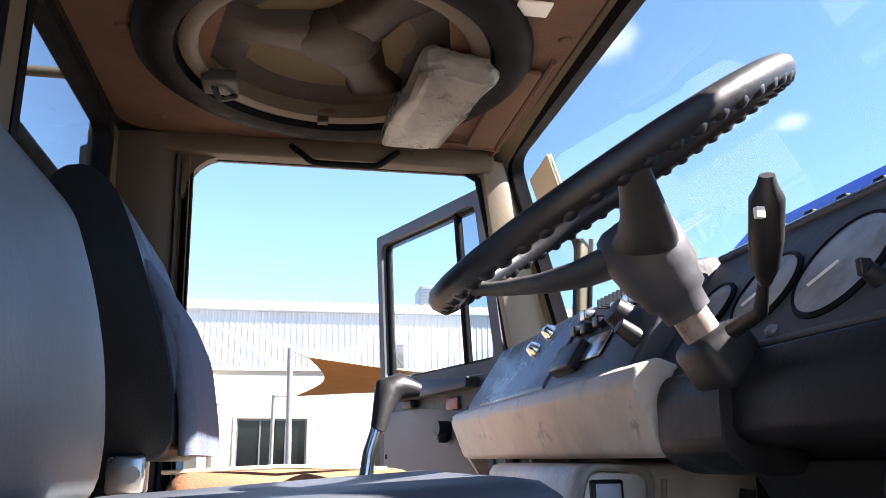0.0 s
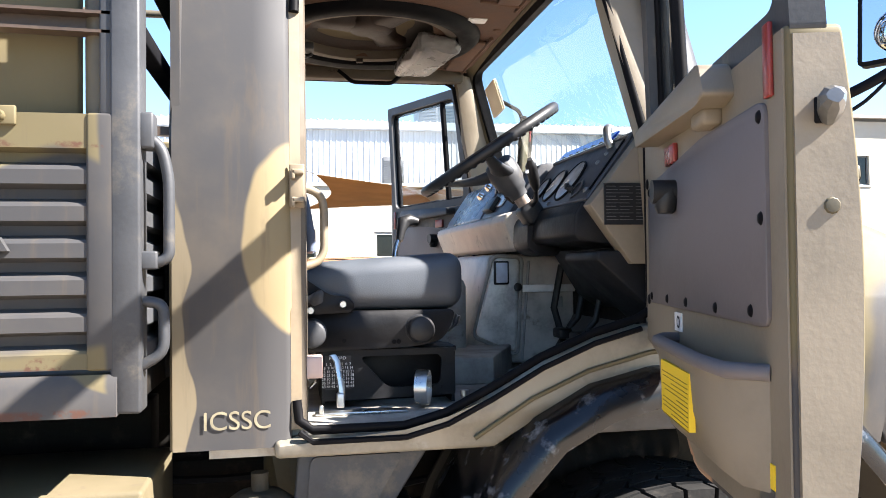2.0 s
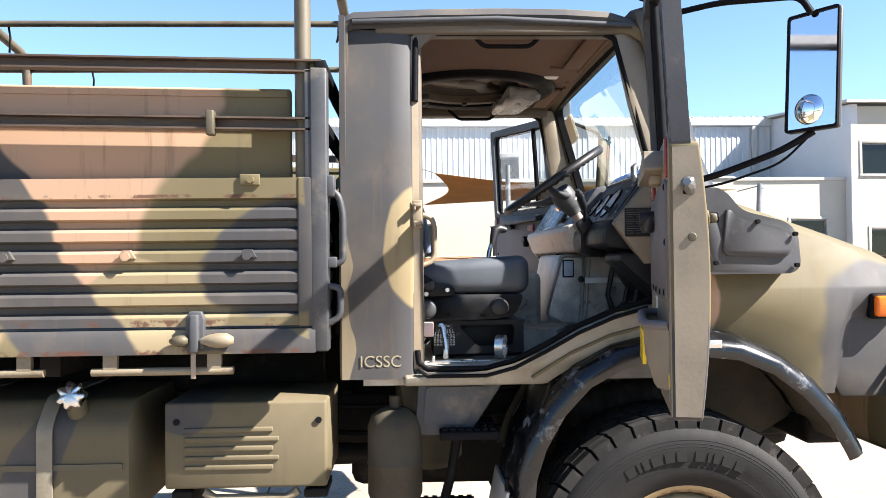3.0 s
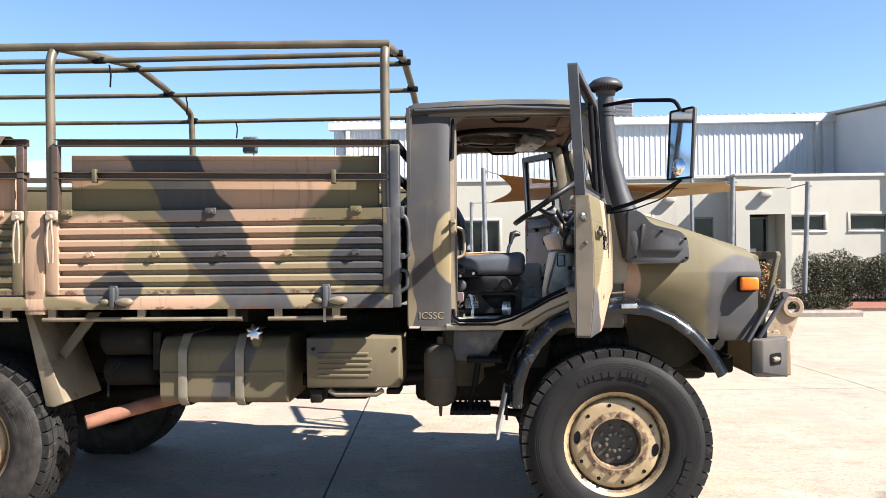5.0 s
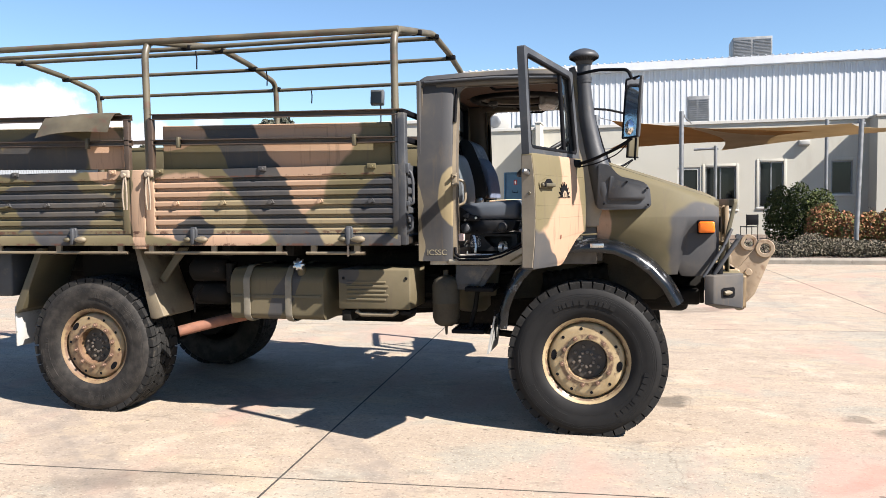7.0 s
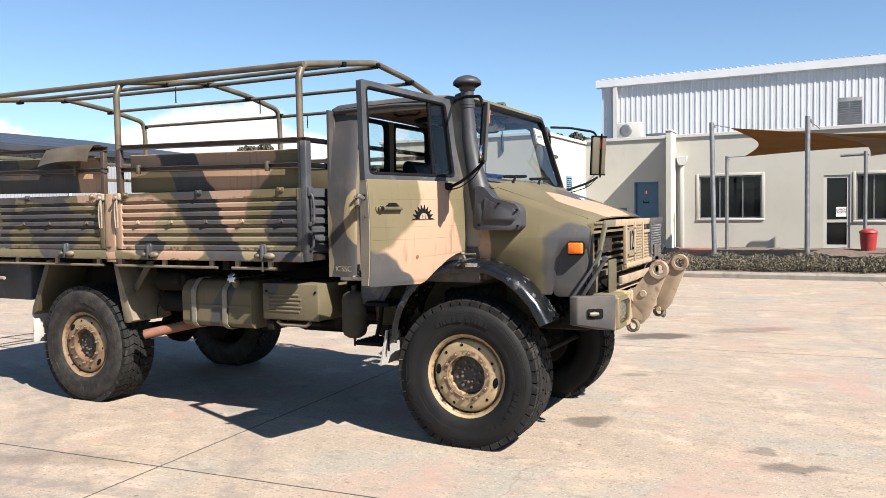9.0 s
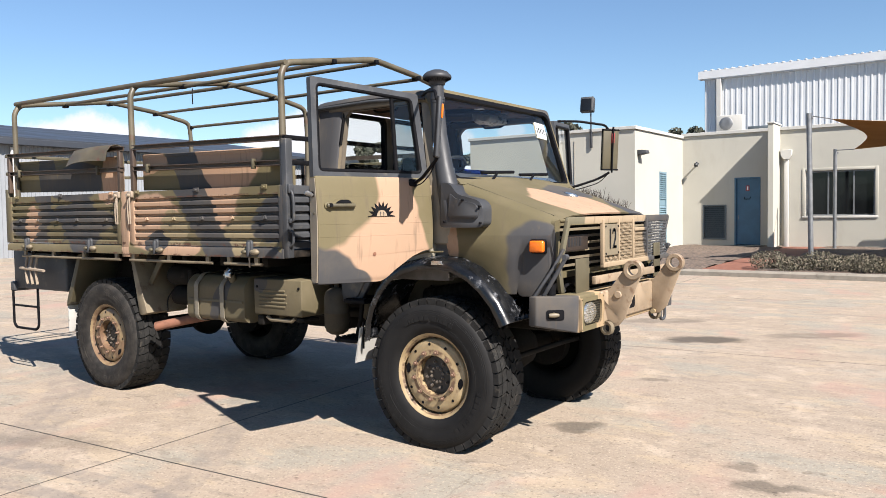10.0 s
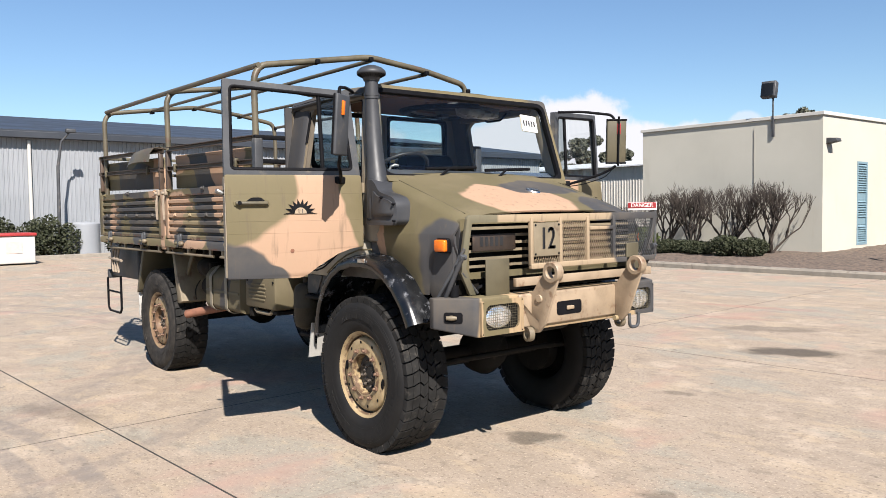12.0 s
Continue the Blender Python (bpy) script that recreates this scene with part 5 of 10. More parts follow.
def fender(side):
    grid = []
    n = len(ARCH)
    for i, (x, z) in enumerate(ARCH):
        a, b = ARCH[max(0, i - 1)], ARCH[min(n - 1, i + 1)]
        t = Vector((b[0] - a[0], b[1] - a[1])).normalized()
        nx, nz = t.y, -t.x  # inwards
        row = []
        for y, d in ((0.47, 0.02), (0.30, 0.0), (0.12, 0.0), (0.03, 0.012), (-0.01, 0.035), (-0.02, 0.06), (-0.012, 0.088)):
            row.append((x + nx * d, over(y, side), z + nz * d))
        grid.append(row)
    f = part("front_fender", sheet(bmesh.new(), grid, 0.008), FENDER_BLACK, truck, "scuffed black plastic front fender with painted sky glints")
    part("fender_plate", boxed((0.06, min(over(-0.022, side), over(-0.014, side)), 1.305), (0.15, max(over(-0.022, side), over(-0.014, side)), 1.332), 0.002), STEEL, f)
    bm = prism(bmesh.new(), [(-0.605, 0.82), (-0.595, 0.82), (-0.645, 0.555), (-0.66, 0.55)], "y", over(-0.015, side), over(0.36, side))
    part("mudflap", bm, MUDFLAP, f, "white rubber mudflap")
    bm = tubed([(-0.60, over(0.02, side), 0.86), (-0.60, over(0.02, side), 0.66)], 0.008, 6)
    part("flap_stay", bm, SEAL, f)
    # dirt-caked liner under the front half
    grid = []
    for i in range(7, n):
        x, z = ARCH[i]
        a, b = ARCH[i - 1], ARCH[min(n - 1, i + 1)]
        t = Vector((b[0] - a[0], b[1] - a[1])).normalized()
        grid.append([(x + t.y * 0.02, over(y, side), z - t.x * 0.02) for y in (0.46, 0.30, 0.15, 0.04)])
    part("fender_liner", sheet(bmesh.new(), grid, 0.004), ARCH_BROWN, f, "dirt-caked liner inside the fender")
    y0, y1 = sorted((over(0.47, side), over(0.49, side)))
    part("fender_inner", prism(bmesh.new(), [(x, z) for x, z in ARCH[1:-1]] + [(0.5, 0.9), (-0.4, 0.9)], "y", y0, y1), ARCH_BROWN, f)


for s in (-1, 1):
    fender(s)


# -- bonnet, nose and grille --
def edge_z(x):
    return lerp(1.895, 1.625, (x - 0.08) / 0.78) if x < 0.86 else 1.60


def hood():
    grid = []
    for i in range(13):
        x = 0.10 + 0.80 * i / 12
        z = edge_z(x)
        # lower edge follows the fender
        zl = 1.37
        for (xa, za), (xb, zb) in zip(ARCH, ARCH[1:]):
            if xa <= x <= xb:
                zl = lerp(za, zb, (x - xa) / (xb - xa)) - 0.01
        if x > 0.58:
            zl = max(zl, 1.115)
        inset = 0.03 * max(0, (x - 0.6) / 0.3)
        half = [(0.16 + inset, zl), (0.130 + inset, lerp(zl, 1.50, 0.55)), (0.12 + inset, 1.497), (0.126 + inset, 1.506), (0.165 + inset, z - 0.045), (0.20 + inset, z - 0.012), (0.27 + inset, z), (0.45, z + 0.022), (0.75, z + 0.034)]
        row = [(x, y, zz) for y, zz in half] + [(x, MID, z + 0.036)] + [(x, 2 * MID - y, zz) for y, zz in half[::-1]]
        grid.append(row)
    hd = part("bonnet", sheet(bmesh.new(), grid, -0.012), HOOD_PAINT, truck, "sloping camouflaged bonnet with flat sides", smooth=50)
    # seam strips
    for side in (-1, 1):
        bm = tubed([(0.262, over(0.122, side), 1.53), (0.270, over(0.119, side), 1.497), (0.280, over(0.126, side), 1.43), (0.292, over(0.140, side), 1.37), (0.300, over(0.155, side), 1.33)], 0.0045, 6)
        part("bonnet_seam", bm, GREY_PAINT, hd)
        bm = tubed([(0.14, over(0.245, side), 1.885), (0.86, over(0.27, side), 1.632)], 0.004, 6)
        part("bonnet_seam", bm, OLIVE_PAINT, hd)
    bm = bmesh.new()
    lathe(bm, [(0.0, 0.012), (0.05, 0.012), (0.06, 0.0)], (0.52, 1.22, 1.785), (0.3, 0, 1), 18)
    part("bonnet_badge", bm, STEEL, hd, "flattened oval bare patch")
    # cowl below the windscreen
    grid = []
    for y in (0.16, 0.3, 0.6, MID, 2 * MID - 0.6, 2 * MID - 0.3, 2 * MID - 0.16):
        grid.append([(0.02, y, 1.90), (0.09, y, 1.91), (0.16, y, 1.90), (0.2, y, 1.86)])
    part("cowl", sheet(bmesh.new(), grid, 0.01), HOOD_PAINT, truck)
    # nose frame round the grille
    outer = rounded([(0.19, 1.60), (2 * MID - 0.19, 1.60), (2 * MID - 0.17, 1.22), (0.17, 1.22)], 0.03)
    inner = rounded([(0.26, 1.565), (2 * MID - 0.26, 1.565), (2 * MID - 0.26, 1.26), (0.26, 1.26)], 0.02)
    nose = part("nose_panel", ring(bmesh.new(), outer, inner, "x", 0.84, 0.905), HOOD_PAINT, truck, "front panel round the grille")
    part("grille_back", boxed((0.78, 0.24, 1.15), (0.80, 2 * MID - 0.24, 1.60)), SEAL, nose)
    for k in range(6):
        z = 1.285 + k * 0.048
        bm = prism(bmesh.new(), [(0.86, z), (0.90, z + 0.004), (0.90, z + 0.022), (0.86, z + 0.014)], "y", 0.25, 2 * MID - 0.25)
        part("grille_slat", bm, KHAKI_PAINT, nose)
    part("nose_lip", boxed((0.86, 0.26, 1.588), (0.915, 2 * MID - 0.26, 1.610), 0.008), HOOD_PAINT, nose)
    part("lower_valance", prism(bmesh.new(), [(0.72, 1.23), (0.88, 1.23), (0.86, 1.12), (0.72, 1.10)], "y", 0.2, 2 * MID - 0.2, 0.006), CHASSIS_BLACK, nose)
    for side in (-1, 1):
        y0, y1 = sorted((over(0.085, side), over(0.16, side)))
        il = part("turn_lamp", boxed((0.760, y0 + 0.026, 1.388), (0.872, y1 - 0.004, 1.482), 0.012), SEAL, truck, "amber turn lamp on a black base")
        bm = boxed((0.768, min(over(0.085, side), over(0.12, side)), 1.397), (0.872, max(over(0.085, side), over(0.12, side)), 1.473), 0.012)
        part("amber_lens", bm, AMBER, il, "amber ribbed lens")
    for side in (-1, 1):
        y0, y1 = sorted((over(0.150, side), over(0.175, side)))
        part("nose_side", prism(bmesh.new(), rounded([(0.56, 1.50), (0.885, 1.50), (0.885, 1.24), (0.86, 1.10), (0.66, 1.10), (0.60, 1.24)], 0.02), "y", y0, y1, 0.004), HOOD_PAINT, nose)
        part("guard_rod", tubed([(0.985, over(0.155, side), 1.42), (0.93, over(0.12, side), 1.30), (0.80, over(0.085, side), 1.10)], 0.011, 8), GREY_PAINT, nose)
        part("guard_rod", tubed([(0.94, over(0.17, side), 1.27), (0.90, over(0.33, side), 1.13)], 0.010, 8), GREY_PAINT, nose)
    # sheet with hand-written marks and a hanging plate
    bm = boxed((0.925, 0.27, 1.395), (0.93, 0.64, 1.50), 0.002)
    sg = part("marker_board", bm, HATCH_BROWN, truck, "olive board with dark written marks behind the guard")
    for k in range(5):
        part("marker_bar", boxed((0.9295, 0.33 + 0.043 * k, 1.425), (0.9315, 0.357 + 0.043 * k, 1.483)), INK, sg)
    part("hanging_plate", boxed((0.98, 0.325, 1.115), (0.992, 0.525, 1.345), 0.004), OLIVE_PAINT, truck, "olive steel plate hanging on the guard")


hood()


def brush_guard():
    x = 1.005
    # one bent flat bar runs up both ends and along the top
    y0, y1 = 0.15, 2 * MID - 0.06
    outline = [(y0 + 0.11, 1.12), (y0, 1.28), (y0, 1.598), (y0 + 0.008, 1.614), (y0 + 0.026, 1.622), (y1 - 0.026, 1.622), (y1 - 0.008, 1.614), (y1, 1.598), (y1, 1.28), (y1 - 0.08, 1.12),
               (y1 - 0.13, 1.12), (y1 - 0.042, 1.29), (y1 - 0.042, 1.578), (y0 + 0.042, 1.578), (y0 + 0.042, 1.29), (y0 + 0.16, 1.12)]
    bm = prism(bmesh.new(), outline, "x", 0.996, 1.020, 0.003)
    for v in bm.verts:
        v.co.x += (min(v.co.z, 1.60) - 1.60) * 0.22
    gd = part("brush_guard", bm, GUARD_PAINT, truck, "steel brush guard with mesh panels before the grille")
    bars = (0.70, 0.975, 1.25, 1.53)
    for y in bars:
        part("guard_bar", boxed((x - 0.008, y - 0.013, 1.29), (x + 0.02, y + 0.013, 1.60), 0.004), GUARD_PAINT, gd)
    part("guard_bar", boxed((x - 0.008, 0.69, 1.265), (x + 0.024, 2.0, 1.30), 0.004), GUARD_PAINT, gd)
    part("guard_bar", boxed((x - 0.008, 0.55, 1.16), (x + 0.024, 1.95, 1.215), 0.004), SAND_STEEL, gd)
    part("guard_bar", boxed((x - 0.008, 1.25, 1.505), (x + 0.02, 1.53, 1.53), 0.004), GUARD_PAINT, gd)
    for a, b, c, d, mt in ((0.713, 0.962, 1.30, 1.345, GUARD_PAINT), (0.99, 1.238, 1.30, 1.575, GUARD_PAINT), (1.263, 1.518, 1.30, 1.505, GUARD_PAINT), (1.545, 1.99, 1.30, 1.575, GREY_PAINT)):
        bm = bmesh.new()
        step = 0.021
        ny, nz = int((b - a) / step), int((d - c) / step)
        # expanded metal: zigzag wires that meet at the knots
        for j in range(nz + 1):
            z = c + (d - c) * j / nz
            dz = (d - c) / nz * 0.42
            pts = [(x + 0.006, a + (b - a) * i / (2 * ny), z + (dz if i % 2 else -dz) * (1 if j % 2 else -1)) for i in range(2 * ny + 1)]
            tube(bm, pts, 0.0028, 4)
        part("guard_mesh", bm, mt, gd, "expanded steel mesh")
    part("number_board", boxed((x + 0.008, 0.717, 1.345), (x + 0.018, 0.962, 1.565), 0.003), KHAKI_PAINT, gd, "khaki plate with a stencilled number")
    lettering("number_figures", "12", 0.205, Matrix.Translation((x + 0.0195, 0.84, 1.455)) @ Euler((radians(90), 0, radians(90))).to_matrix().to_4x4() @ Matrix.Diagonal((0.72, 1, 1, 1)), INK, gd)
    lettering("number_figures", "12", 0.205, Matrix.Translation((x + 0.0195, 0.848, 1.455)) @ Euler((radians(90), 0, radians(90))).to_matrix().to_4x4() @ Matrix.Diagonal((0.72, 1, 1, 1)), INK, gd)
    for y, z in ((0.73, 1.36), (0.73, 1.55), (0.95, 1.36), (0.95, 1.55)):
        bm = bmesh.new()
        cyl(bm, (x + 0.018, y, z), (x + 0.023, y, z), 0.007, 8)
        part("board_bolt", bm, SEAL, gd)
    part("tow_plate", boxed((x + 0.012, 1.66, 1.13), (x + 0.024, 1.80, 1.40), 0.004), OLIVE_PAINT, gd)
    for side in (-1, 1):
        bm = tubed([(1.035, over(0.10, side), 1.38), (0.87, over(0.10, side), 1.12)], 0.014, 8)
        cyl(bm, (1.02, over(0.085, side), 1.37), (1.02, over(0.13, side), 1.37), 0.018, 10)
        part("guard_stay", bm, GREY_PAINT, gd)


brush_guard()


def bumper():
    plan = [(0.86, 0.005), (1.052, 0.165), (1.066, 0.19), (1.066, 2 * MID - 0.19), (1.052, 2 * MID - 0.165), (0.86, 2 * MID - 0.005), (0.80, 2 * MID - 0.02), (0.93, 2 * MID - 0.3), (0.93, 0.3), (0.80, 0.02)]
    bm = prism(bmesh.new(), plan, "z", 0.862, 1.118, 0.008)
    for v in bm.verts:
        if v.co.z < 1.0:
            v.co.z += 0.07 * max(0.0, (0.25 - min(v.co.y, 2 * MID - v.co.y)) / 0.25)
    bp = part("bumper", bm, BUMPER_PAINT, truck, "heavy sand and charcoal steel bumper")
    part("bumper_centre", boxed((1.0, 0.52, 0.905), (1.085, 1.56, 1.118), 0.012), SAND_STEEL, bp)
    for a, b in ((0.86, 1.10),):
        part("winch_slot", prism(bmesh.new(), rrect(a, b, 0.955, 1.045, 0.02), "x", 1.083, 1.088), SEAL, bp)
        part("winch_hook", boxed((1.086, 0.95, 0.985), (1.098, 1.02, 1.012), 0.006), SAND_STEEL, bp)
    for side in (-1, 1):
        # tow eye slot in the angled end
        c = Vector((0.958, over(0.087, side), 1.0))
        t = Vector((0.192, (0.16 if side < 0 else -0.16), 0)).normalized()
        n = Vector((t.y, -t.x, 0)) if side < 0 else Vector((-t.y, t.x, 0))
        bm = bmesh.new()
        loop = [bm.verts.new(c + n * 0.0045 + t * p[0] + Vector((0, 0, p[1]))) for p in rrect(-0.062, 0.055, -0.034, 0.034, 0.016)]
        bm.faces.new(loop)
        part("tow_slot", bm, SEAL, bp)
        q = c + n * 0.010
        part("tow_pin", tubed([q - t * 0.045, q - t * 0.01, q + t * 0.02], [0.012, 0.017, 0.010], 10), KHAKI_PAINT, bp)
        # lamp set into the bumper face behind square wire mesh
        y0, y1 = sorted((over(0.20, side), over(0.555, side)))
        ya, yb = y0 + 0.036, y1 - 0.036
        lp = part("headlight", ring(bmesh.new(), rrect(y0, y1, 0.885, 1.10, 0.012), rrect(ya, yb, 0.915, 1.073, 0.040), "x", 1.062, 1.086), BUMPER_PAINT, bp, "rectangular headlight behind a wire guard")
        part("lamp_well", prism(bmesh.new(), rrect(ya - 0.004, yb + 0.004, 0.911, 1.077, 0.040), "x", 1.0675, 1.0690), SEAL, lp)
        yc, bm, rows = lerp(ya, yb, 0.5) - (0.022 if side < 0 else -0.022), bmesh.new(), []
        for k in (0.02, 0.3, 0.55, 0.75, 0.9, 1.0):
            rows.append([bm.verts.new((1.0695 + 0.013 * math.sqrt(max(0.0, 1 - k * k)), yc + 0.108 * k * math.cos(q * math.pi / 16), 0.994 + 0.070 * k * math.sin(q * math.pi / 16))) for q in range(32)])
        for r0, r1 in zip(rows, rows[1:]):
            for i in range(32):
                j = (i + 1) % 32
                bm.faces.new((r0[i], r0[j], r1[j], r1[i]))
        bm.faces.new(rows[0])
        part("lamp_lens", bm, LENS, lp, "clear oval headlight lens", smooth=60)
        bm = bmesh.new()
        for i in range(1, 18):
            yy = lerp(ya, yb, i / 18)
            cyl(bm, (1.0835, yy, 0.916), (1.0835, yy, 1.072), 0.0012, 4)
        for i in range(1, 10):
            zz = lerp(0.915, 1.073, i / 10)
            cyl(bm, (1.0835, ya + 0.001, zz), (1.0835, yb - 0.001, zz), 0.0012, 4)
        part("lamp_guard", bm, OLIVE_PAINT, lp, kind="stuff")
        for yy in (y0 + 0.012, y1 - 0.012):
            for zz in (0.897, 1.088):
                bm = bmesh.new()
                cyl(bm, (1.08, yy, zz), (1.086, yy, zz), 0.005, 8)
                part("lamp_screw", bm, SEAL, bp)
        # lifting bracket: a fin, a web beside it and a round eye
        y = over(0.635, side)
        o = 1 if side < 0 else -1
        bm = prism(bmesh.new(), [(1.06, 0.885), (1.06, 1.125), (1.10, 1.13), (1.205, 1.275), (1.245, 1.21), (1.315, 1.225), (1.20, 0.93), (1.15, 0.875), (1.10, 0.865)], "y", y - 0.009, y + 0.009, 0.003)
        br = part("tow_bracket", bm, SAND_STEEL, bp, "sand-painted lifting bracket with a round eye")
        bm = bmesh.new()
        lathe(bm, [(0.040, -0.028), (0.062, -0.028), (0.067, -0.022), (0.067, 0.022), (0.062, 0.028), (0.040, 0.028), (0.036, 0.02), (0.036, -0.02), (0.040, -0.028)], (1.265, y, 1.262), (0, 1, 0), 30)
        part("bracket_eye", bm, SAND_STEEL, br)
        bm = bmesh.new()
        vs = [bm.verts.new(v) for v in ((1.068, y - o * 0.10, 1.09), (1.068, y - o * 0.10, 1.06), (1.075, y - o * 0.008, 0.89), (1.16, y - o * 0.009, 0.90), (1.15, y - o * 0.009, 0.94))]
        bm.faces.new(vs)
        bmesh.ops.solidify(bm, geom=bm.faces[:], thickness=0.008)
        part("bracket_web", bm, SAND_STEEL, br)
        bm = bmesh.new()
        lathe(bm, [(0.0, -0.014), (0.022, -0.014), (0.026, -0.009), (0.026, 0.009)], (1.155, y - o * 0.006, 1.09), (0, o, 0), 18)
        part("bracket_boss", bm, SAND_STEEL, br)
        bm = bmesh.new()
        lathe(bm, [(0.030, -0.018), (0.046, -0.018), (0.048, 0.0), (0.046, 0.018), (0.030, 0.018), (0.030, -0.018)], (1.09, y - o * 0.04, 0.862), (0.25, 1, 0), 24)
        part("lower_eye", bm, KHAKI_PAINT, bp)
        bm = tubed([(1.10, y - o * 0.01, 0.885), (1.10, y + o * 0.035, 0.885)], 0.018, 12)
        part("bracket_pin", bm, RIM_PAINT, bp)
    bm = tubed([(1.10, 1.70, 0.90), (1.10, 1.70, 0.80), (1.10, 1.60, 0.80), (1.10, 1.60, 0.90)], 0.012, 8, 0.04)
    part("shackle", bm, GREY_PAINT, bp)
    for y in (0.3, 1.8):
        part("hose_loop", tubed([(0.87, y, 1.12), (0.92, y + 0.05, 1.18), (0.93, y + 0.12, 1.15)], 0.012, 6, 0.03), SEAL, bp)
    bm = bmesh.new()
    cyl(bm, (0.90, 0.14, 1.12), (0.90, 0.14, 1.19), 0.03, 12)
    cyl(bm, (0.88, 0.165, 1.125), (0.88, 0.155, 1.16), 0.022, 12)
    part("horn", bm, SEAL, bp)


bumper()


def snorkel():
    bm = tubed([(0.012, 0.155, 2.60), (0.012, 0.155, 2.42), (0.03, 0.15, 2.2), (0.075, 0.135, 1.98), (0.12, 0.12, 1.82), (0.16, 0.115, 1.68), (0.17, 0.115, 1.60)], [0.046, 0.047, 0.055, 0.064, 0.078, 0.088, 0.082], 20)
    sn = part("snorkel", bm, SNORKEL_PAINT, truck, "charcoal raised air intake with a mushroom cap")
    bm = prism(bmesh.new(), rounded([(0.10, 1.575), (0.13, 1.56), (0.43, 1.56), (0.462, 1.585), (0.452, 1.705), (0.41, 1.745), (0.25, 1.785), (0.19, 1.86), (0.11, 1.88)], 0.035), "y", 0.035, 0.20, 0.018)
    part("intake_box", bm, SNORKEL_PAINT, sn)
    bm = prism(bmesh.new(), rounded([(0.175, 1.625), (0.42, 1.618), (0.425, 1.69), (0.39, 1.722), (0.235, 1.758), (0.19, 1.80)], 0.03), "y", 0.024, 0.05, 0.006)
    part("intake_cover", bm, SNORKEL_PAINT, sn)
    bm = bmesh.new()
    lathe(bm, [(0.0, 2.668), (0.035, 2.665), (0.075, 2.650), (0.098, 2.628), (0.103, 2.612), (0.098, 2.603), (0.076, 2.594), (0.060, 2.580), (0.055, 2.56), (0.0, 2.56)], (0.012, 0.155, 0), (0, 0, 1), 26)
    cap = part("intake_cap", bm, SNORKEL_PAINT, sn)
    bm = bmesh.new()
    for i in range(28):
        a = 2 * math.pi * i / 28
        c, e = math.cos(a), math.sin(a)
        tube(bm, [(0.012 + 0.100 * c, 0.155 + 0.100 * e, 2.603), (0.012 + 0.062 * c, 0.155 + 0.062 * e, 2.582)], 0.003, 4)
    part("cap_slots", bm, SEAL, cap, kind="stuff")
    for z, r in ((2.465, 0.053), (2.445, 0.051)):
        bm = bmesh.new()
        lathe(bm, [(r - 0.006, z - 0.009), (r, z - 0.009), (r, z + 0.009), (r - 0.006, z + 0.009)], (0.013, 0.155, 0), (0, 0, 1), 24)
        part("hose_clamp", bm, SNORKEL_PAINT, sn)
    for x, z in ((0.30, 1.745), (0.435, 1.70), (0.44, 1.59), (0.15, 1.60)):
        bm = bmesh.new()
        cyl(bm, (x, 0.03, z), (x, 0.012, z), 0.008, 8)
        part("cover_bolt", bm, SEAL, sn)


snorkel()


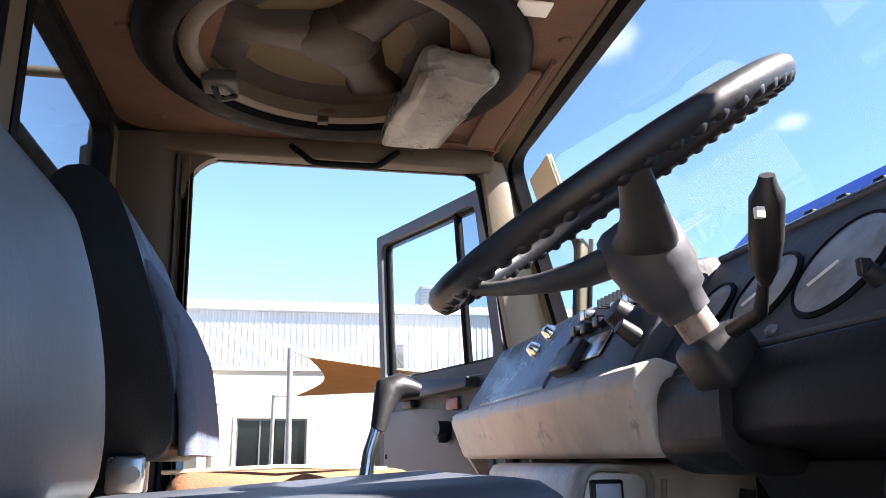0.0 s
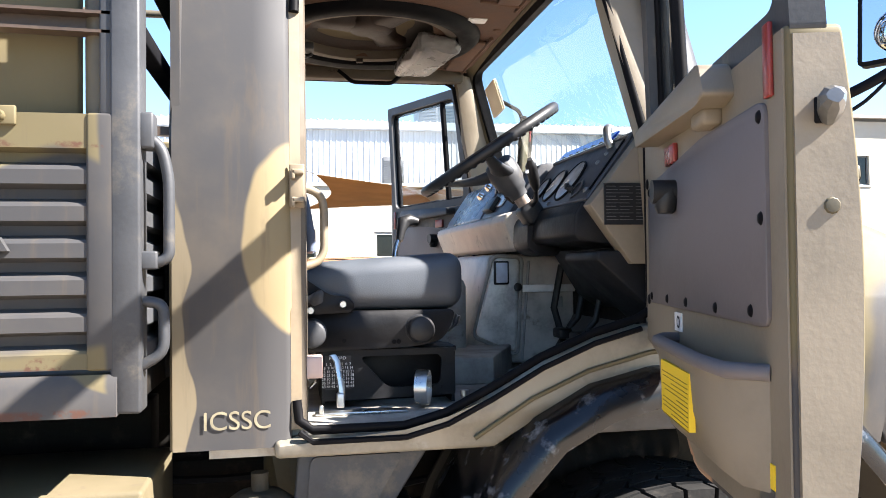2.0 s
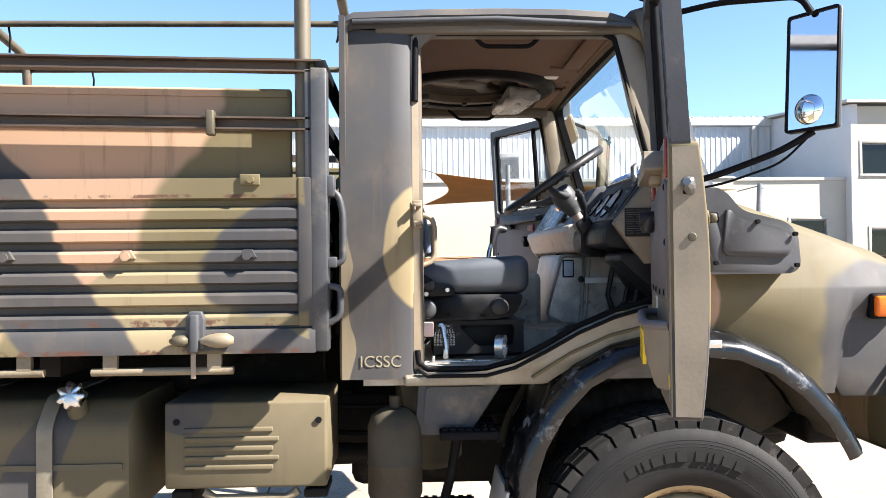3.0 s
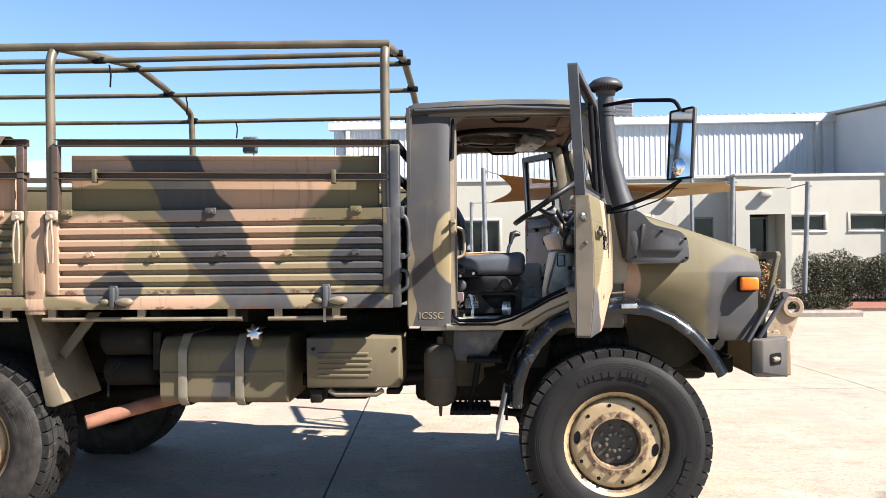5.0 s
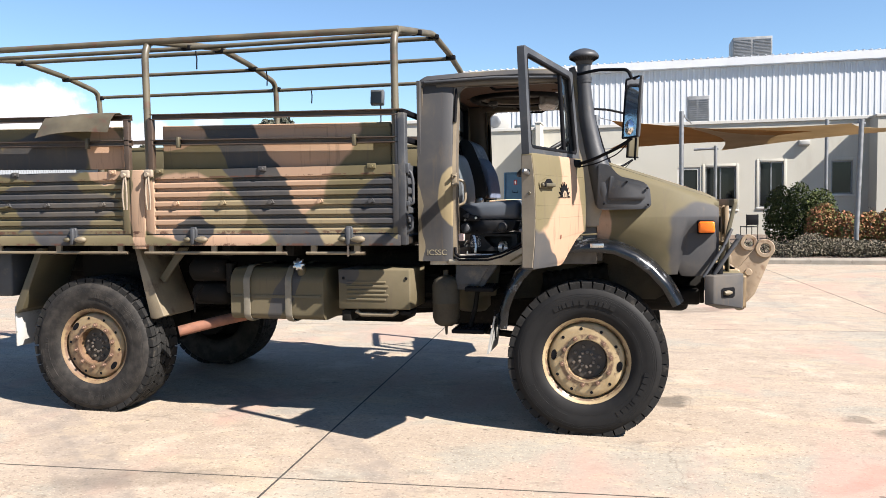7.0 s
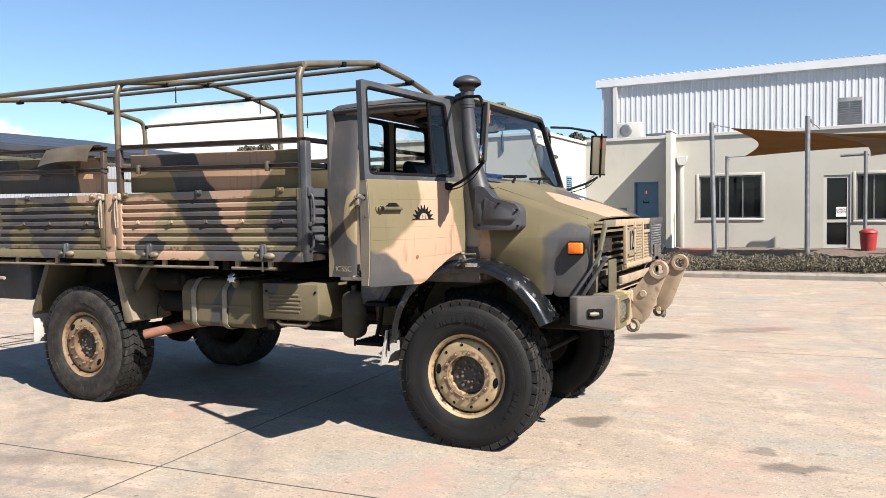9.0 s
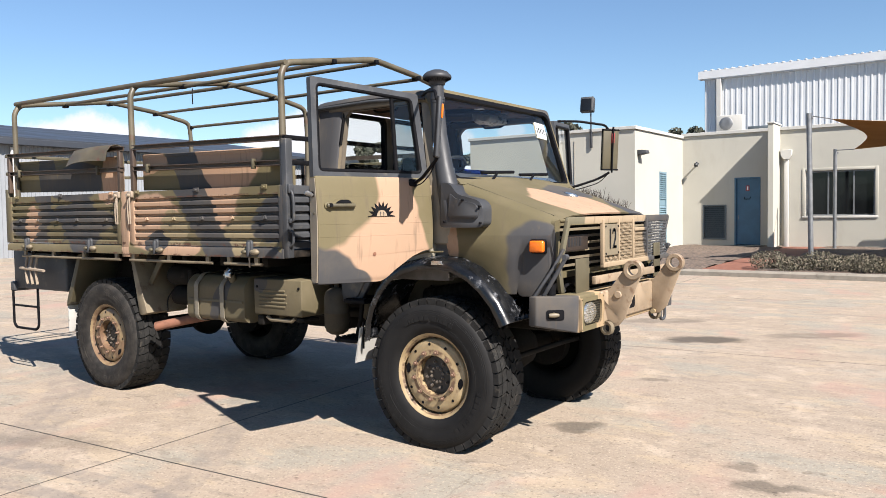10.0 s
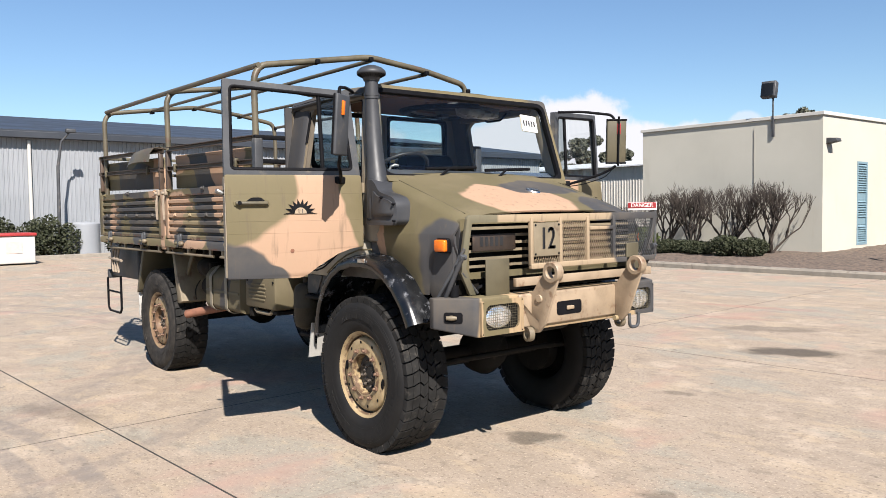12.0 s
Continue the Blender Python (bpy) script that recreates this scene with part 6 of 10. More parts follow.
def mirrors():
    for side in (-1, 1):
        c = Vector((0.335, over(-0.31, side), 2.20 if side < 0 else 2.215))
        tall, wide = (0.190, 0.086) if side < 0 else (0.188, 0.084)
        w = Vector((-0.53, 0.85 * (1 if side < 0 else -1), 0)).normalized()
        nrm = Vector((-0.85, -0.53 * (1 if side < 0 else -1), 0.075)).normalized()
        up = w.cross(nrm) * (1 if side < 0 else -1)
        m = Matrix(((w.x, nrm.x, up.x, c.x), (w.y, nrm.y, up.y, c.y), (w.z, nrm.z, up.z, c.z), (0, 0, 0, 1)))
        body = part("mirror_housing", boxed((-wide, -0.024, -tall), (wide, 0.0, tall), 0.010), GREY_PAINT if side < 0 else OLIVE_PAINT, truck, "tall side mirror on tubular arms", place=m)
        part("mirror_glass", boxed((0.005 - wide, -0.002, 0.008 - tall), (wide - 0.005, 0.003, tall - 0.008)), MIRROR, body)
        bm = ring(bmesh.new(), rrect(-wide, wide, -tall, tall, 0.012), rrect(0.006 - wide, wide - 0.006, 0.010 - tall, tall - 0.010, 0.006), "y", -0.004, 0.008)
        part("mirror_rim", bm, SEAL, body)
        bm = bmesh.new()
        lathe(bm, [(0.0, 0.018), (0.025, 0.015), (0.042, 0.008), (0.048, 0.0)], (0.008, 0.004, -0.122), (0, 1, 0), 24)
        part("blind_spot_mirror", bm, MIRROR, body, "small round convex mirror")
        part("reflector", boxed((-0.03, -0.036, 0.06), (0.0, -0.023, 0.15), 0.004), AMBER if side < 0 else RED_PAINT, body)
        if side > 0:
            # black end caps and the upright rail that carries the housing
            for z in (-tall, tall - 0.016):
                part("end_cap", boxed((-wide - 0.003, -0.028, z), (wide + 0.003, 0.006, z + 0.016), 0.005), SEAL, body)
            part("mirror_rail", tubed([(-0.012, -0.034, -tall - 0.02), (-0.012, -0.034, tall + 0.02)], 0.009, 8), SEAL, body)
        inv = m.inverted()
        top = [Vector((-0.02, over(0.02, side), 2.475)), Vector((0.12, over(-0.12, side), 2.475)), Vector((0.31, over(-0.29, side), 2.44)), Vector((0.335, over(-0.31, side), 2.38))]
        bot = [Vector((-0.01, over(-0.10, side), 1.865)), Vector((0.10, over(-0.16, side), 1.895)), Vector((0.25, over(-0.27, side), 1.955)), Vector((0.335, over(-0.31, side), 2.01))]
        for pts in (top, bot):
            part("mirror_arm", tubed([inv @ p for p in pts], 0.011, 8, 0.05), SEAL, body)
        cable = [(p - Vector((0, 0, h))) for p, h in zip(bot, (0.02, 0.035, 0.04, 0.0))]
        part("mirror_cable", tubed([inv @ p for p in cable], 0.004, 6, 0.05), SEAL, body)
        bm = bmesh.new()
        p = inv @ Vector((-0.03, over(-0.09, side), 1.865))
        box(bm, p - Vector((0.03, 0.03, 0.02)), p + Vector((0.03, 0.03, 0.03)), 0.01)
        part("arm_bracket", bm, SEAL, body)


mirrors()
# -- cab --
def side_at(z):
    """y of the cab's right flank at height z: it leans inwards above the belt."""
    return 0.09 if z < 1.9 else lerp(0.09, 0.19, (z - 1.9) / 0.6)


def cab_shell():
    # roof: a shallow crowned shell with rolled edges
    grid = []
    xs = [(-1.185, -0.05), (-1.17, -0.018), (-1.13, 0.0), (-0.85, 0.012), (-0.6, 0.016), (-0.35, 0.014), (-0.18, 0.004), (-0.10, -0.02), (-0.055, -0.05)]
    for x, dz in xs:
        half = [(0.175, 2.47), (0.155, 2.505), (0.17, 2.53), (0.22, 2.548), (0.35, 2.556), (0.65, 2.566)]
        row = [(x, y, z + dz) for y, z in half] + [(x, MID, 2.568 + dz)] + [(x, 2 * MID - y, z + dz) for y, z in half[::-1]]
        grid.append(row)
    roof = part("cab_roof", sheet(bmesh.new(), grid, 0.012), CAB_PAINT, truck, "olive cab roof with rolled edges", smooth=60)
    for side in (-1, 1):
        bm = tubed([(-1.13, over(0.155, side), 2.492), (-0.6, over(0.15, side), 2.503), (-0.10, over(0.155, side), 2.48)], 0.011, 8)
        part("rain_gutter", bm, GREY_PAINT, roof)
    bm = bmesh.new()
    lathe(bm, [(0.0, 2.625), (0.25, 2.62), (0.36, 2.60), (0.39, 2.57)], (-0.60, 1.36, 0), (0, 0, 1), 32)
    part("roof_hatch", bm, OLIVE_PAINT, roof, "low round roof hatch cover")
    # headliner
    bm = bmesh.new()
    outer = rrect(-1.14, -0.10, 0.26, 2 * MID - 0.26, 0.10, 8)
    n = len(outer)
    inner = []
    for p in outer:
        a = math.atan2(p[1] - 1.36, p[0] + 0.60)
        inner.append((-0.60 + 0.39 * math.cos(a), 1.36 + 0.39 * math.sin(a)))
    ring(bm, outer, inner, "z", 2.508, 2.522)
    liner = part("headliner", bm, HEADLINER, truck, "textured brown headliner with a round hatch")
    for x, y in ((-0.95, 0.34), (-0.65, 0.33), (-0.35, 0.34), (-0.14, 0.5), (-0.13, 1.2), (-0.15, 1.75), (-1.03, 1.75), (-1.04, 1.3), (-1.04, 0.8)):
        bm = bmesh.new()
        lathe(bm, [(0.0, -0.006), (0.012, -0.005), (0.015, 0.0)], (x, y, 2.508), (0, 0, 1), 12)
        part("liner_button", bm, HEADLINER, liner)
    bm = bmesh.new()
    lathe(bm, [(0.43, 2.512), (0.428, 2.494), (0.405, 2.478), (0.372, 2.474), (0.345, 2.482), (0.335, 2.53)], (-0.60, 1.36, 0), (0, 0, 1), 56)
    part("hatch_rim", bm, SEAL, liner, "thick black rubber hatch rim")
    bm = bmesh.new()
    lathe(bm, [(0.338, 2.52), (0.335, 2.497), (0.312, 2.490), (0.296, 2.497), (0.293, 2.535)], (-0.60, 1.36, 0), (0, 0, 1), 56)
    part("hatch_ring", bm, CAB_INNER, liner, "khaki steel hatch ring")
    bm = bmesh.new()
    lathe(bm, [(0.30, 2.53), (0.27, 2.545), (0.25, 2.565), (0.12, 2.572), (0.0, 2.574)], (-0.60, 1.36, 0), (0, 0, 1), 48)
    lathe(bm, [(0.0, 2.528), (0.08, 2.528), (0.095, 2.545), (0.10, 2.575)], (-0.60, 1.36, 0), (0, 0, 1), 32)
    part("hatch_lid", bm, HATCH_BROWN, liner, "dark brown underside of the hatch lid")
    for a in (65, 185, 305):
        bm = bmesh.new()
        rows = []
        for u, w, h in ((0.0, 0.085, 0.030), (0.08, 0.075, 0.030), (0.17, 0.055, 0.026), (0.26, 0.085, 0.020), (0.30, 0.115, 0.008)):
            rows.append([(u, -w, 0.012), (u, -w * 0.75, -h * 0.7), (u, -w * 0.45, -h), (u, w * 0.45, -h), (u, w * 0.75, -h * 0.7), (u, w, 0.012)])
        sheet(bm, rows)
        part("lid_brace", bm, HATCH_BROWN, liner, place=pose(-0.60, 1.36, 2.560, 0, 0, a), smooth=60)
    bm = tubed([(-0.88, 1.48, 2.49), (-0.86, 1.50, 2.45), (-0.83, 1.52, 2.47), (-0.83, 1.54, 2.50)], 0.008, 6)
    box(bm, (-0.90, 1.45, 2.475), (-0.82, 1.53, 2.505), 0.006)
    part("hatch_catch", bm, GREY_PAINT, liner)
    bm = tubed([(-0.34, 1.52, 2.49), (-0.30, 1.56, 2.46), (-0.27, 1.52, 2.48)], 0.007, 6)
    part("hatch_catch", bm, GREY_PAINT, liner)
    for x, y in ((-0.62, 1.665), (-0.35, 1.50)):
        part("ring_clip", boxed((x - 0.014, y - 0.012, 2.482), (x + 0.014, y + 0.012, 2.500), 0.003), HATCH_BROWN, liner)
    # rear wall with a wide window
    zt, zb = 2.47, 2.04
    bm = bmesh.new()
    panes = ((0.35, 0.985), (1.115, 1.75))
    X0, X1 = -1.175, -1.155
    for a, b, c, d in ((0.10, 0.35, 1.20, 2.50), (0.985, 1.115, zb, zt), (1.75, 2.0, 1.20, 2.50), (0.35, 1.75, 1.20, zb), (0.35, 1.75, zt, 2.50)):
        box(bm, (X0, a, c), (X1, b, d))
    rear = part("cab_rear_wall", bm, CAB_PAINT, truck, "cab rear wall with two windows", smooth=0)
    for a, b in panes:
        part("rear_glass", boxed((X0 + 0.008, a, zb), (X0 + 0.012, b, zt)), GLASS, rear).visible_shadow = False
        o = rounded([(a - 0.025, zt + 0.025), (b + 0.025, zt + 0.025), (b + 0.025, zb - 0.025), (a - 0.025, zb - 0.025)], 0.06, 6)
        i = rounded([(a + 0.006, zt - 0.006), (b - 0.006, zt - 0.006), (b - 0.006, zb + 0.006), (a + 0.006, zb + 0.006)], 0.05, 6)
        part("window_seal", ring(bmesh.new(), o, i, "x", X0 - 0.012, X1 + 0.012), SEAL, rear)
    bm = bmesh.new()
    for a, b, c, d in ((0.16, 0.33, 1.25, 2.495), (1.005, 1.095, zb - 0.02, zt + 0.02), (1.77, 1.94, 1.25, 2.495), (0.33, 1.77, 1.25, zb - 0.02), (0.33, 1.77, zt + 0.02, 2.495)):
        box(bm, (X1 + 0.001, a, c), (X1 + 0.008, b, d))
    part("rear_lining", bm, CAB_INNER, rear, smooth=0)
    for side in (-1, 1):
        # rear corner panels
        grid = []
        for z in (1.20, 1.215, 1.5, 1.515, 1.9, 2.2, 2.47):
            y = side_at(z) - (0.004 if 1.5 < z < 1.52 else 0)
            grid.append([(-1.15, over(y + 0.05, side), z), (-1.18, over(y + 0.02, side), z), (-1.172, over(y, side), z), (-1.0, over(y - 0.004, side), z), (-0.93, over(y, side), z), (-0.915, over(y + 0.015, side), z), (-0.915, over(y + 0.07, side), z)])
        pil = part("rear_pillar", sheet(bmesh.new(), grid, 0.006), CAB_PAINT, truck, "charcoal rear corner panel of the cab")
        bm = bmesh.new()
        sheet(bm, [[(-1.15, over(side_at(z) + 0.06, side), z), (-0.99, over(side_at(z) + 0.08, side), z), (-0.935, over(side_at(z) + 0.06, side), z), (-0.92, over(side_at(z) + 0.03, side), z)] for z in (1.25, 1.6, 1.9, 2.2, 2.5)], 0.006)
        part("pillar_lining", bm, PILLAR_BROWN, pil)
        # cream door jamb strip with the ribbed seal, striker
        for (x0, x1, d, mt, nm) in ((-0.917, -0.893, 0.012, CREAM_TRIM, "jamb_strip"), (-0.893, -0.883, 0.016, SEAL_GREY, "ribbed_seal")):
            bm = bmesh.new()
            zs = [1.235, 1.5, 1.9, 2.2, 2.45] if nm == "jamb_strip" else [1.24 + 0.0045 * k for k in range(270)]
            grid = []
            for k, z in enumerate(zs):
                y = side_at(z) + d + (0.0007 * (k % 2) if nm == "ribbed_seal" else 0)
                grid.append([(x0, over(y, side), z), (x1, over(y + 0.004, side), z), (x1 + 0.004, over(y + 0.035, side), z)])
            part(nm, sheet(bm, grid, 0.003), mt, pil)
        if side > 0:
            pil.matrix_basis = Matrix.Translation((-0.075, 0, 0))
        ya, yb = sorted((over(0.086, side), over(0.095, side)))
        part("door_striker", boxed((-0.918, ya, 1.735), (-0.884, yb, 1.835), 0.003), CREAM_TRIM, pil)
        ya, yb = sorted((over(0.062, side), over(0.088, side)))
        for z in (1.752, 1.815):
            bm = boxed((-0.914, ya, z - 0.006), (-0.886, yb, z + 0.006), 0.003)
            box(bm, (-0.914, ya, z - 0.016), (-0.906, yb, z + 0.006), 0.002)
            part("striker_prong", bm, CREAM_TRIM, pil)
        bm = tubed([(-0.905, over(0.145, side), 1.785), (-0.875, over(0.15, side), 1.786), (-0.845, over(0.16, side), 1.77), (-0.838, over(0.165, side), 1.74), (-0.838, over(0.165, side), 1.64), (-0.85, over(0.16, side), 1.615), (-0.88, over(0.15, side), 1.603), (-0.905, over(0.145, side), 1.60)], 0.0098, 12, 0.02)
        if side < 0:
            part("grab_handle", bm, CREAM_TRIM, pil, "cream tubular grab handle")
        bm = boxed((-0.90, min(over(0.12, side), over(0.17, side)), 1.345), (-0.845, max(over(0.12, side), over(0.17, side)), 1.395), 0.004)
        part("pillar_tag", bm, PINK_TAG, pil)
        # sill and wheel-arch side
        low = [(-0.955, 1.215), (-0.66, 1.215), (-0.56, 1.24), (-0.45, 1.295), (-0.33, 1.36), (-0.20, 1.415), (-0.08, 1.448), (-0.02, 1.455), (0.0, 1.44), (0.0, 1.35), (-0.05, 1.345), (-0.2, 1.31), (-0.33, 1.25), (-0.45, 1.175), (-0.955, 1.175)]
        y0, y1 = sorted((over(0.075, side), over(0.14, side)))
        sl = part("cab_sill", prism(bmesh.new(), low, "y", y0, y1, 0.012), SILL_PAINT, truck, "worn grey-khaki cab sill rising over the wheel")
        path = [(-0.905, over(0.105, side), 1.30), (-0.90, over(0.10, side), 1.255), (-0.87, over(0.10, side), 1.232), (-0.66, over(0.10, side), 1.232), (-0.56, over(0.10, side), 1.258), (-0.45, over(0.10, side), 1.312), (-0.33, over(0.10, side), 1.378), (-0.20, over(0.10, side), 1.432), (-0.08, over(0.10, side), 1.465), (-0.035, over(0.105, side), 1.49)]
        bm = tubed(path, 0.011, 8)
        tube(bm, [(a, over(0.075, side), c - 0.022) for a, b, c in path[1:-1]], 0.007, 6)
        part("sill_seal", bm, SEAL, sl)
        part("arch_line", tubed([(-0.5, over(0.072, side), 1.20), (-0.36, over(0.072, side), 1.285), (-0.22, over(0.072, side), 1.345), (-0.06, over(0.072, side), 1.385), (0.10, over(0.072, side), 1.392)], 0.006, 6), CAB_PAINT, sl)
        # front pillar beside the windscreen
        grid = []
        q, trim = (1.0, 0.0) if side < 0 else (0.45, 0.035)
        for z, x0, x1 in ((1.45, -0.03, 0.13), (1.6, -0.03, 0.15), (1.9, -0.048, 0.12), (2.2, -0.112, 0.035), (2.49, -0.16, -0.05)):
            y, x1 = side_at(z), x1 - trim
            grid.append([(x0 + 0.01, over(y + 0.085 * q, side), z), (x0, over(y + 0.05 * q, side), z), (x0, over(y + 0.006, side), z), (x0 + 0.02, over(y, side), z), (x1 - 0.03, over(y + 0.01, side), z), (x1 - 0.005, over(y + 0.035 * q, side), z), (x1, over(y + 0.07 * q, side), z), (x1 - 0.03, over(y + 0.10 * q, side), z), (x0 + 0.01, over(y + 0.085 * q, side), z)])
        fp = part("front_pillar", sheet(bmesh.new(), grid), DOOR_KHAKI, truck, "khaki windscreen pillar")
        grid = []
        bm = tubed([(-0.042, over(0.10, side), 1.47), (-0.045, over(0.10, side), 1.9), (-0.10, over(0.155, side), 2.2), (-0.155, over(0.195, side), 2.44), (-0.20, over(0.20, side), 2.465), (-0.88, over(0.20, side), 2.465), (-0.90, over(0.195, side), 2.44), (-0.905, over(0.15, side), 2.2)] if side < 0 else [(-0.042, over(0.10, side), 1.47), (-0.045, over(0.10, side), 1.9), (-0.10, over(0.155, side), 2.2), (-0.155, over(0.195, side), 2.44), (-0.20, over(0.20, side), 2.465), (-0.90, over(0.20, side), 2.465), (-0.965, over(0.20, side), 2.44), (-0.975, over(0.19, side), 2.40), (-0.975, over(0.155, side), 2.2), (-0.975, over(0.11, side), 1.9), (-0.975, over(0.10, side), 1.4)], 0.012, 8)
        part("door_seal", bm, SEAL, fp)
        # rounded upper rear corner of the opening
        cx, cz, rr = (-0.975 if side > 0 else -0.90), 2.46, 0.11
        arc = [(cx + rr - rr * math.cos(radians(a)), cz - rr + rr * math.sin(radians(a))) for a in range(0, 91, 15)]
        ya, yb = sorted((over(0.185, side), over(0.225, side)))
        part("corner_gusset", prism(bmesh.new(), [(cx - 0.01, cz - rr - 0.01), *arc, (cx + rr, cz + 0.02), (cx - 0.01, cz + 0.02)], "y", ya, yb), CAB_INNER, truck)
        # header above the door
        y0, y1 = sorted((over(0.175, side), over(0.26, side)))
        part("door_header", boxed((-1.05, y0, 2.455), (-0.12, y1, 2.515), 0.01), CAB_INNER, truck)
        bm = tubed([(-0.70, over(0.255, side), 2.49), (-0.67, over(0.265, side), 2.465), (-0.64, over(0.275, side), 2.435), (-0.46, over(0.275, side), 2.435), (-0.43, over(0.265, side), 2.465), (-0.40, over(0.255, side), 2.49)], 0.009, 8, 0.025)
        for x in (-0.72, -0.38):
            box(bm, (x - 0.03, min(over(0.245, side), over(0.26, side)), 2.475), (x + 0.03, max(over(0.245, side), over(0.26, side)), 2.50), 0.004)
        part("roof_handle", bm, SEAL, truck, "dark roof grab handle")
    # windscreen
    def ws(y, u):
        """A point of the windscreen plane: u 0 at the foot, 1 at the top."""
        return (lerp(0.125, -0.055, u), y, lerp(1.895, 2.515, u))
    lo, hi = 0.145, 0.185
    outer = rounded([(lo, -0.03), (2 * MID - lo, -0.03), (2 * MID - hi, 1.02), (hi, 1.02)], 0.10, 6)
    inner = rounded([(lo + 0.035, 0.02), (2 * MID - lo - 0.035, 0.02), (2 * MID - hi - 0.032, 0.97), (hi + 0.032, 0.97)], 0.085, 6)
    nrm = Vector((0.62, 0, 0.18)).normalized()

    def frame_ring(o, i, d0, d1):
        bm = bmesh.new()
        rows = [[bm.verts.new(Vector(ws(*p)) + nrm * d) for p in loop] for loop, d in ((o, d0), (i, d0), (i, d1), (o, d1))]
        m = len(o)
        for k in range(4):
            for j in range(m):
                bm.faces.new((rows[k][j], rows[k][(j + 1) % m], rows[(k + 1) % 4][(j + 1) % m], rows[(k + 1) % 4][j]))
        return bm
    big = rounded([(0.10, -0.08), (2 * MID - 0.10, -0.08), (2 * MID - 0.155, 1.065), (0.155, 1.065)], 0.05, 6)
    fr = part("windscreen_frame", frame_ring(big, outer, -0.03, 0.012), CAB_PAINT, truck, "olive windscreen surround")
    part("windscreen_seal", frame_ring(outer, inner, -0.018, 0.02), SEAL, fr)
    bm = bmesh.new()
    gl = [bm.verts.new(Vector(ws(*p))) for p in rounded([(lo + 0.02, 0.0), (2 * MID - lo - 0.02, 0.0), (2 * MID - hi - 0.02, 0.99), (hi + 0.02, 0.99)], 0.085, 6)]
    bm.faces.new(gl)
    g = part("windscreen_glass", bm, SCREEN_GLASS, fr, "clear raked windscreen")
    g.visible_shadow = False
    # paper in the corner, read from outside, with a card behind
    pc = Vector(ws(1.715, 0.74))
    R = Matrix((Vector((0, 1, 0)), Vector((lerp(0.125, -0.055, 1) - 0.125, 0, 0.62)).normalized(), nrm)).transposed().to_4x4()
    pp = part("windscreen_paper", boxed((-0.085, -0.07, 0.006), (0.085, 0.07, 0.008)), PAPER, truck, "white sheet with dark written marks behind the glass", place=Matrix.Translation(pc) @ R @ pose(0, 0, 0, 0, 0, -4))
    for k in range(5):
        part("paper_bar", boxed((-0.070 + 0.029 * k, -0.026, 0.0078), (-0.052 + 0.029 * k, 0.026, 0.0090)), INK, pp)
    part("paper_back", boxed((-0.085, -0.07, -0.004), (0.085, 0.07, -0.002)), CARD, pp)
    # wipers
    for y, a in ((0.55, 1), (1.12, 1)):
        bm = bmesh.new()
        p0, p1 = Vector(ws(y, -0.09)) + nrm * 0.035, Vector(ws(y + 0.20, 0.10)) + nrm * 0.040
        tube(bm, [p0, p0.lerp(p1, 0.35), p1], [0.017, 0.011, 0.009], 6)
        tube(bm, [Vector(ws(y - 0.02, 0.085)) + nrm * 0.026, Vector(ws(y + 0.46, 0.115)) + nrm * 0.026], 0.012, 6)
        cyl(bm, p0 - nrm * 0.03, p0 + nrm * 0.01, 0.018, 10)
        part("wiper", bm, SEAL, fr, "black wiper arm and blade")
    # floor, firewall, tunnel
    bm = boxed((-1.10, 0.14, 1.17), (-0.40, 2 * MID - 0.14, 1.235))
    part("cab_floor", bm, FLOOR_MAT, truck, "dusty cab floor")
    part("cab_floor", boxed((-0.40, 0.14, 1.205), (0.10, 2 * MID - 0.14, 1.232)), FLOOR_MAT, truck, "dusty front floor")
    part("toe_board", prism(bmesh.new(), [(0.0, 1.20), (-0.02, 1.234), (0.10, 1.42), (0.13, 1.40), (0.13, 1.20)], "y", 0.20, 1.04), TOE_RUBBER, truck, "dusty rubber toe board")
    for ya, yb in ((0.138, 0.21), (2 * MID - 0.21, 2 * MID - 0.138)):
        part("arch_hump", prism(bmesh.new(), [(-0.58, 1.18), (-0.57, 1.232), (-0.45, 1.287), (-0.33, 1.352), (-0.20, 1.407), (-0.08, 1.44), (0.10, 1.45), (0.10, 1.18)], "y", ya, yb, 0.01), TOE_RUBBER, truck, "dusty inner side of the wheel arch")
    part("floor_step", prism(bmesh.new(), [(-0.49, 0.66), (-0.30, 0.66), (-0.135, 1.035), (-0.49, 1.035)], "z", 1.233, 1.318, 0.006), FLOOR_MAT, truck, "dusty raised floor beside the tunnel")
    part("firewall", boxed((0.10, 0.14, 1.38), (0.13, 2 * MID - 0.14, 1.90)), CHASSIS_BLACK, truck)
    for side in (-1, 1):
        y0, y1 = sorted((over(0.12, side), over(0.16, side)))
        part("kick_panel", prism(bmesh.new(), [(-0.02, 1.44), (0.11, 1.44), (0.11, 1.92), (0.0, 1.92)], "y", y0, y1), DOOR_KHAKI, truck)


cab_shell()


# -- doors --
def bulge(z):
    """How far the outer skin swells below the belt."""
    return 0.032 * max(0.0, 1 - ((z - 1.56) / 0.40) ** 2)


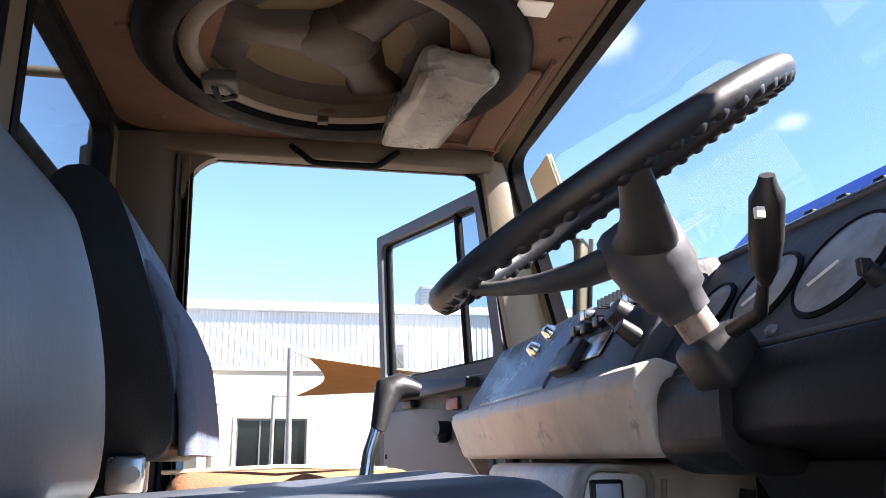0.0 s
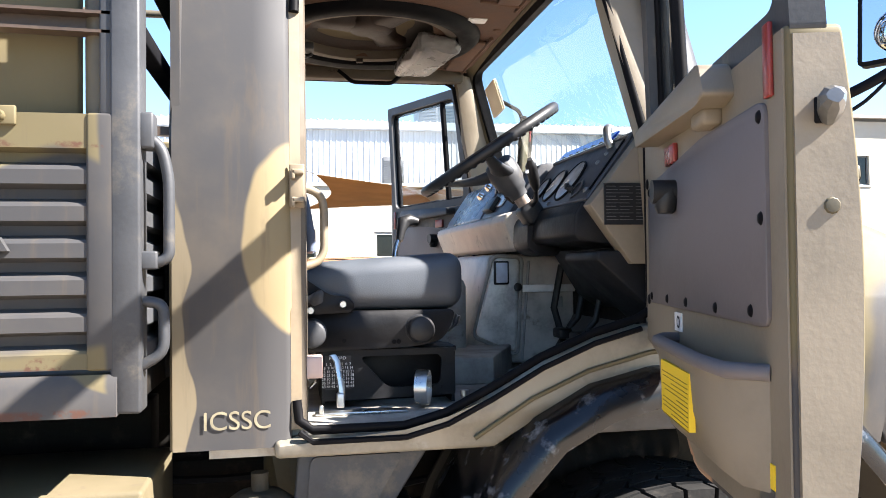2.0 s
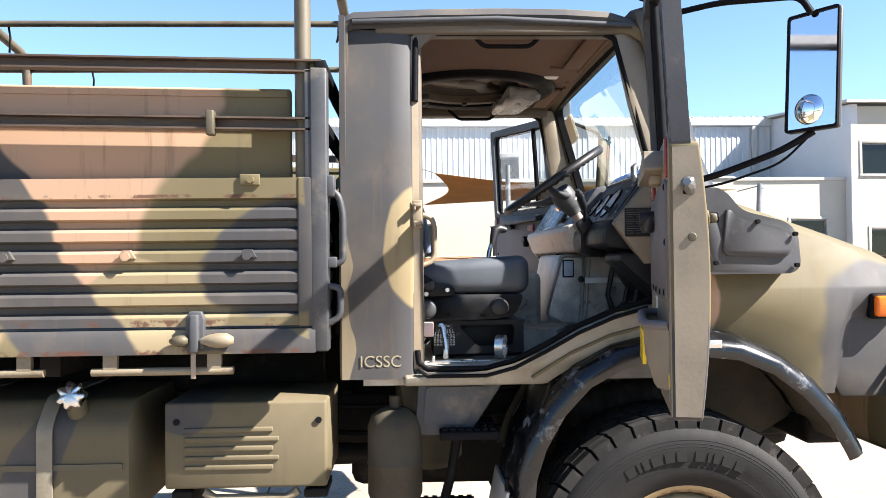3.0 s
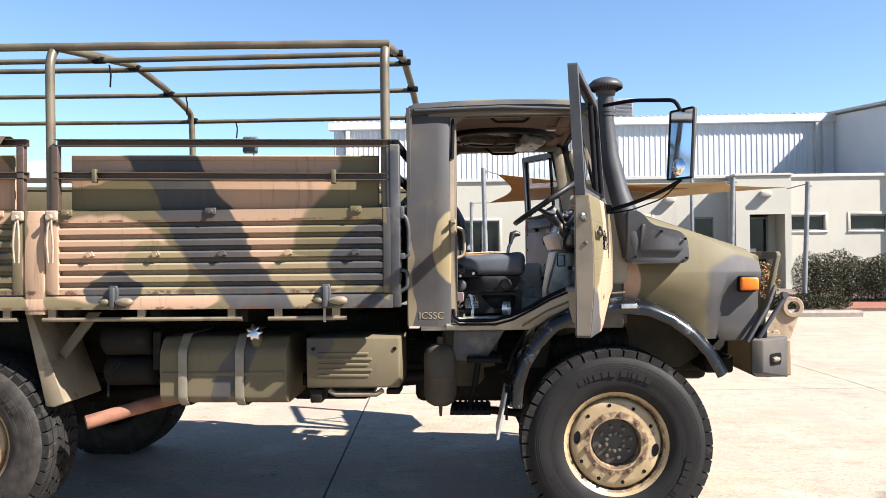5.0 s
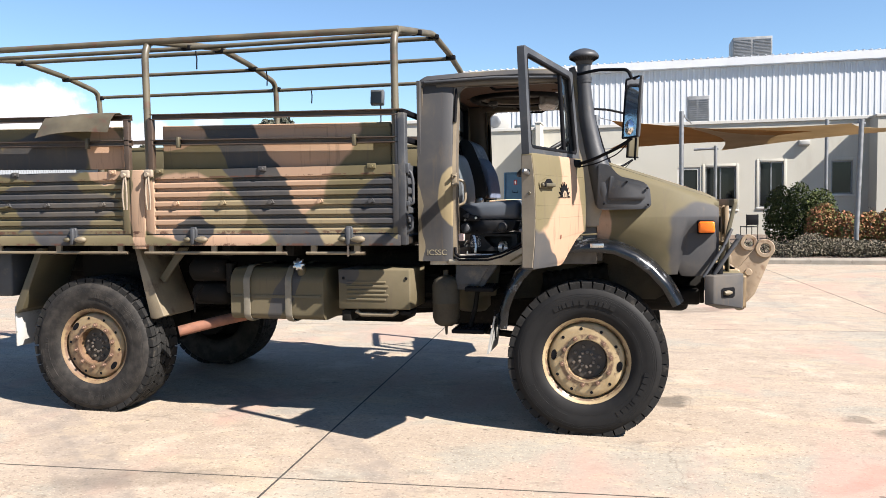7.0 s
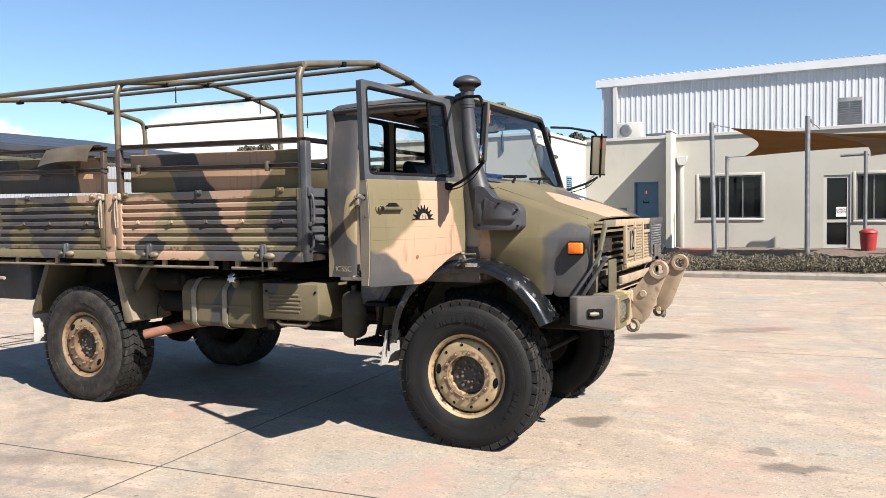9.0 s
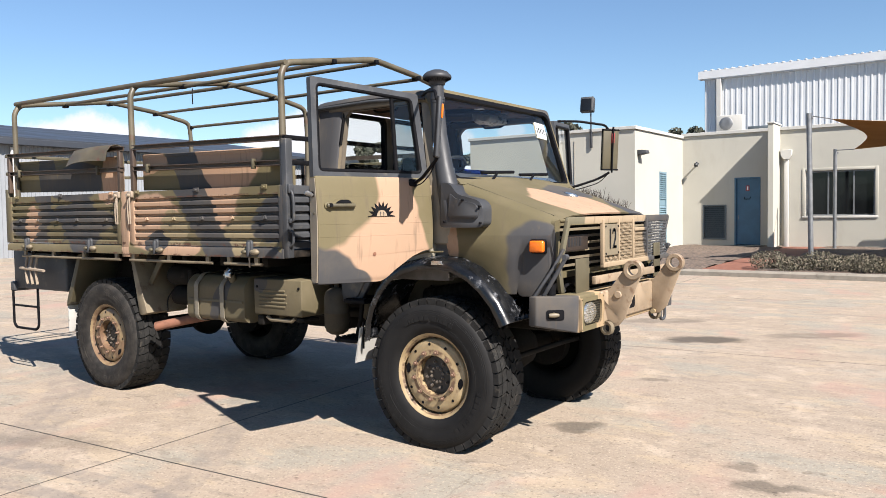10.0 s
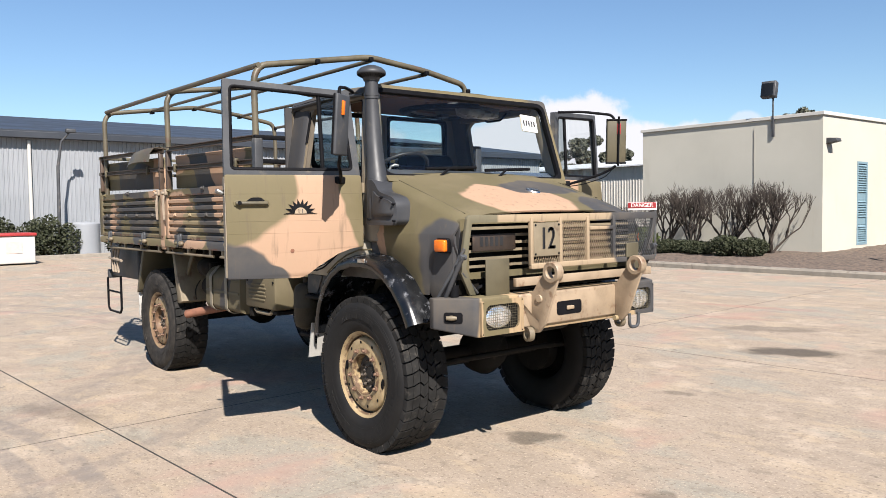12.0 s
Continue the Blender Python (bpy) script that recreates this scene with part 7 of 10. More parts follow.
def door(side):
    hinge = pose(0.0, over(0.07, side), 0, 0, 0, 75.5 if side < 0 else -73.3)
    k = 1 if side < 0 else -1  # inner side of the closed door
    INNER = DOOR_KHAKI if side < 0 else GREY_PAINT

    def yy(a, b):
        return sorted((k * a, k * b))

    def swell(bm):
        for v in bm.verts:
            v.co.y -= k * bulge(v.co.z)
        return bm
    T = 0.060
    low = rounded([(-0.01, 1.905), (-0.005, 1.41), (-0.10, 1.40), (-0.19, 1.367), (-0.24, 1.338), (-0.33, 1.285), (-0.41, 1.225), (-0.46, 1.213), (-0.93, 1.222), (-0.935, 1.905)], 0.012, 2)
    bm = prism(bmesh.new(), low, "y", *yy(0.0, T), 0.008)
    for z in (1.26, 1.31, 1.37, 1.43, 1.49, 1.55, 1.61, 1.67, 1.73, 1.79, 1.85):
        bmesh.ops.bisect_plane(bm, geom=bm.verts[:] + bm.edges[:] + bm.faces[:], plane_co=(0, 0, z), plane_no=(0, 0, 1))
    for v in bm.verts:
        if k * v.co.y < T * 0.5:
            v.co.y -= k * bulge(v.co.z)
    d = part("door", bm, DOOR_PAINT, truck, "wide open cab door with a camouflaged outer skin", place=hinge)
    # pressed lines of the outer skin
    for z in (1.78, 1.60, 1.52):
        part("skin_crease", swell(tubed([(-0.92, k * 0.002, z), (-0.03, k * 0.002, z)], 0.0032, 6)), DOOR_PAINT, d)
    # window frame
    lean = 0.03

    def wp(x, z, y):
        return (x, k * (y + lean * max(0, z - 1.9) / 0.6), z)
    out = rounded([(-0.01, 1.89), (-0.072, 2.485), (-0.925, 2.53), (-0.935, 1.89)], 0.015, 4)
    inn = rounded([(-0.066, 1.94), (-0.128, 2.445), (-0.882, 2.487), (-0.888, 1.94)], 0.035, 4)
    bm = bmesh.new()
    rows = [[bm.verts.new(wp(p[0], p[1], y)) for p in loop] for loop, y in ((out, 0.010), (inn, 0.010), (inn, 0.056), (out, 0.056))]
    m = len(out)
    for q in range(4):
        for j in range(m):
            bm.faces.new((rows[q][j], rows[q][(j + 1) % m], rows[(q + 1) % 4][(j + 1) % m], rows[(q + 1) % 4][j]))
    part("window_frame", bm, GREY_PAINT, d, "charcoal window frame")
    bm = bmesh.new()
    pts = [wp(p[0], p[1], 0.022) for p in inn]
    tube(bm, pts, 0.015, 8, closed=True)
    part("window_seal", bm, SEAL, d)
    x = -0.27
    part("vent_post", tubed([wp(x, 1.935, 0.03), wp(x - 0.015, 2.455, 0.03)], 0.015, 8), SEAL, d)
    bm = bmesh.new()
    bm.faces.new([bm.verts.new(wp(*p, 0.03)) for p in ((-0.065, 1.945), (-0.265, 1.945), (-0.28, 2.45), (-0.128, 2.442))])
    part("vent_glass", bm, VENT_GLASS, d).visible_shadow = False
    if side > 0:
        bm = bmesh.new()
        bm.faces.new([bm.verts.new(wp(*p, 0.034)) for p in ((-0.275, 1.945), (-0.885, 1.945), (-0.88, 2.48), (-0.29, 2.45))])
        part("drop_glass", bm, GLASS, d).visible_shadow = False
    # outer handle
    bm = prism(bmesh.new(), rounded([(-0.655, 1.735), (-0.70, 1.765), (-0.77, 1.765), (-0.82, 1.745), (-0.885, 1.735), (-0.885, 1.70), (-0.655, 1.70)], 0.015), "y", *yy(-0.010, 0.006), 0.004)
    part("handle_recess", swell(bm), DOOR_PAINT, d)
    bm = prism(bmesh.new(), rounded([(-0.68, 1.730), (-0.71, 1.755), (-0.77, 1.755), (-0.81, 1.730)], 0.012), "y", *yy(-0.016, -0.008))
    part("handle_hollow", swell(bm), SEAL, d)
    part("door_handle", swell(boxed((-0.875, min(k * -0.03, k * -0.01), 1.708), (-0.665, max(k * -0.03, k * -0.01), 1.730), 0.006)), OLIVE_PAINT, d)
    bm = bmesh.new()
    cyl(bm, (-0.85, k * -0.012, 1.720), (-0.85, k * -0.034, 1.720), 0.013, 12)
    part("door_lock", swell(bm), SEAL, d)
    bm = bmesh.new()
    lathe(bm, [(0.0, 0.0), (0.014, 0.0)], (-0.507, k * -0.0035, 1.398), (0, 1, 0), 10)
    part("paint_chip", swell(bm), RUST, d)
    # sunburst emblem with a number, on both doors
    bm = bmesh.new()
    c = Vector((-0.447, 0, 1.645))
    pts = []
    for i in range(19):
        a = radians(180 * i / 18)
        r = 0.104 if i % 2 == 0 else 0.067
        if i in (0, 18):
            r = 0.112
        pts.append((c.x - r * math.cos(a), c.z + r * math.sin(a) * 0.95))
    prism(bm, pts, "y", *yy(-0.006, -0.001))
    part("sunburst_emblem", swell(bm), SEAL, d, "dark half-sun emblem with a number")
    bm = prism(bmesh.new(), [(c.x + 0.041 * math.cos(radians(a)), c.z + 0.001 + 0.041 * math.sin(radians(a))) for a in range(0, 181, 15)], "y", *yy(-0.008, -0.003))
    part("emblem_field", swell(bm), SAND_STEEL, d)
    if side < 0:
        lettering("emblem_number", "11", 0.05, Matrix.Translation((c.x, -0.0085 - bulge(1.665), c.z + 0.020)) @ Euler((radians(82), 0, 0)).to_matrix().to_4x4(), INK, d, depth=0.0005)
    # inner skin and trim
    bm = prism(bmesh.new(), [(-0.015, 1.90), (-0.012, 1.42), (-0.19, 1.378), (-0.33, 1.297), (-0.46, 1.225), (-0.925, 1.232), (-0.925, 1.90)], "y", *yy(T - 0.001, T + 0.003))
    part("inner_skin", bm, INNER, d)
    bm = prism(bmesh.new(), rounded([(-0.07, 1.78), (-0.07, 1.51), (-0.87, 1.51), (-0.87, 1.82), (-0.55, 1.82)], 0.025), "y", *yy(T + 0.002, T + 0.009), 0.002)
    part("door_trim_panel", bm, TRIM_PLUM, d, "plum-grey hardboard trim panel")
    for x, z in ((-0.10, 1.525), (-0.26, 1.525), (-0.42, 1.525), (-0.62, 1.525), (-0.80, 1.53), (-0.09, 1.765), (-0.85, 1.66), (-0.85, 1.80)):
        bm = bmesh.new()
        lathe(bm, [(0.0, 0.004), (0.007, 0.003), (0.010, 0.0)], (x, k * (T + 0.009), z), (0, k, 0), 10)
        part("panel_stud", bm, SEAL, d)
    bm = prism(bmesh.new(), rounded([(-0.15, 1.862), (-0.15, 1.895), (-0.70, 1.915), (-0.73, 1.858), (-0.68, 1.85)], 0.014), "y", *yy(T + 0.002, T + 0.052), 0.012)
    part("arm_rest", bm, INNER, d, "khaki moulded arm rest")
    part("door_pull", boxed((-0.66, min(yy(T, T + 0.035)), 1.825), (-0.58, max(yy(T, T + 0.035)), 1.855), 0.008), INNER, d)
    part("reflector", boxed((-0.355, min(yy(T + 0.003, T + 0.014)), 1.803), (-0.275, max(yy(T + 0.003, T + 0.014)), 1.843), 0.003), RED, d)
    part("reflector", boxed((-0.895, min(yy(T + 0.003, T + 0.010)), 1.82), (-0.87, max(yy(T + 0.003, T + 0.010)), 1.92), 0.002), RED, d)
    bm = bmesh.new()
    cyl(bm, (-0.345, k * T, 1.745), (-0.345, k * (T + 0.055), 1.745), 0.024, 16)
    tube(bm, [(-0.345, k * (T + 0.02), 1.75), (-0.35, k * (T + 0.03), 1.71), (-0.35, k * (T + 0.03), 1.70)], [0.024, 0.022, 0.015], 10)
    part("window_crank", bm, BLACK_PLASTIC, d, "black window crank knob")
    for z in (1.515, 1.79):
        bm = bmesh.new()
        lathe(bm, [(0.0, 0.004), (0.010, 0.003), (0.013, 0.0)], (-0.04, k * (T + 0.003), z), (0, k, 0), 14)
        part("rubber_plug", bm, SEAL, d)
    # map pocket
    grid = []
    for x, dd in ((-0.325, 0.0), (-0.338, 0.035), (-0.37, 0.05), (-0.72, 0.058), (-0.82, 0.05), (-0.855, 0.0)):
        zb = 1.32 if x > -0.35 else 1.285
        grid.append([(x, k * (T + 0.003 + dd * 0.55), zb), (x, k * (T + 0.003 + dd * 0.9), lerp(zb, 1.43, 0.5)), (x, k * (T + 0.003 + dd), 1.44)])
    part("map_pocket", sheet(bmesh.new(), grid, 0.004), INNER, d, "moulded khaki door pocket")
    part("pocket_rim", tubed([(-0.325, k * T, 1.448), (-0.338, k * (T + 0.038), 1.448), (-0.37, k * (T + 0.053), 1.448), (-0.72, k * (T + 0.061), 1.448), (-0.82, k * (T + 0.052), 1.448), (-0.855, k * T, 1.448)], 0.0125, 8), TRIM_PLUM, d)
    part("yellow_label", boxed((-0.64, min(yy(T + 0.050, T + 0.0600)), 1.322), (-0.43, max(yy(T + 0.050, T + 0.0600)), 1.418)), YELLOW, d, "yellow caution label with fine print")
    bm = bmesh.new()
    for i in range(11):
        w = (0.19, 0.185, 0.12, 0.19, 0.17, 0.08, 0.185)[i % 7]
        box(bm, (-0.632, min(yy(T + 0.0590, T + 0.0607)), 1.398 - i * 0.0078), (-0.632 + w, max(yy(T + 0.0590, T + 0.0607)), 1.3994 - i * 0.0078))
    part("label_print", bm, LABEL_INK, d, kind="stuff")
    part("white_sticker", boxed((-0.365, min(yy(T + 0.003, T + 0.006)), 1.463), (-0.31, max(yy(T + 0.003, T + 0.006)), 1.500)), WHITE, d)
    bm = bmesh.new()
    lathe(bm, [(0.008, 0.0), (0.013, 0.0)], (-0.345, k * (T + 0.0072), 1.482), (0, 1, 0), 16)
    part("sticker_mark", bm, INK, d)
    # khaki end face with the latch
    zs = [1.235 + 0.0655 * i for i in range(11)]
    prof = [(k * (T - 0.006), z) for z in zs] + [(k * (0.006 - bulge(z)), z) for z in zs[::-1]]
    part("edge_skin", prism(bmesh.new(), prof, "x", -0.9385, -0.930), INNER, d)
    part("door_latch", boxed((-0.943, min(yy(0.004, 0.030)), 1.774), (-0.935, max(yy(0.004, 0.030)), 1.808), 0.003), SEAL, d, "dark door latch with a pale taped catch")
    bm = tubed([(-0.941, k * 0.012, 1.782), (-0.960, k * 0.018, 1.792), (-0.978, k * 0.022, 1.798), (-0.992, k * 0.026, 1.800)], [0.012, 0.016, 0.017, 0.010], 9)
    for v in bm.verts:
        v.co += Vector((noise.noise(v.co * 60), noise.noise(v.co * 60 + Vector((3, 0, 0))), noise.noise(v.co * 60 + Vector((0, 5, 0))))) * 0.004
    part("latch_catch", bm, DULL_STEEL, d, smooth=20)
    bm = bmesh.new()
    lathe(bm, [(0.0, 0.004), (0.009, 0.003), (0.011, 0.0)], (-0.9385, k * 0.01, 1.67), (-1, 0, 0), 10)
    part("end_button", bm, OLIVE_PAINT, d)
    ya, yb = yy(T + 0.003, T + 0.0045)
    part("yellow_label", boxed((-0.87, ya, 1.292), (-0.81, yb, 1.326)), YELLOW, d)
    part("grey_label", boxed((-0.87, ya, 1.262), (-0.81, yb, 1.290)), DULL_STEEL, d)
    for z in (1.52, 1.82):
        bm = bmesh.new()
        cyl(bm, (0.012, k * 0.02, z - 0.035), (0.012, k * 0.02, z + 0.035), 0.014, 10)
        part("hinge", bm, CREAM_TRIM, d)


for s in (-1, 1):
    door(s)

lettering("stencil_letters", "ICSSC", 0.058, Matrix.Translation((-1.035, 0.0852, 1.262)) @ Euler((radians(90), 0, 0)).to_matrix().to_4x4(), STENCIL, truck, "pale stencilled letters", 0.0004)


# -- inside the cab --
def seats():
    # driver
    ds = part("driver_seat", boxed((-0.93, 0.315, 1.487), (-0.465, 0.84, 1.622), 0.045, 4), SEAT_VINYL, truck, "blue-grey vinyl driver seat on a suspension base")
    for v in ds.data.vertices:
        if v.co.z > 1.56:
            v.co.z += 0.018 * max(0, (v.co.x + 0.75) / 0.3) - 0.01 * (1 if v.co.x < -0.8 else 0)
    grid = []
    bm = prism(bmesh.new(), rounded([(-0.90, 1.60), (-0.893, 1.67), (-0.902, 1.77), (-0.925, 1.87), (-0.958, 1.965), (-1.0, 2.01), (-1.065, 1.98), (-1.06, 1.80), (-1.0, 1.60)], 0.04, 4), "y", 0.33, 0.82, 0.035)
    part("backrest", bm, SEAT_GREY, ds, "grey vinyl backrest", smooth=60)
    bm = prism(bmesh.new(), rounded([(-0.93, 1.59), (-0.90, 1.585), (-0.82, 1.53), (-0.775, 1.525), (-0.755, 1.505), (-0.765, 1.485), (-0.93, 1.478)], 0.015), "y", 0.296, 0.316, 0.003)
    part("side_bracket", bm, PLASTIC_DEEP, ds)
    bm = prism(bmesh.new(), rounded([(-0.885, 1.522), (-0.845, 1.545), (-0.835, 1.54), (-0.838, 1.512), (-0.86, 1.503)], 0.006), "y", 0.276, 0.30, 0.004)
    part("tilt_lever", bm, GREY_PAINT, ds)
    for x, z in ((-0.787, 1.506), (-0.868, 1.492)):
        bm = bmesh.new()
        lathe(bm, [(0.0, -0.005), (0.008, -0.005), (0.010, 0.0)], (x, 0.294, z), (0, 1, 0), 12)
        part("bracket_bolt", bm, STEEL, ds)
    bm = prism(bmesh.new(), rounded([(-0.92, 1.487), (-0.49, 1.487), (-0.505, 1.44), (-0.53, 1.405), (-0.60, 1.392), (-0.92, 1.383)], 0.02), "y", 0.315, 0.80, 0.006)
    part("suspension_housing", bm, PLASTIC_DEEP, ds)
    for x, z in ((-0.865, 1.433), (-0.588, 1.438)):
        bm = bmesh.new()
        lathe(bm, [(0.0, -0.045), (0.028, -0.045), (0.034, -0.040), (0.034, 0.0), (0.040, 0.004), (0.040, 0.02)], (x, 0.312, z), (0, 1, 0), 26)
        part("adjuster_knob", bm, GREY_PAINT if x < -0.7 else BLACK_PLASTIC, ds, "round ribbed adjuster knob")
    for x, z in ((-0.784, 1.412), (-0.655, 1.406), (-0.643, 1.406)):
        bm = bmesh.new()
        lathe(bm, [(0.0, 0.0), (0.006, 0.0)], (x, 0.3125, z), (0, 1, 0), 10)
        part("housing_hole", bm, SEAL, ds)
    # pedestal with a cut-out
    outer = rounded([(-0.84, 1.385), (-0.49, 1.385), (-0.49, 1.262), (-0.84, 1.255)], 0.006, 4)
    inner = rounded([(-0.745, 1.368), (-0.525, 1.368), (-0.53, 1.288), (-0.67, 1.285)], 0.02, 4)
    bm = ring(bmesh.new(), outer, inner, "y", 0.335, 0.35)
    part("pedestal_side", bm, PLASTIC_DEEP, ds)
    bm = boxed((-0.84, 0.45, 1.235), (-0.49, 0.80, 1.385), 0.006)
    box(bm, (-0.84, 0.345, 1.376), (-0.485, 0.46, 1.387))
    box(bm, (-0.84, 0.345, 1.24), (-0.832, 0.46, 1.385))
    box(bm, (-0.498, 0.345, 1.24), (-0.49, 0.46, 1.385))
    part("pedestal", bm, PLASTIC_DEEP, ds)
    # record plate, readable as rows of figures
    part("record_plate", boxed((-0.832, 0.3315, 1.285), (-0.765, 0.3345, 1.372)), INK, ds, "black service record plate with white figures")
    TURN_S = Euler((radians(90), 0, 0)).to_matrix().to_4x4()
    lettering("plate_title", "RECORD", 0.011, Matrix.Translation((-0.80, 0.331, 1.366)) @ TURN_S, WHITE, ds, depth=0.0003)
    lettering("plate_figures", "\n".join(" ".join(f"{r * 7 + c + 1:2d}" for c in range(7)) for r in range(7)), 0.0095, Matrix.Translation((-0.799, 0.331, 1.322)) @ TURN_S, WHITE, ds, depth=0.0003)
    # bright ring, jack strap and floor bits
    bm = bmesh.new()
    lathe(bm, [(0.040, -0.016), (0.044, -0.016), (0.044, 0.016), (0.040, 0.016), (0.040, -0.016)], (-0.585, 0.285, 1.29), (0.94, -0.34, 0), 30)
    rg = part("steel_ring", bm, STEEL, truck, "bright steel clamp ring by the seat")
    bm = bmesh.new()
    lathe(bm, [(0.0, 0.0), (0.006, 0.0)], (-0.5405, 0.268, 1.292), (0.94, -0.34, 0), 12)
    part("ring_hole", bm, SEAL, rg)
    bm = tubed([(-0.805, 0.32, 1.376), (-0.80, 0.315, 1.36), (-0.795, 0.305, 1.29), (-0.795, 0.30, 1.262)], 0.004, 6)
    for v in bm.verts:
        v.co.x += (v.co.x + 0.798) * 1.2
    box(bm, (-0.805, 0.29, 1.245), (-0.785, 0.31, 1.282), 0.003)
    box(bm, (-0.86, 0.24, 1.236), (-0.63, 0.275, 1.243), 0.002)
    box(bm, (-0.85, 0.24, 1.24), (-0.84, 0.25, 1.262), 0.002)
    part("seat_buckle", bm, STEEL, truck, "bright steel strap and buckle on the floor")
    bm = bmesh.new()
    cyl(bm, (-0.465, 0.34, 1.24), (-0.465, 0.34, 1.268), 0.008, 8)
    cyl(bm, (-0.465, 0.34, 1.258), (-0.465, 0.34, 1.27), 0.012, 8)
    part("floor_stud", bm, STEEL, truck)
    part("seat_wire", tubed([(-0.49, 0.42, 1.42), (-0.47, 0.40, 1.44), (-0.462, 0.40, 1.462), (-0.47, 0.40, 1.468), (-0.478, 0.41, 1.44)], 0.004, 6), STEEL, truck)
    part("seat_wire", tubed([(-0.86, 0.33, 1.34), (-0.87, 0.325, 1.325), (-0.885, 0.325, 1.305), (-0.87, 0.325, 1.295), (-0.855, 0.325, 1.31)], 0.004, 6), STEEL, truck)
    # passenger
    ps = part("passenger_seat", boxed((-0.88, 1.20, 1.50), (-0.44, 1.72, 1.635), 0.045, 4), BROWN_VINYL, truck, "brown vinyl passenger seat with a striped backrest")
    bm = tubed([(-0.885, 1.24, 1.632), (-0.68, 1.215, 1.640), (-0.50, 1.24, 1.634)], 0.004, 6)
    part("piping", bm, CARD, ps)
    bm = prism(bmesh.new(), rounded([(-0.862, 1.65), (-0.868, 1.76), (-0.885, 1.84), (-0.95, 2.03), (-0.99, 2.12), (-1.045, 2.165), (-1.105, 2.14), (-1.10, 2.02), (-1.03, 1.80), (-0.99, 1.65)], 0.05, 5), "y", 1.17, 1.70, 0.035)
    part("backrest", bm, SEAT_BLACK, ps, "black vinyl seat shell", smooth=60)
    bm = bmesh.new()
    for i in range(15):
        y = lerp(1.225, 1.645, i / 14)
        tube(bm, [(-0.842, y, 1.66), (-0.845, y, 1.72), (-0.868, y, 1.855), (-0.91, y, 1.945), (-0.945, y, 1.99), (-0.965, y, 1.985)], 0.0175, 8, 0.03)
    box(bm, (-0.90, 1.21, 1.67), (-0.87, 1.66, 1.90))
    part("striped_pad", bm, SEAT_STRIPE, ps, "ribbed blue-grey back pad", smooth=60, kind="stuff")
    part("seat_frame", boxed((-0.93, 1.22, 1.24), (-0.50, 1.70, 1.50), 0.01), PLASTIC_DEEP, ps)
    bm = boxed((-0.96, 1.16, 1.60), (-0.90, 1.21, 1.66), 0.006)
    cyl(bm, (-0.92, 1.15, 1.63), (-0.92, 1.19, 1.63), 0.014, 10)
    part("recliner", bm, STEEL, ps)
    bm = tubed([(-1.08, 1.14, 2.10), (-1.06, 1.12, 2.04), (-1.05, 1.13, 1.92), (-1.06, 1.14, 1.70)], 0.011, 6)
    part("seat_belt", bm, SEAL, ps)


seats()


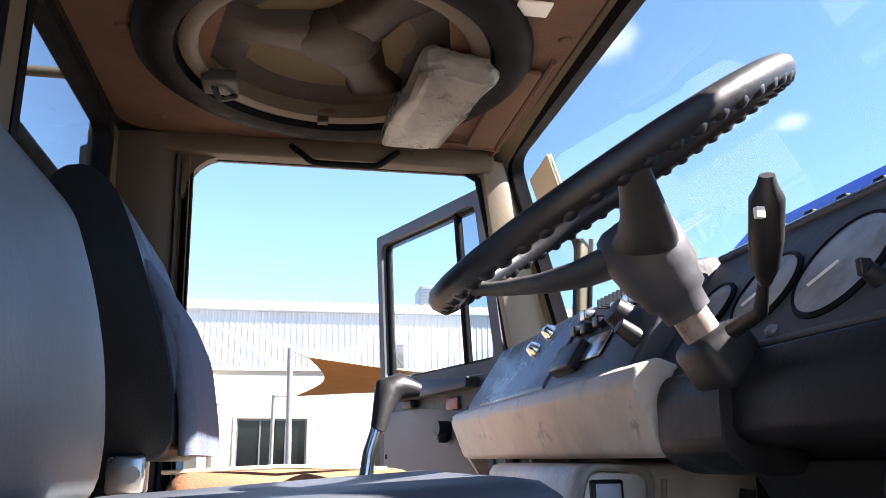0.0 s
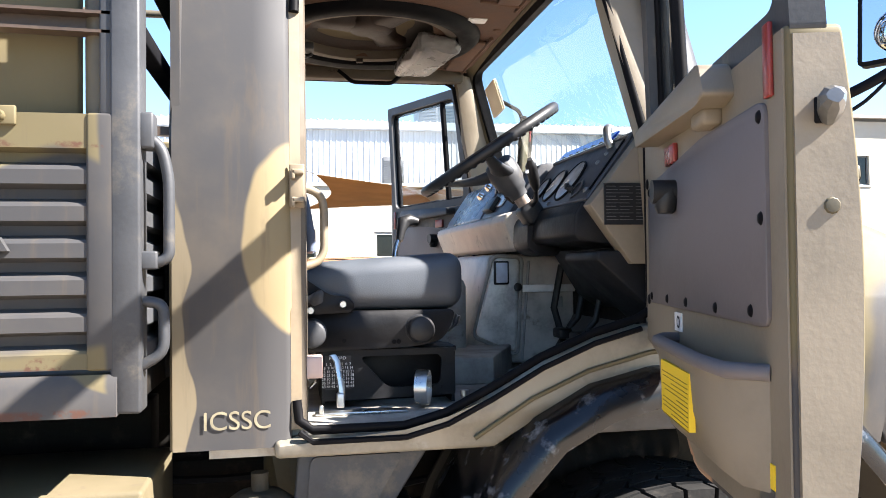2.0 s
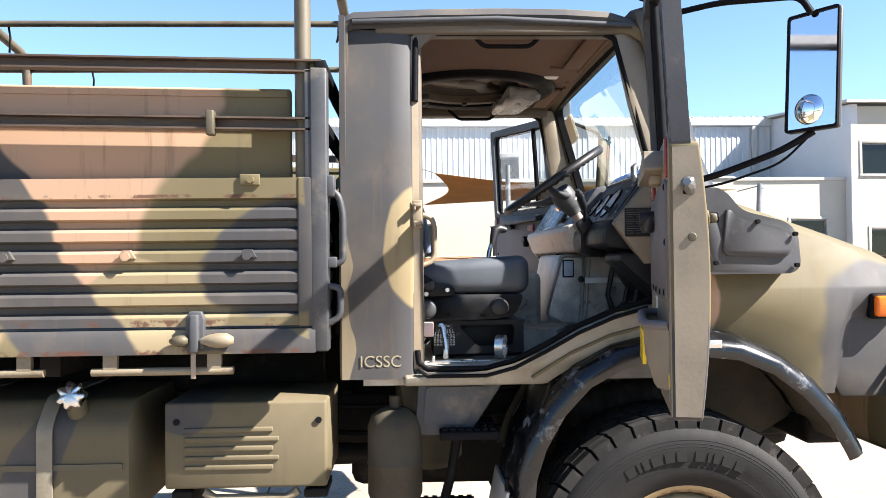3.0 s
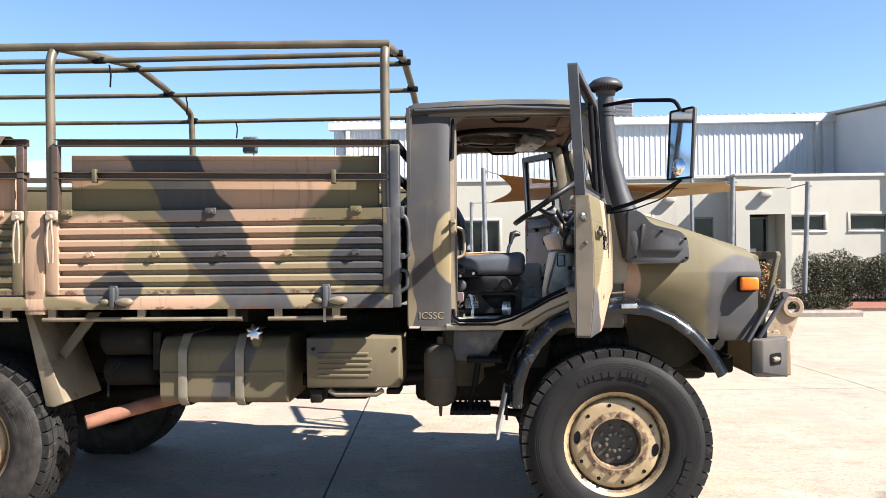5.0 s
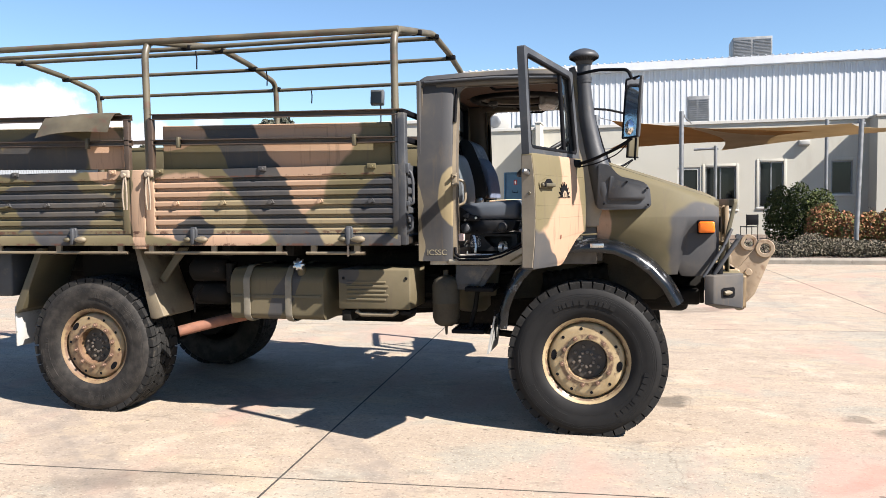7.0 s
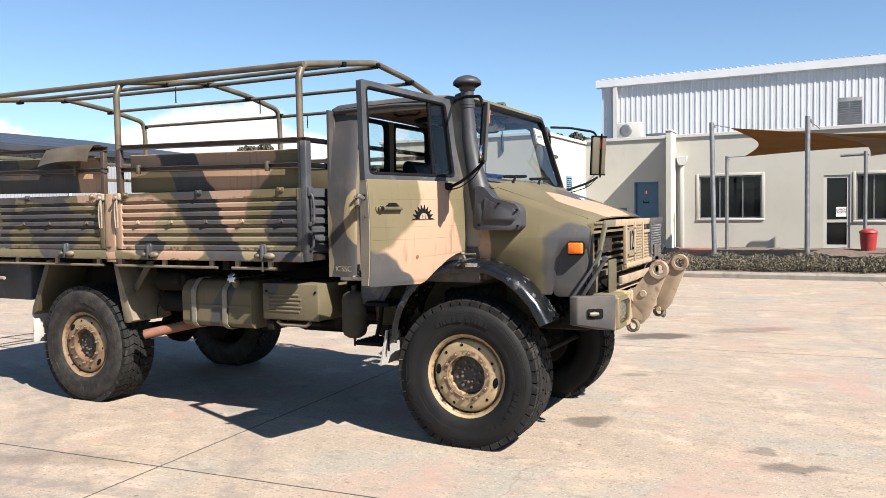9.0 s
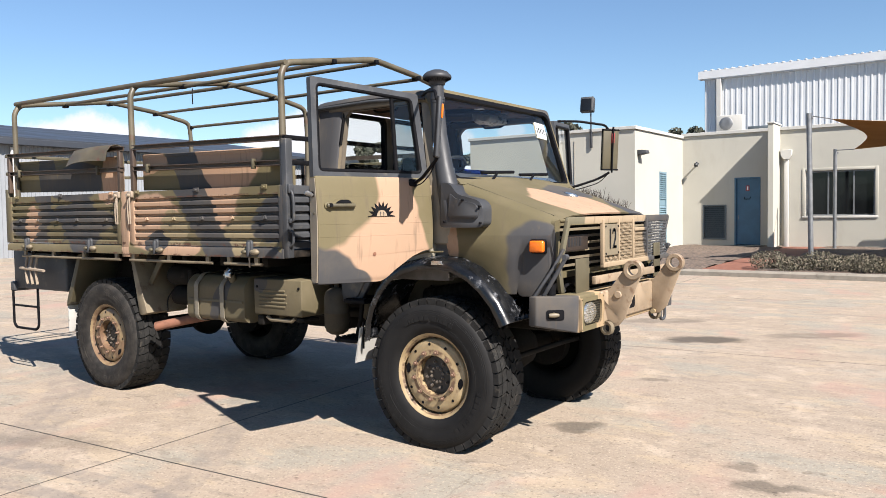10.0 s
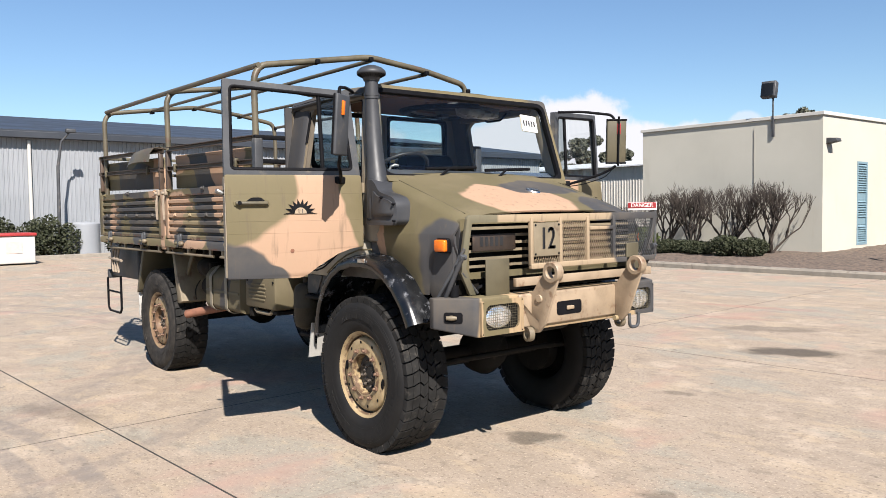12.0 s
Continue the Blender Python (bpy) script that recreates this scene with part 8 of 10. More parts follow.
def dash():
    def slope(y0, y1, pts, bev=0.006):
        return prism(bmesh.new(), pts, "y", y0, y1, bev)
    # driver's instrument hump
    hump = [(-0.158, 1.765), (-0.02, 1.948), (0.02, 1.952), (0.10, 1.91), (0.10, 1.62), (-0.02, 1.64), (-0.07, 1.655), (-0.15, 1.735)]
    d = part("dashboard", slope(0.215, 0.875, hump, 0.012), DASH_GREY, truck, "worn grey dashboard with gauges and switches")
    part("dash_end", slope(0.165, 0.216, [(-0.172, 1.752), (-0.015, 1.944), (0.10, 1.905), (0.10, 1.60), (-0.06, 1.60)], 0.003), DOOR_KHAKI, d)
    part("data_plate", boxed((-0.135, 0.160, 1.700), (-0.005, 0.166, 1.806)), INK, d, "black data plate with fine print")
    bm = bmesh.new()
    for i in range(11):
        z = 1.797 - i * 0.0085
        for x0, x1 in ((-0.130, -0.104 + 0.006 * (i % 3)), (-0.094, -0.058 - 0.010 * (i % 2)), (-0.050, -0.012 - 0.008 * (i % 4))):
            box(bm, (x0, 0.1593, z), (x1, 0.1605, z + 0.0016))
    part("plate_print", bm, DULL_STEEL, d, kind="stuff")
    # moulded shroud left of the knee pad
    bm = prism(bmesh.new(), rounded([(-0.203, 1.728), (-0.186, 1.756), (-0.10, 1.72), (-0.10, 1.628), (-0.165, 1.628), (-0.205, 1.652)], 0.02), "y", 0.60, 0.755, 0.014)
    part("column_shroud", bm, PLASTIC_DEEP, d, "black moulded shroud below the column", smooth=60)
    face_n = Vector((-0.807, 0, 0.59))
    a, b = Vector((-0.158, 0, 1.765)), Vector((-0.02, 0, 1.948))

    def onface(y, u, out=0.0):
        return a.lerp(b, u) + Vector((0, y, 0)) + face_n * out
    for y, r in ((0.505, 0.070), (0.648, 0.058), (0.78, 0.045)):
        bm = bmesh.new()
        lathe(bm, [(r, -0.01), (r + 0.004, 0.003), (r, 0.007), (r - 0.003, 0.005)], onface(y, 0.45), face_n, 32)
        part("gauge", bm, SEAL, d, "round gauge with a dusty glass")
        bm = bmesh.new()
        lathe(bm, [(0.0, 0.006), (r - 0.002, 0.0045)], onface(y, 0.45), face_n, 32)
        part("gauge_glass", bm, GAUGE, d)
    bm = bmesh.new()
    lathe(bm, [(0.0, 0.018), (0.009, 0.018), (0.011, 0.0)], onface(0.425, 0.26), face_n, 12)
    box(bm, onface(0.425, 0.26, 0.02) - Vector((0.007, 0.004, 0.009)), onface(0.425, 0.26, 0.02) + Vector((0.007, 0.004, 0.009)), 0.002)
    part("key_switch", bm, BLACK_PLASTIC, d)
    bm = bmesh.new()
    lathe(bm, [(0.024, 0.0), (0.03, 0.003), (0.03, 0.006), (0.022, 0.007)], onface(0.372, 0.24), face_n, 20)
    part("switch_ring", bm, DASH_GREY, d)
    part("blue_plate", prism(bmesh.new(), [(-0.018, 1.955), (0.010, 1.983), (0.014, 1.979), (-0.014, 1.951)], "y", 0.395, 0.84), BLUE_PLATE, d, "blue tinted plate on the dash edge")
    for i in range(6):
        part("plate_clip", boxed((-0.022, 0.45 + i * 0.064, 1.951), (-0.008, 0.468 + i * 0.064, 1.959), 0.002), BLACK_PLASTIC, d)
    part("plate_hinge", boxed((-0.024, 0.42, 1.948), (-0.012, 0.84, 1.953)), STEEL, d)
    bm = tubed([(-0.04, 0.335, 1.925), (-0.05, 0.335, 1.945), (-0.045, 0.35, 1.975), (-0.03, 0.375, 1.985), (-0.02, 0.40, 1.98)], [0.013, 0.011, 0.012, 0.013, 0.009], 12)
    part("lamp_knuckle", bm, DULL_STEEL, d, "bright steel swivel fitting")
    for y, u0, u1 in ((0.262, 0.18, 0.92),):
        part("dash_slot", tubed([onface(y, u0, 0.001), onface(y, u1, 0.001)], 0.004, 6), SEAL, d)
    for y, u in ((0.30, 0.20), (0.235, 0.10), (0.235, 0.94), (0.58, 0.12), (0.72, 0.12), (0.34, 0.78), (0.365, 0.66)):
        bm = bmesh.new()
        lathe(bm, [(0.0, 0.006), (0.006, 0.005), (0.009, 0.0)], onface(y, u), face_n, 14)
        part("dash_plug", bm, DULL_STEEL, d)
    part("dash_ridge", tubed([onface(0.225, 0.02, 0.002), onface(0.225, 0.98, 0.002)], 0.006, 8), DASH_GREY, d)
    part("dash_ridge", tubed([onface(0.225, 0.985, 0.001), onface(0.865, 0.985, 0.001)], 0.006, 8), DASH_GREY, d)
    part("dash_ridge", tubed([onface(0.225, 0.03, 0.001), onface(0.865, 0.03, 0.001)], 0.005, 8), DASH_GREY, d)
    for y, r in ((0.505, 0.070), (0.648, 0.058), (0.78, 0.045)):
        bm = tubed([onface(y, 0.45, 0.008), onface(y + r * 0.5, 0.45 - r * 1.6, 0.008)], 0.0018, 4)
        part("gauge_needle", bm, WHITE, d)
    # padded underside below the gauges
    part("knee_pad", slope(0.235, 0.772, [(-0.185, 1.735), (-0.165, 1.768), (-0.02, 1.70), (0.06, 1.66), (0.06, 1.648), (-0.06, 1.650), (-0.172, 1.662), (-0.190, 1.678)], 0.007), PLASTIC_DEEP, d)
    part("under_cover", slope(0.22, 0.80, [(-0.06, 1.645), (0.09, 1.66), (0.09, 1.46), (0.03, 1.50)], 0.006), PLASTIC_DEEP, d)
    # passenger side: sloping lid and pale lip
    part("dash_lid", slope(1.296, 1.985, [(-0.184, 1.787), (-0.075, 1.95), (-0.03, 1.958), (0.10, 1.90), (0.10, 1.72), (-0.18, 1.77)], 0.006), DASH_LID, d, "blue-grey dash lid")
    part("switch_panel", slope(0.875, 1.290, [(-0.182, 1.783), (-0.071, 1.947), (-0.03, 1.955), (0.10, 1.90), (0.10, 1.72), (-0.178, 1.766)], 0.006), DASH_GREY, d)
    part("padded_lip", slope(0.775, 1.985, [(-0.230, 1.745), (-0.222, 1.768), (-0.186, 1.782), (-0.10, 1.75), (-0.10, 1.65), (-0.175, 1.648), (-0.195, 1.655)], 0.006), DASH_PAD, d, "pale padded dash lip")
    part("lip_end", prism(bmesh.new(), [(-0.225, 1.765), (-0.19, 1.775), (-0.14, 1.69), (-0.12, 1.60), (-0.15, 1.60), (-0.20, 1.68)], "y", 1.976, 1.995, 0.003), DASH_PAD, d)
    p, q = Vector((-0.182, 0, 1.783)), Vector((-0.071, 0, 1.947))
    nn = Vector((-0.828, 0, 0.560))
    for y, u in ((1.25, 0.30), (1.25, 0.62), (1.19, 0.60), (1.13, 0.62), (1.25, 0.82), (1.07, 0.72), (1.02, 0.74)):
        c = p.lerp(q, u) + Vector((0, y, 0)) + nn * 0.008
        part("toggle_switch", boxed(c - Vector((0.012, 0.014, 0.008)), c + Vector((0.012, 0.014, 0.012)), 0.003), BLACK_PLASTIC if u < 0.7 else STEEL, d)
    bm = bmesh.new()
    for i in range(9):
        c = p.lerp(q, 0.88) + Vector((0, 1.02 + i * 0.018, 0)) + nn * 0.006
        box(bm, c - Vector((0.02, 0.004, 0.008)), c + Vector((0.02, 0.004, 0.008)))
    part("air_vent", bm, BLACK_PLASTIC, d)
    c = p.lerp(q, 0.34) + Vector((0, 1.10, 0)) + nn * 0.004
    part("metal_plate", boxed(c - Vector((0.028, 0.055, 0.002)), c + Vector((0.028, 0.055, 0.002)), 0.001, 1, Matrix.Rotation(radians(-55.9), 4, "Y")), STEEL, d)
    c = p.lerp(q, 0.25) + Vector((0, 1.19, 0)) + nn * 0.010
    part("black_box", boxed(c - Vector((0.03, 0.06, 0.012)), c + Vector((0.03, 0.06, 0.012)), 0.004, 2, Matrix.Rotation(radians(-55.9), 4, "Y")), BLACK_PLASTIC, d)
    for y, u, r in ((0.985, 0.50, 0.028), (0.90, 0.25, 0.016)):
        bm = bmesh.new()
        lathe(bm, [(0.0, 0.04), (r * 0.8, 0.038), (r, 0.0)], p.lerp(q, u) + Vector((0, y, 0)), nn, 18)
        part("rotary_knob", bm, BLACK_PLASTIC, d)
    for y, u in ((1.55, 0.66), (1.50, 0.86)):
        bm = bmesh.new()
        lathe(bm, [(0.0, 0.028), (0.012, 0.025), (0.018, 0.012), (0.020, 0.0)], p.lerp(q, u) + Vector((0, y, 0)), nn, 18)
        part("chrome_knob", bm, CHROME, d, "shiny chrome knob")
    # engine tunnel with its lids
    tn = part("engine_tunnel", prism(bmesh.new(), [(-0.29, 1.245), (-0.215, 1.64), (0.11, 1.64), (0.11, 1.245)], "y", 1.03, 1.62, 0.02), TUNNEL_WARM, truck, "grey engine tunnel cover with a latched lid")
    side_lid = prism(bmesh.new(), rounded([(-0.199, 1.628), (-0.107, 1.622), (-0.128, 1.290), (-0.272, 1.352)], 0.02), "y", 1.012, 1.031, 0.005)
    part("tunnel_lid", side_lid, PANEL_CLEAN, tn, "dusty silver access lid")
    bm = tubed([(p[0], 1.012, p[1]) for p in rounded([(-0.208, 1.636), (-0.098, 1.632), (-0.119, 1.277), (-0.285, 1.347)], 0.025)], 0.006, 6, closed=True)
    part("lid_rim", bm, TUNNEL_GREY, tn)
    m = part("small_display", boxed((-0.206, 0.998, 1.532), (-0.152, 1.013, 1.616), 0.004), BLACK_PLASTIC, tn, "small framed switch panel")
    # face colour carries a painted sky reflection
    part("display_face", boxed((-0.200, 0.994, 1.539), (-0.158, 0.998, 1.610), 0.002), DISPLAY_GLARE, tn)
    part("bright_strip", boxed((-0.105, 1.012, 1.503), (0.105, 1.0185, 1.530), 0.002), STRIP_BRIGHT, tn, "bright steel strip with a black knob")
    bm = bmesh.new()
    lathe(bm, [(0.0, -0.022), (0.012, -0.018), (0.016, -0.004), (0.010, 0.010), (0.006, 0.02)], (-0.118, 1.008, 1.522), (0, 1, 0), 16)
    part("strip_knob", bm, BLACK_PLASTIC, tn)
    for z in (1.465, 1.555):
        part("tunnel_latch", boxed((0.035, 1.018, z - 0.02), (0.055, 1.031, z + 0.02), 0.003), TUNNEL_GREY, tn)
    part("tunnel_seam", tubed([(-0.07, 1.026, 1.615), (-0.10, 1.026, 1.26)], 0.005, 6), TUNNEL_GREY, tn)
    # pedals
    for y in (0.84, 0.68):
        bm = tubed([(0.075, y, 1.60), (0.062, y, 1.50), (0.045, y, 1.42), (0.01, y, 1.385)], [0.013, 0.012, 0.011, 0.010], 8)
        box(bm, (-0.035, y - 0.038, 1.352), (0.012, y + 0.038, 1.385), 0.008)
        part("pedal", bm, BLACK_PLASTIC, truck, "black foot pedal on a bent arm")
    part("pedal_linkage", tubed([(0.02, 0.93, 1.60), (-0.01, 0.93, 1.45), (0.03, 0.94, 1.32)], 0.012, 6), BLACK_PLASTIC, truck)
    part("knee_panel", prism(bmesh.new(), [(-0.14, 1.635), (0.09, 1.635), (0.09, 1.43), (0.06, 1.43), (-0.145, 1.612)], "y", 0.19, 0.44, 0.006), PLASTIC_DEEP, d, "black panel hanging under the dashboard")
    # gear lever
    bm = tubed([(-0.56, 1.09, 1.55), (-0.545, 1.10, 1.66), (-0.525, 1.115, 1.72)], [0.014, 0.011, 0.010], 10)
    gl = part("gear_lever", bm, CHROME, truck, "gear lever with a black moulded knob")
    bm = tubed([(-0.53, 1.11, 1.695), (-0.522, 1.116, 1.732), (-0.512, 1.13, 1.762), (-0.488, 1.14, 1.772), (-0.455, 1.14, 1.765)], [0.013, 0.017, 0.026, 0.024, 0.012], 12)
    part("lever_knob", bm, BLACK_PLASTIC, gl)
    bm = bmesh.new()
    lathe(bm, [(0.075, 1.56), (0.06, 1.585), (0.05, 1.60), (0.03, 1.615), (0.015, 1.625)], (-0.56, 1.09, 0), (0, 0, 1), 20)
    part("lever_boot", bm, SEAL, gl)
    part("tunnel_rear", boxed((-0.95, 0.93, 1.24), (-0.32, 1.17, 1.56), 0.03), TUNNEL_GREY, truck, "grey floor tunnel between the seats")


dash()


def steering():
    c = Vector((-0.318, 0.615, 1.955))
    n = Vector((-0.55, 0.0, 0.83)).normalized()
    u = n.orthogonal().normalized()
    u = (Vector((0, 1, 0)) - n * n.y).normalized()
    v = n.cross(u)
    pts, R = [], 0.232
    bm = bmesh.new()
    seg = 72
    tube(bm, [c + u * (R * math.cos(2 * math.pi * i / seg)) + v * (R * math.sin(2 * math.pi * i / seg)) for i in range(seg)], 0.0155, 10, closed=True)
    for i in range(52):
        # finger bumps under the rim
        a = 2 * math.pi * (i + 0.5) / 52
        p = c + (u * math.cos(a) + v * math.sin(a)) * R - n * 0.0085
        lathe(bm, [(0.0, -0.0125), (0.006, -0.010), (0.0105, -0.004), (0.0110, 0.0), (0.0105, 0.004), (0.006, 0.010), (0.0, 0.0125)], p, (u * -math.sin(a) + v * math.cos(a)), 8)
    w = part("steering_wheel", bm, BLACK_PLASTIC, truck, "large black steering wheel with moulded finger grips", smooth=60)
    hub = c - n * 0.088
    bm = bmesh.new()
    lathe(bm, [(0.0, 0.050), (0.030, 0.048), (0.042, 0.042), (0.049, 0.025), (0.050, -0.005), (0.047, -0.03), (0.040, -0.045), (0.038, -0.06), (0.030, -0.066), (0.028, -0.085), (0.0, -0.085)], hub, n, 36)
    part("wheel_hub", bm, GREY_PAINT, w, "dusty grey hub", smooth=60)
    for a in (46, 160):
        e = c + (u * math.cos(radians(a)) + v * math.sin(radians(a))) * (R - 0.004)
        s = hub + (u * math.cos(radians(a)) + v * math.sin(radians(a))) * 0.030 + n * 0.012
        bm = tubed([s, s.lerp(e, 0.25) - n * 0.010, s.lerp(e, 0.5) - n * 0.012, s.lerp(e, 0.75) - n * 0.008, e], [0.038, 0.032, 0.025, 0.019, 0.014], 16, flat=0.5)
        part("wheel_spoke", bm, GREY_PAINT, w, smooth=70)
    low = c - n * 0.26
    bm = tubed([hub - n * 0.08, c - n * 0.20, low], [0.022, 0.022, 0.03], 14)
    part("steering_column", bm, COLUMN_TAN, w, "scuffed column tube")
    col = c - n * 0.235
    bm = boxed(col - Vector((0.035, 0.04, 0.03)), col + Vector((0.035, 0.04, 0.035)), 0.016, 3, Matrix.Rotation(radians(-34), 4, "Y"))
    part("column_switch", bm, BLACK_PLASTIC, w)
    bm = tubed([Vector((-0.20, 0.56, 1.785)), Vector((-0.208, 0.495, 1.792)), Vector((-0.216, 0.47, 1.822))], [0.011, 0.008, 0.006], 8)
    part("stalk", bm, BLACK_PLASTIC, w)
    bm = tubed([(-0.216, 0.47, 1.815), (-0.222, 0.458, 1.83), (-0.236, 0.43, 1.85), (-0.254, 0.395, 1.878), (-0.259, 0.385, 1.886), (-0.262, 0.379, 1.894)], [0.006, 0.014, 0.0165, 0.016, 0.010, 0.007], 14)
    part("stalk_grip", bm, BLACK_PLASTIC, w, "black column stalk grip", smooth=60)
    part("stalk_mark", boxed((-0.272, 0.385, 1.856), (-0.264, 0.391, 1.866)), WHITE, w)


steering()


def overhead():
    # grey bag and sun visors under the roof
    rng = random.Random(3)
    bm = boxed((-0.455, 1.27, 2.425), (-0.285, 1.68, 2.50), 0.03, 3)
    bmesh.ops.subdivide_edges(bm, edges=bm.edges[:], cuts=3, use_grid_fill=True)
    for v in bm.verts:
        for f, k in ((9, 0.016), (24, 0.010), (55, 0.005)):
            v.co += Vector((noise.noise(v.co * f), noise.noise(v.co * f + Vector((5, 0, 0))), noise.noise(v.co * f + Vector((0, 7, 0))))) * k
        v.co.x += (v.co.y - 1.48) * -0.12
    part("canvas_bag", bm, CLOTH_GREY, truck, "crumpled grey bag strapped under the roof", smooth=20)
    for y0, y1 in ((0.32, 0.95), (1.28, 1.86)):
        bm = tubed([(-0.13, y0, 2.497), (-0.13, y1, 2.497)], 0.007, 6)
        box(bm, (-0.22, y0 + 0.05, 2.490), (-0.14, y1 - 0.08, 2.503), 0.004)
        tube(bm, [(-0.28, y1 - 0.1, 2.495), (-0.12, y1 - 0.06, 2.495)], 0.006, 6)
        part("sun_visor", bm, HEADLINER, truck, "brown folded sun visor")
    part("roof_label", boxed((-0.27, 1.07, 2.503), (-0.20, 1.12, 2.508), 0.001), WHITE, truck)
    part("b_post_clip", boxed((-1.075, 1.955, 2.27), (-1.055, 1.975, 2.35), 0.004), SEAL, truck)


overhead()
# ---- the yard ----
def structure(name, bm, mat, label="", category="", smooth=0):
    ob = part(name, bm, mat, None, label, smooth=smooth, kind="structure")
    if category:
        ob["category"] = category
    return ob


ground = structure("ground", boxed((-900, -900, -0.5), (900, 900, -0.0012)), JOINT, "wide yard ground", "ground")

# kerb, planting bed and its slope up to the building
bm = prism(bmesh.new(), [(15.30, -0.02), (15.30, 0.10), (15.34, 0.145), (15.48, 0.15), (15.48, -0.02)], "x", -24, 8.6)
structure("kerb_1", bm, KERB, "weathered concrete kerb", "kerb")

def garden():
    rng = random.Random(4)
    for k, (x0, x1, near) in enumerate(((-24.0, -2.9, 15.47), (-1.6, 8.6, 15.47), (8.6, 30.0, 18.9))):
        grid = []
        nx, ny = int((x1 - x0) / 0.35), 30
        for i in range(nx + 1):
            row = []
            for j in range(ny + 1):
                x, y = lerp(x0, x1, i / nx), lerp(near, 27.0, j / ny)
                z = 0.13 + 0.17 * j / ny + rng.uniform(-0.03, 0.035)
                row.append((x, y, z))
            grid.append(row)
        structure(f"planting_bed_{k + 1}", sheet(bmesh.new(), grid), MULCH, "mulched planting bed with stones", "garden bed", 60)
    structure("path_1", prism(bmesh.new(), [(15.47, -0.01), (15.47, 0.12), (27.0, 0.285), (27.0, -0.01)], "x", -2.9, -1.6), BRICK_RED, "red paved path across the bed", "path")
    structure("path_2", prism(bmesh.new(), [(17.6, -0.01), (17.6, 0.05), (18.9, 0.14), (18.9, -0.01)], "x", 8.6, 30.0), BRICK_RED, "red paved path before the hedge", "path")


garden()


# ---- the building ----
def wall_with_holes(name, x0, x1, y, z0, z1, holes, mat, label, thick=0.25):
    """A wall along x, facing -y, built of pieces round its openings (x0, x1, z0, z1)."""
    bm = bmesh.new()
    xs = sorted({x0, x1, *[h[0] for h in holes], *[h[1] for h in holes]})
    for a, b in zip(xs, xs[1:]):
        cuts = sorted([(h[2], h[3]) for h in holes if h[0] <= a and h[1] >= b])
        z = z0
        for c, d in cuts:
            if c > z:
                box(bm, (a, y, z), (b, y + thick, c))
            z = d
        if z < z1:
            box(bm, (a, y, z), (b, y + thick, z1))
    bmesh.ops.remove_doubles(bm, verts=bm.verts, dist=0.0001)
    return structure(name, bm, mat, label, "wall")


def window(k, x0, x1, z0, z1, y, mullions=(), label="aluminium window with dark glass"):
    ob = structure(f"window_{k}", ring(bmesh.new(), [(x0, z0), (x1, z0), (x1, z1), (x0, z1)], [(x0 + 0.05, z0 + 0.05), (x1 - 0.05, z0 + 0.05), (x1 - 0.05, z1 - 0.05), (x0 + 0.05, z1 - 0.05)], "y", y + 0.06, y + 0.12), GALV, label, "window")
    part("window_sill", boxed((x0 - 0.10, y - 0.04, z0 - 0.08), (x1 + 0.10, y + 0.10, z0 - 0.002), 0.01), WALL_TRIM, ob)
    for a, b, c, d in ((x0 - 0.10, x0 - 0.002, z0, z1 + 0.10), (x1 + 0.002, x1 + 0.10, z0, z1 + 0.10), (x0, x1, z1 + 0.002, z1 + 0.10)):
        part("window_surround", boxed((a, y - 0.022, c), (b, y + 0.02, d), 0.006), WALL_CREAM, ob)
    edges = [x0 + 0.05, *mullions, x1 - 0.05]
    for a, b in zip(edges, edges[1:]):
        part("pane", boxed((a, y + 0.085, z0 + 0.05), (b, y + 0.095, z1 - 0.05)), DARK_GLASS, ob)
    for x in mullions:
        part("mullion", boxed((x - 0.025, y + 0.06, z0 + 0.05), (x + 0.025, y + 0.12, z1 - 0.05)), GALV, ob)
    return ob


def louvre(bm, along, fixed, a, b, z0, z1, pitch=0.07):
    n = int((z1 - z0) / pitch)
    for i in range(n):
        z = z0 + (z1 - z0) * i / n
        if along == "x":
            prism(bm, [(fixed - 0.05, z), (fixed - 0.045, z + 0.006), (fixed + 0.01, z + pitch * 0.95), (fixed + 0.005, z + pitch * 0.85)], "x", a, b)
        else:
            prism(bm, [(fixed + 0.05, z), (fixed + 0.045, z + 0.006), (fixed - 0.01, z + pitch * 0.95), (fixed - 0.005, z + pitch * 0.85)], "y", a, b)
    return bm


FACE = 25.8
wall_with_holes("wall_south", -6.65, 15.2, FACE, -0.1, 4.45, [(-4.71, -3.79, 0.30, 2.80), (-5.88, -5.0, 0.50, 1.81), (-2.28, -0.10, 1.36, 2.93), (1.94, 2.77, 0.29, 2.84), (2.95, 4.05, 1.25, 2.84),
              (4.86, 5.70, 1.3, 2.98), (7.31, 8.03, 1.75, 2.96), (9.12, 10.45, 0.2, 3.06), (10.84, 12.17, 2.41, 2.99), (13.1, 14.45, 2.41, 2.99)], WALL_CREAM, "cream rendered wall of a low building")
bm = boxed((-6.70, FACE - 0.06, 4.43), (15.2, FACE + 0.5, 4.55), 0.01)
structure("trim_1", bm, WALL_TRIM, "white parapet capping", "trim")
structure("wall_south_back", boxed((-6.65, 33.5, -0.1), (15.2, 33.7, 4.4)), WALL_CREAM, "plain back wall", "wall")
structure("roof_low", boxed((-6.65, FACE + 0.25, 4.2), (15.2, 33.6, 4.3)), GALV, "flat roof of the low building", "roof")
window(1, -2.28, -0.10, 1.36, 2.93, FACE, (-1.55, -0.75))
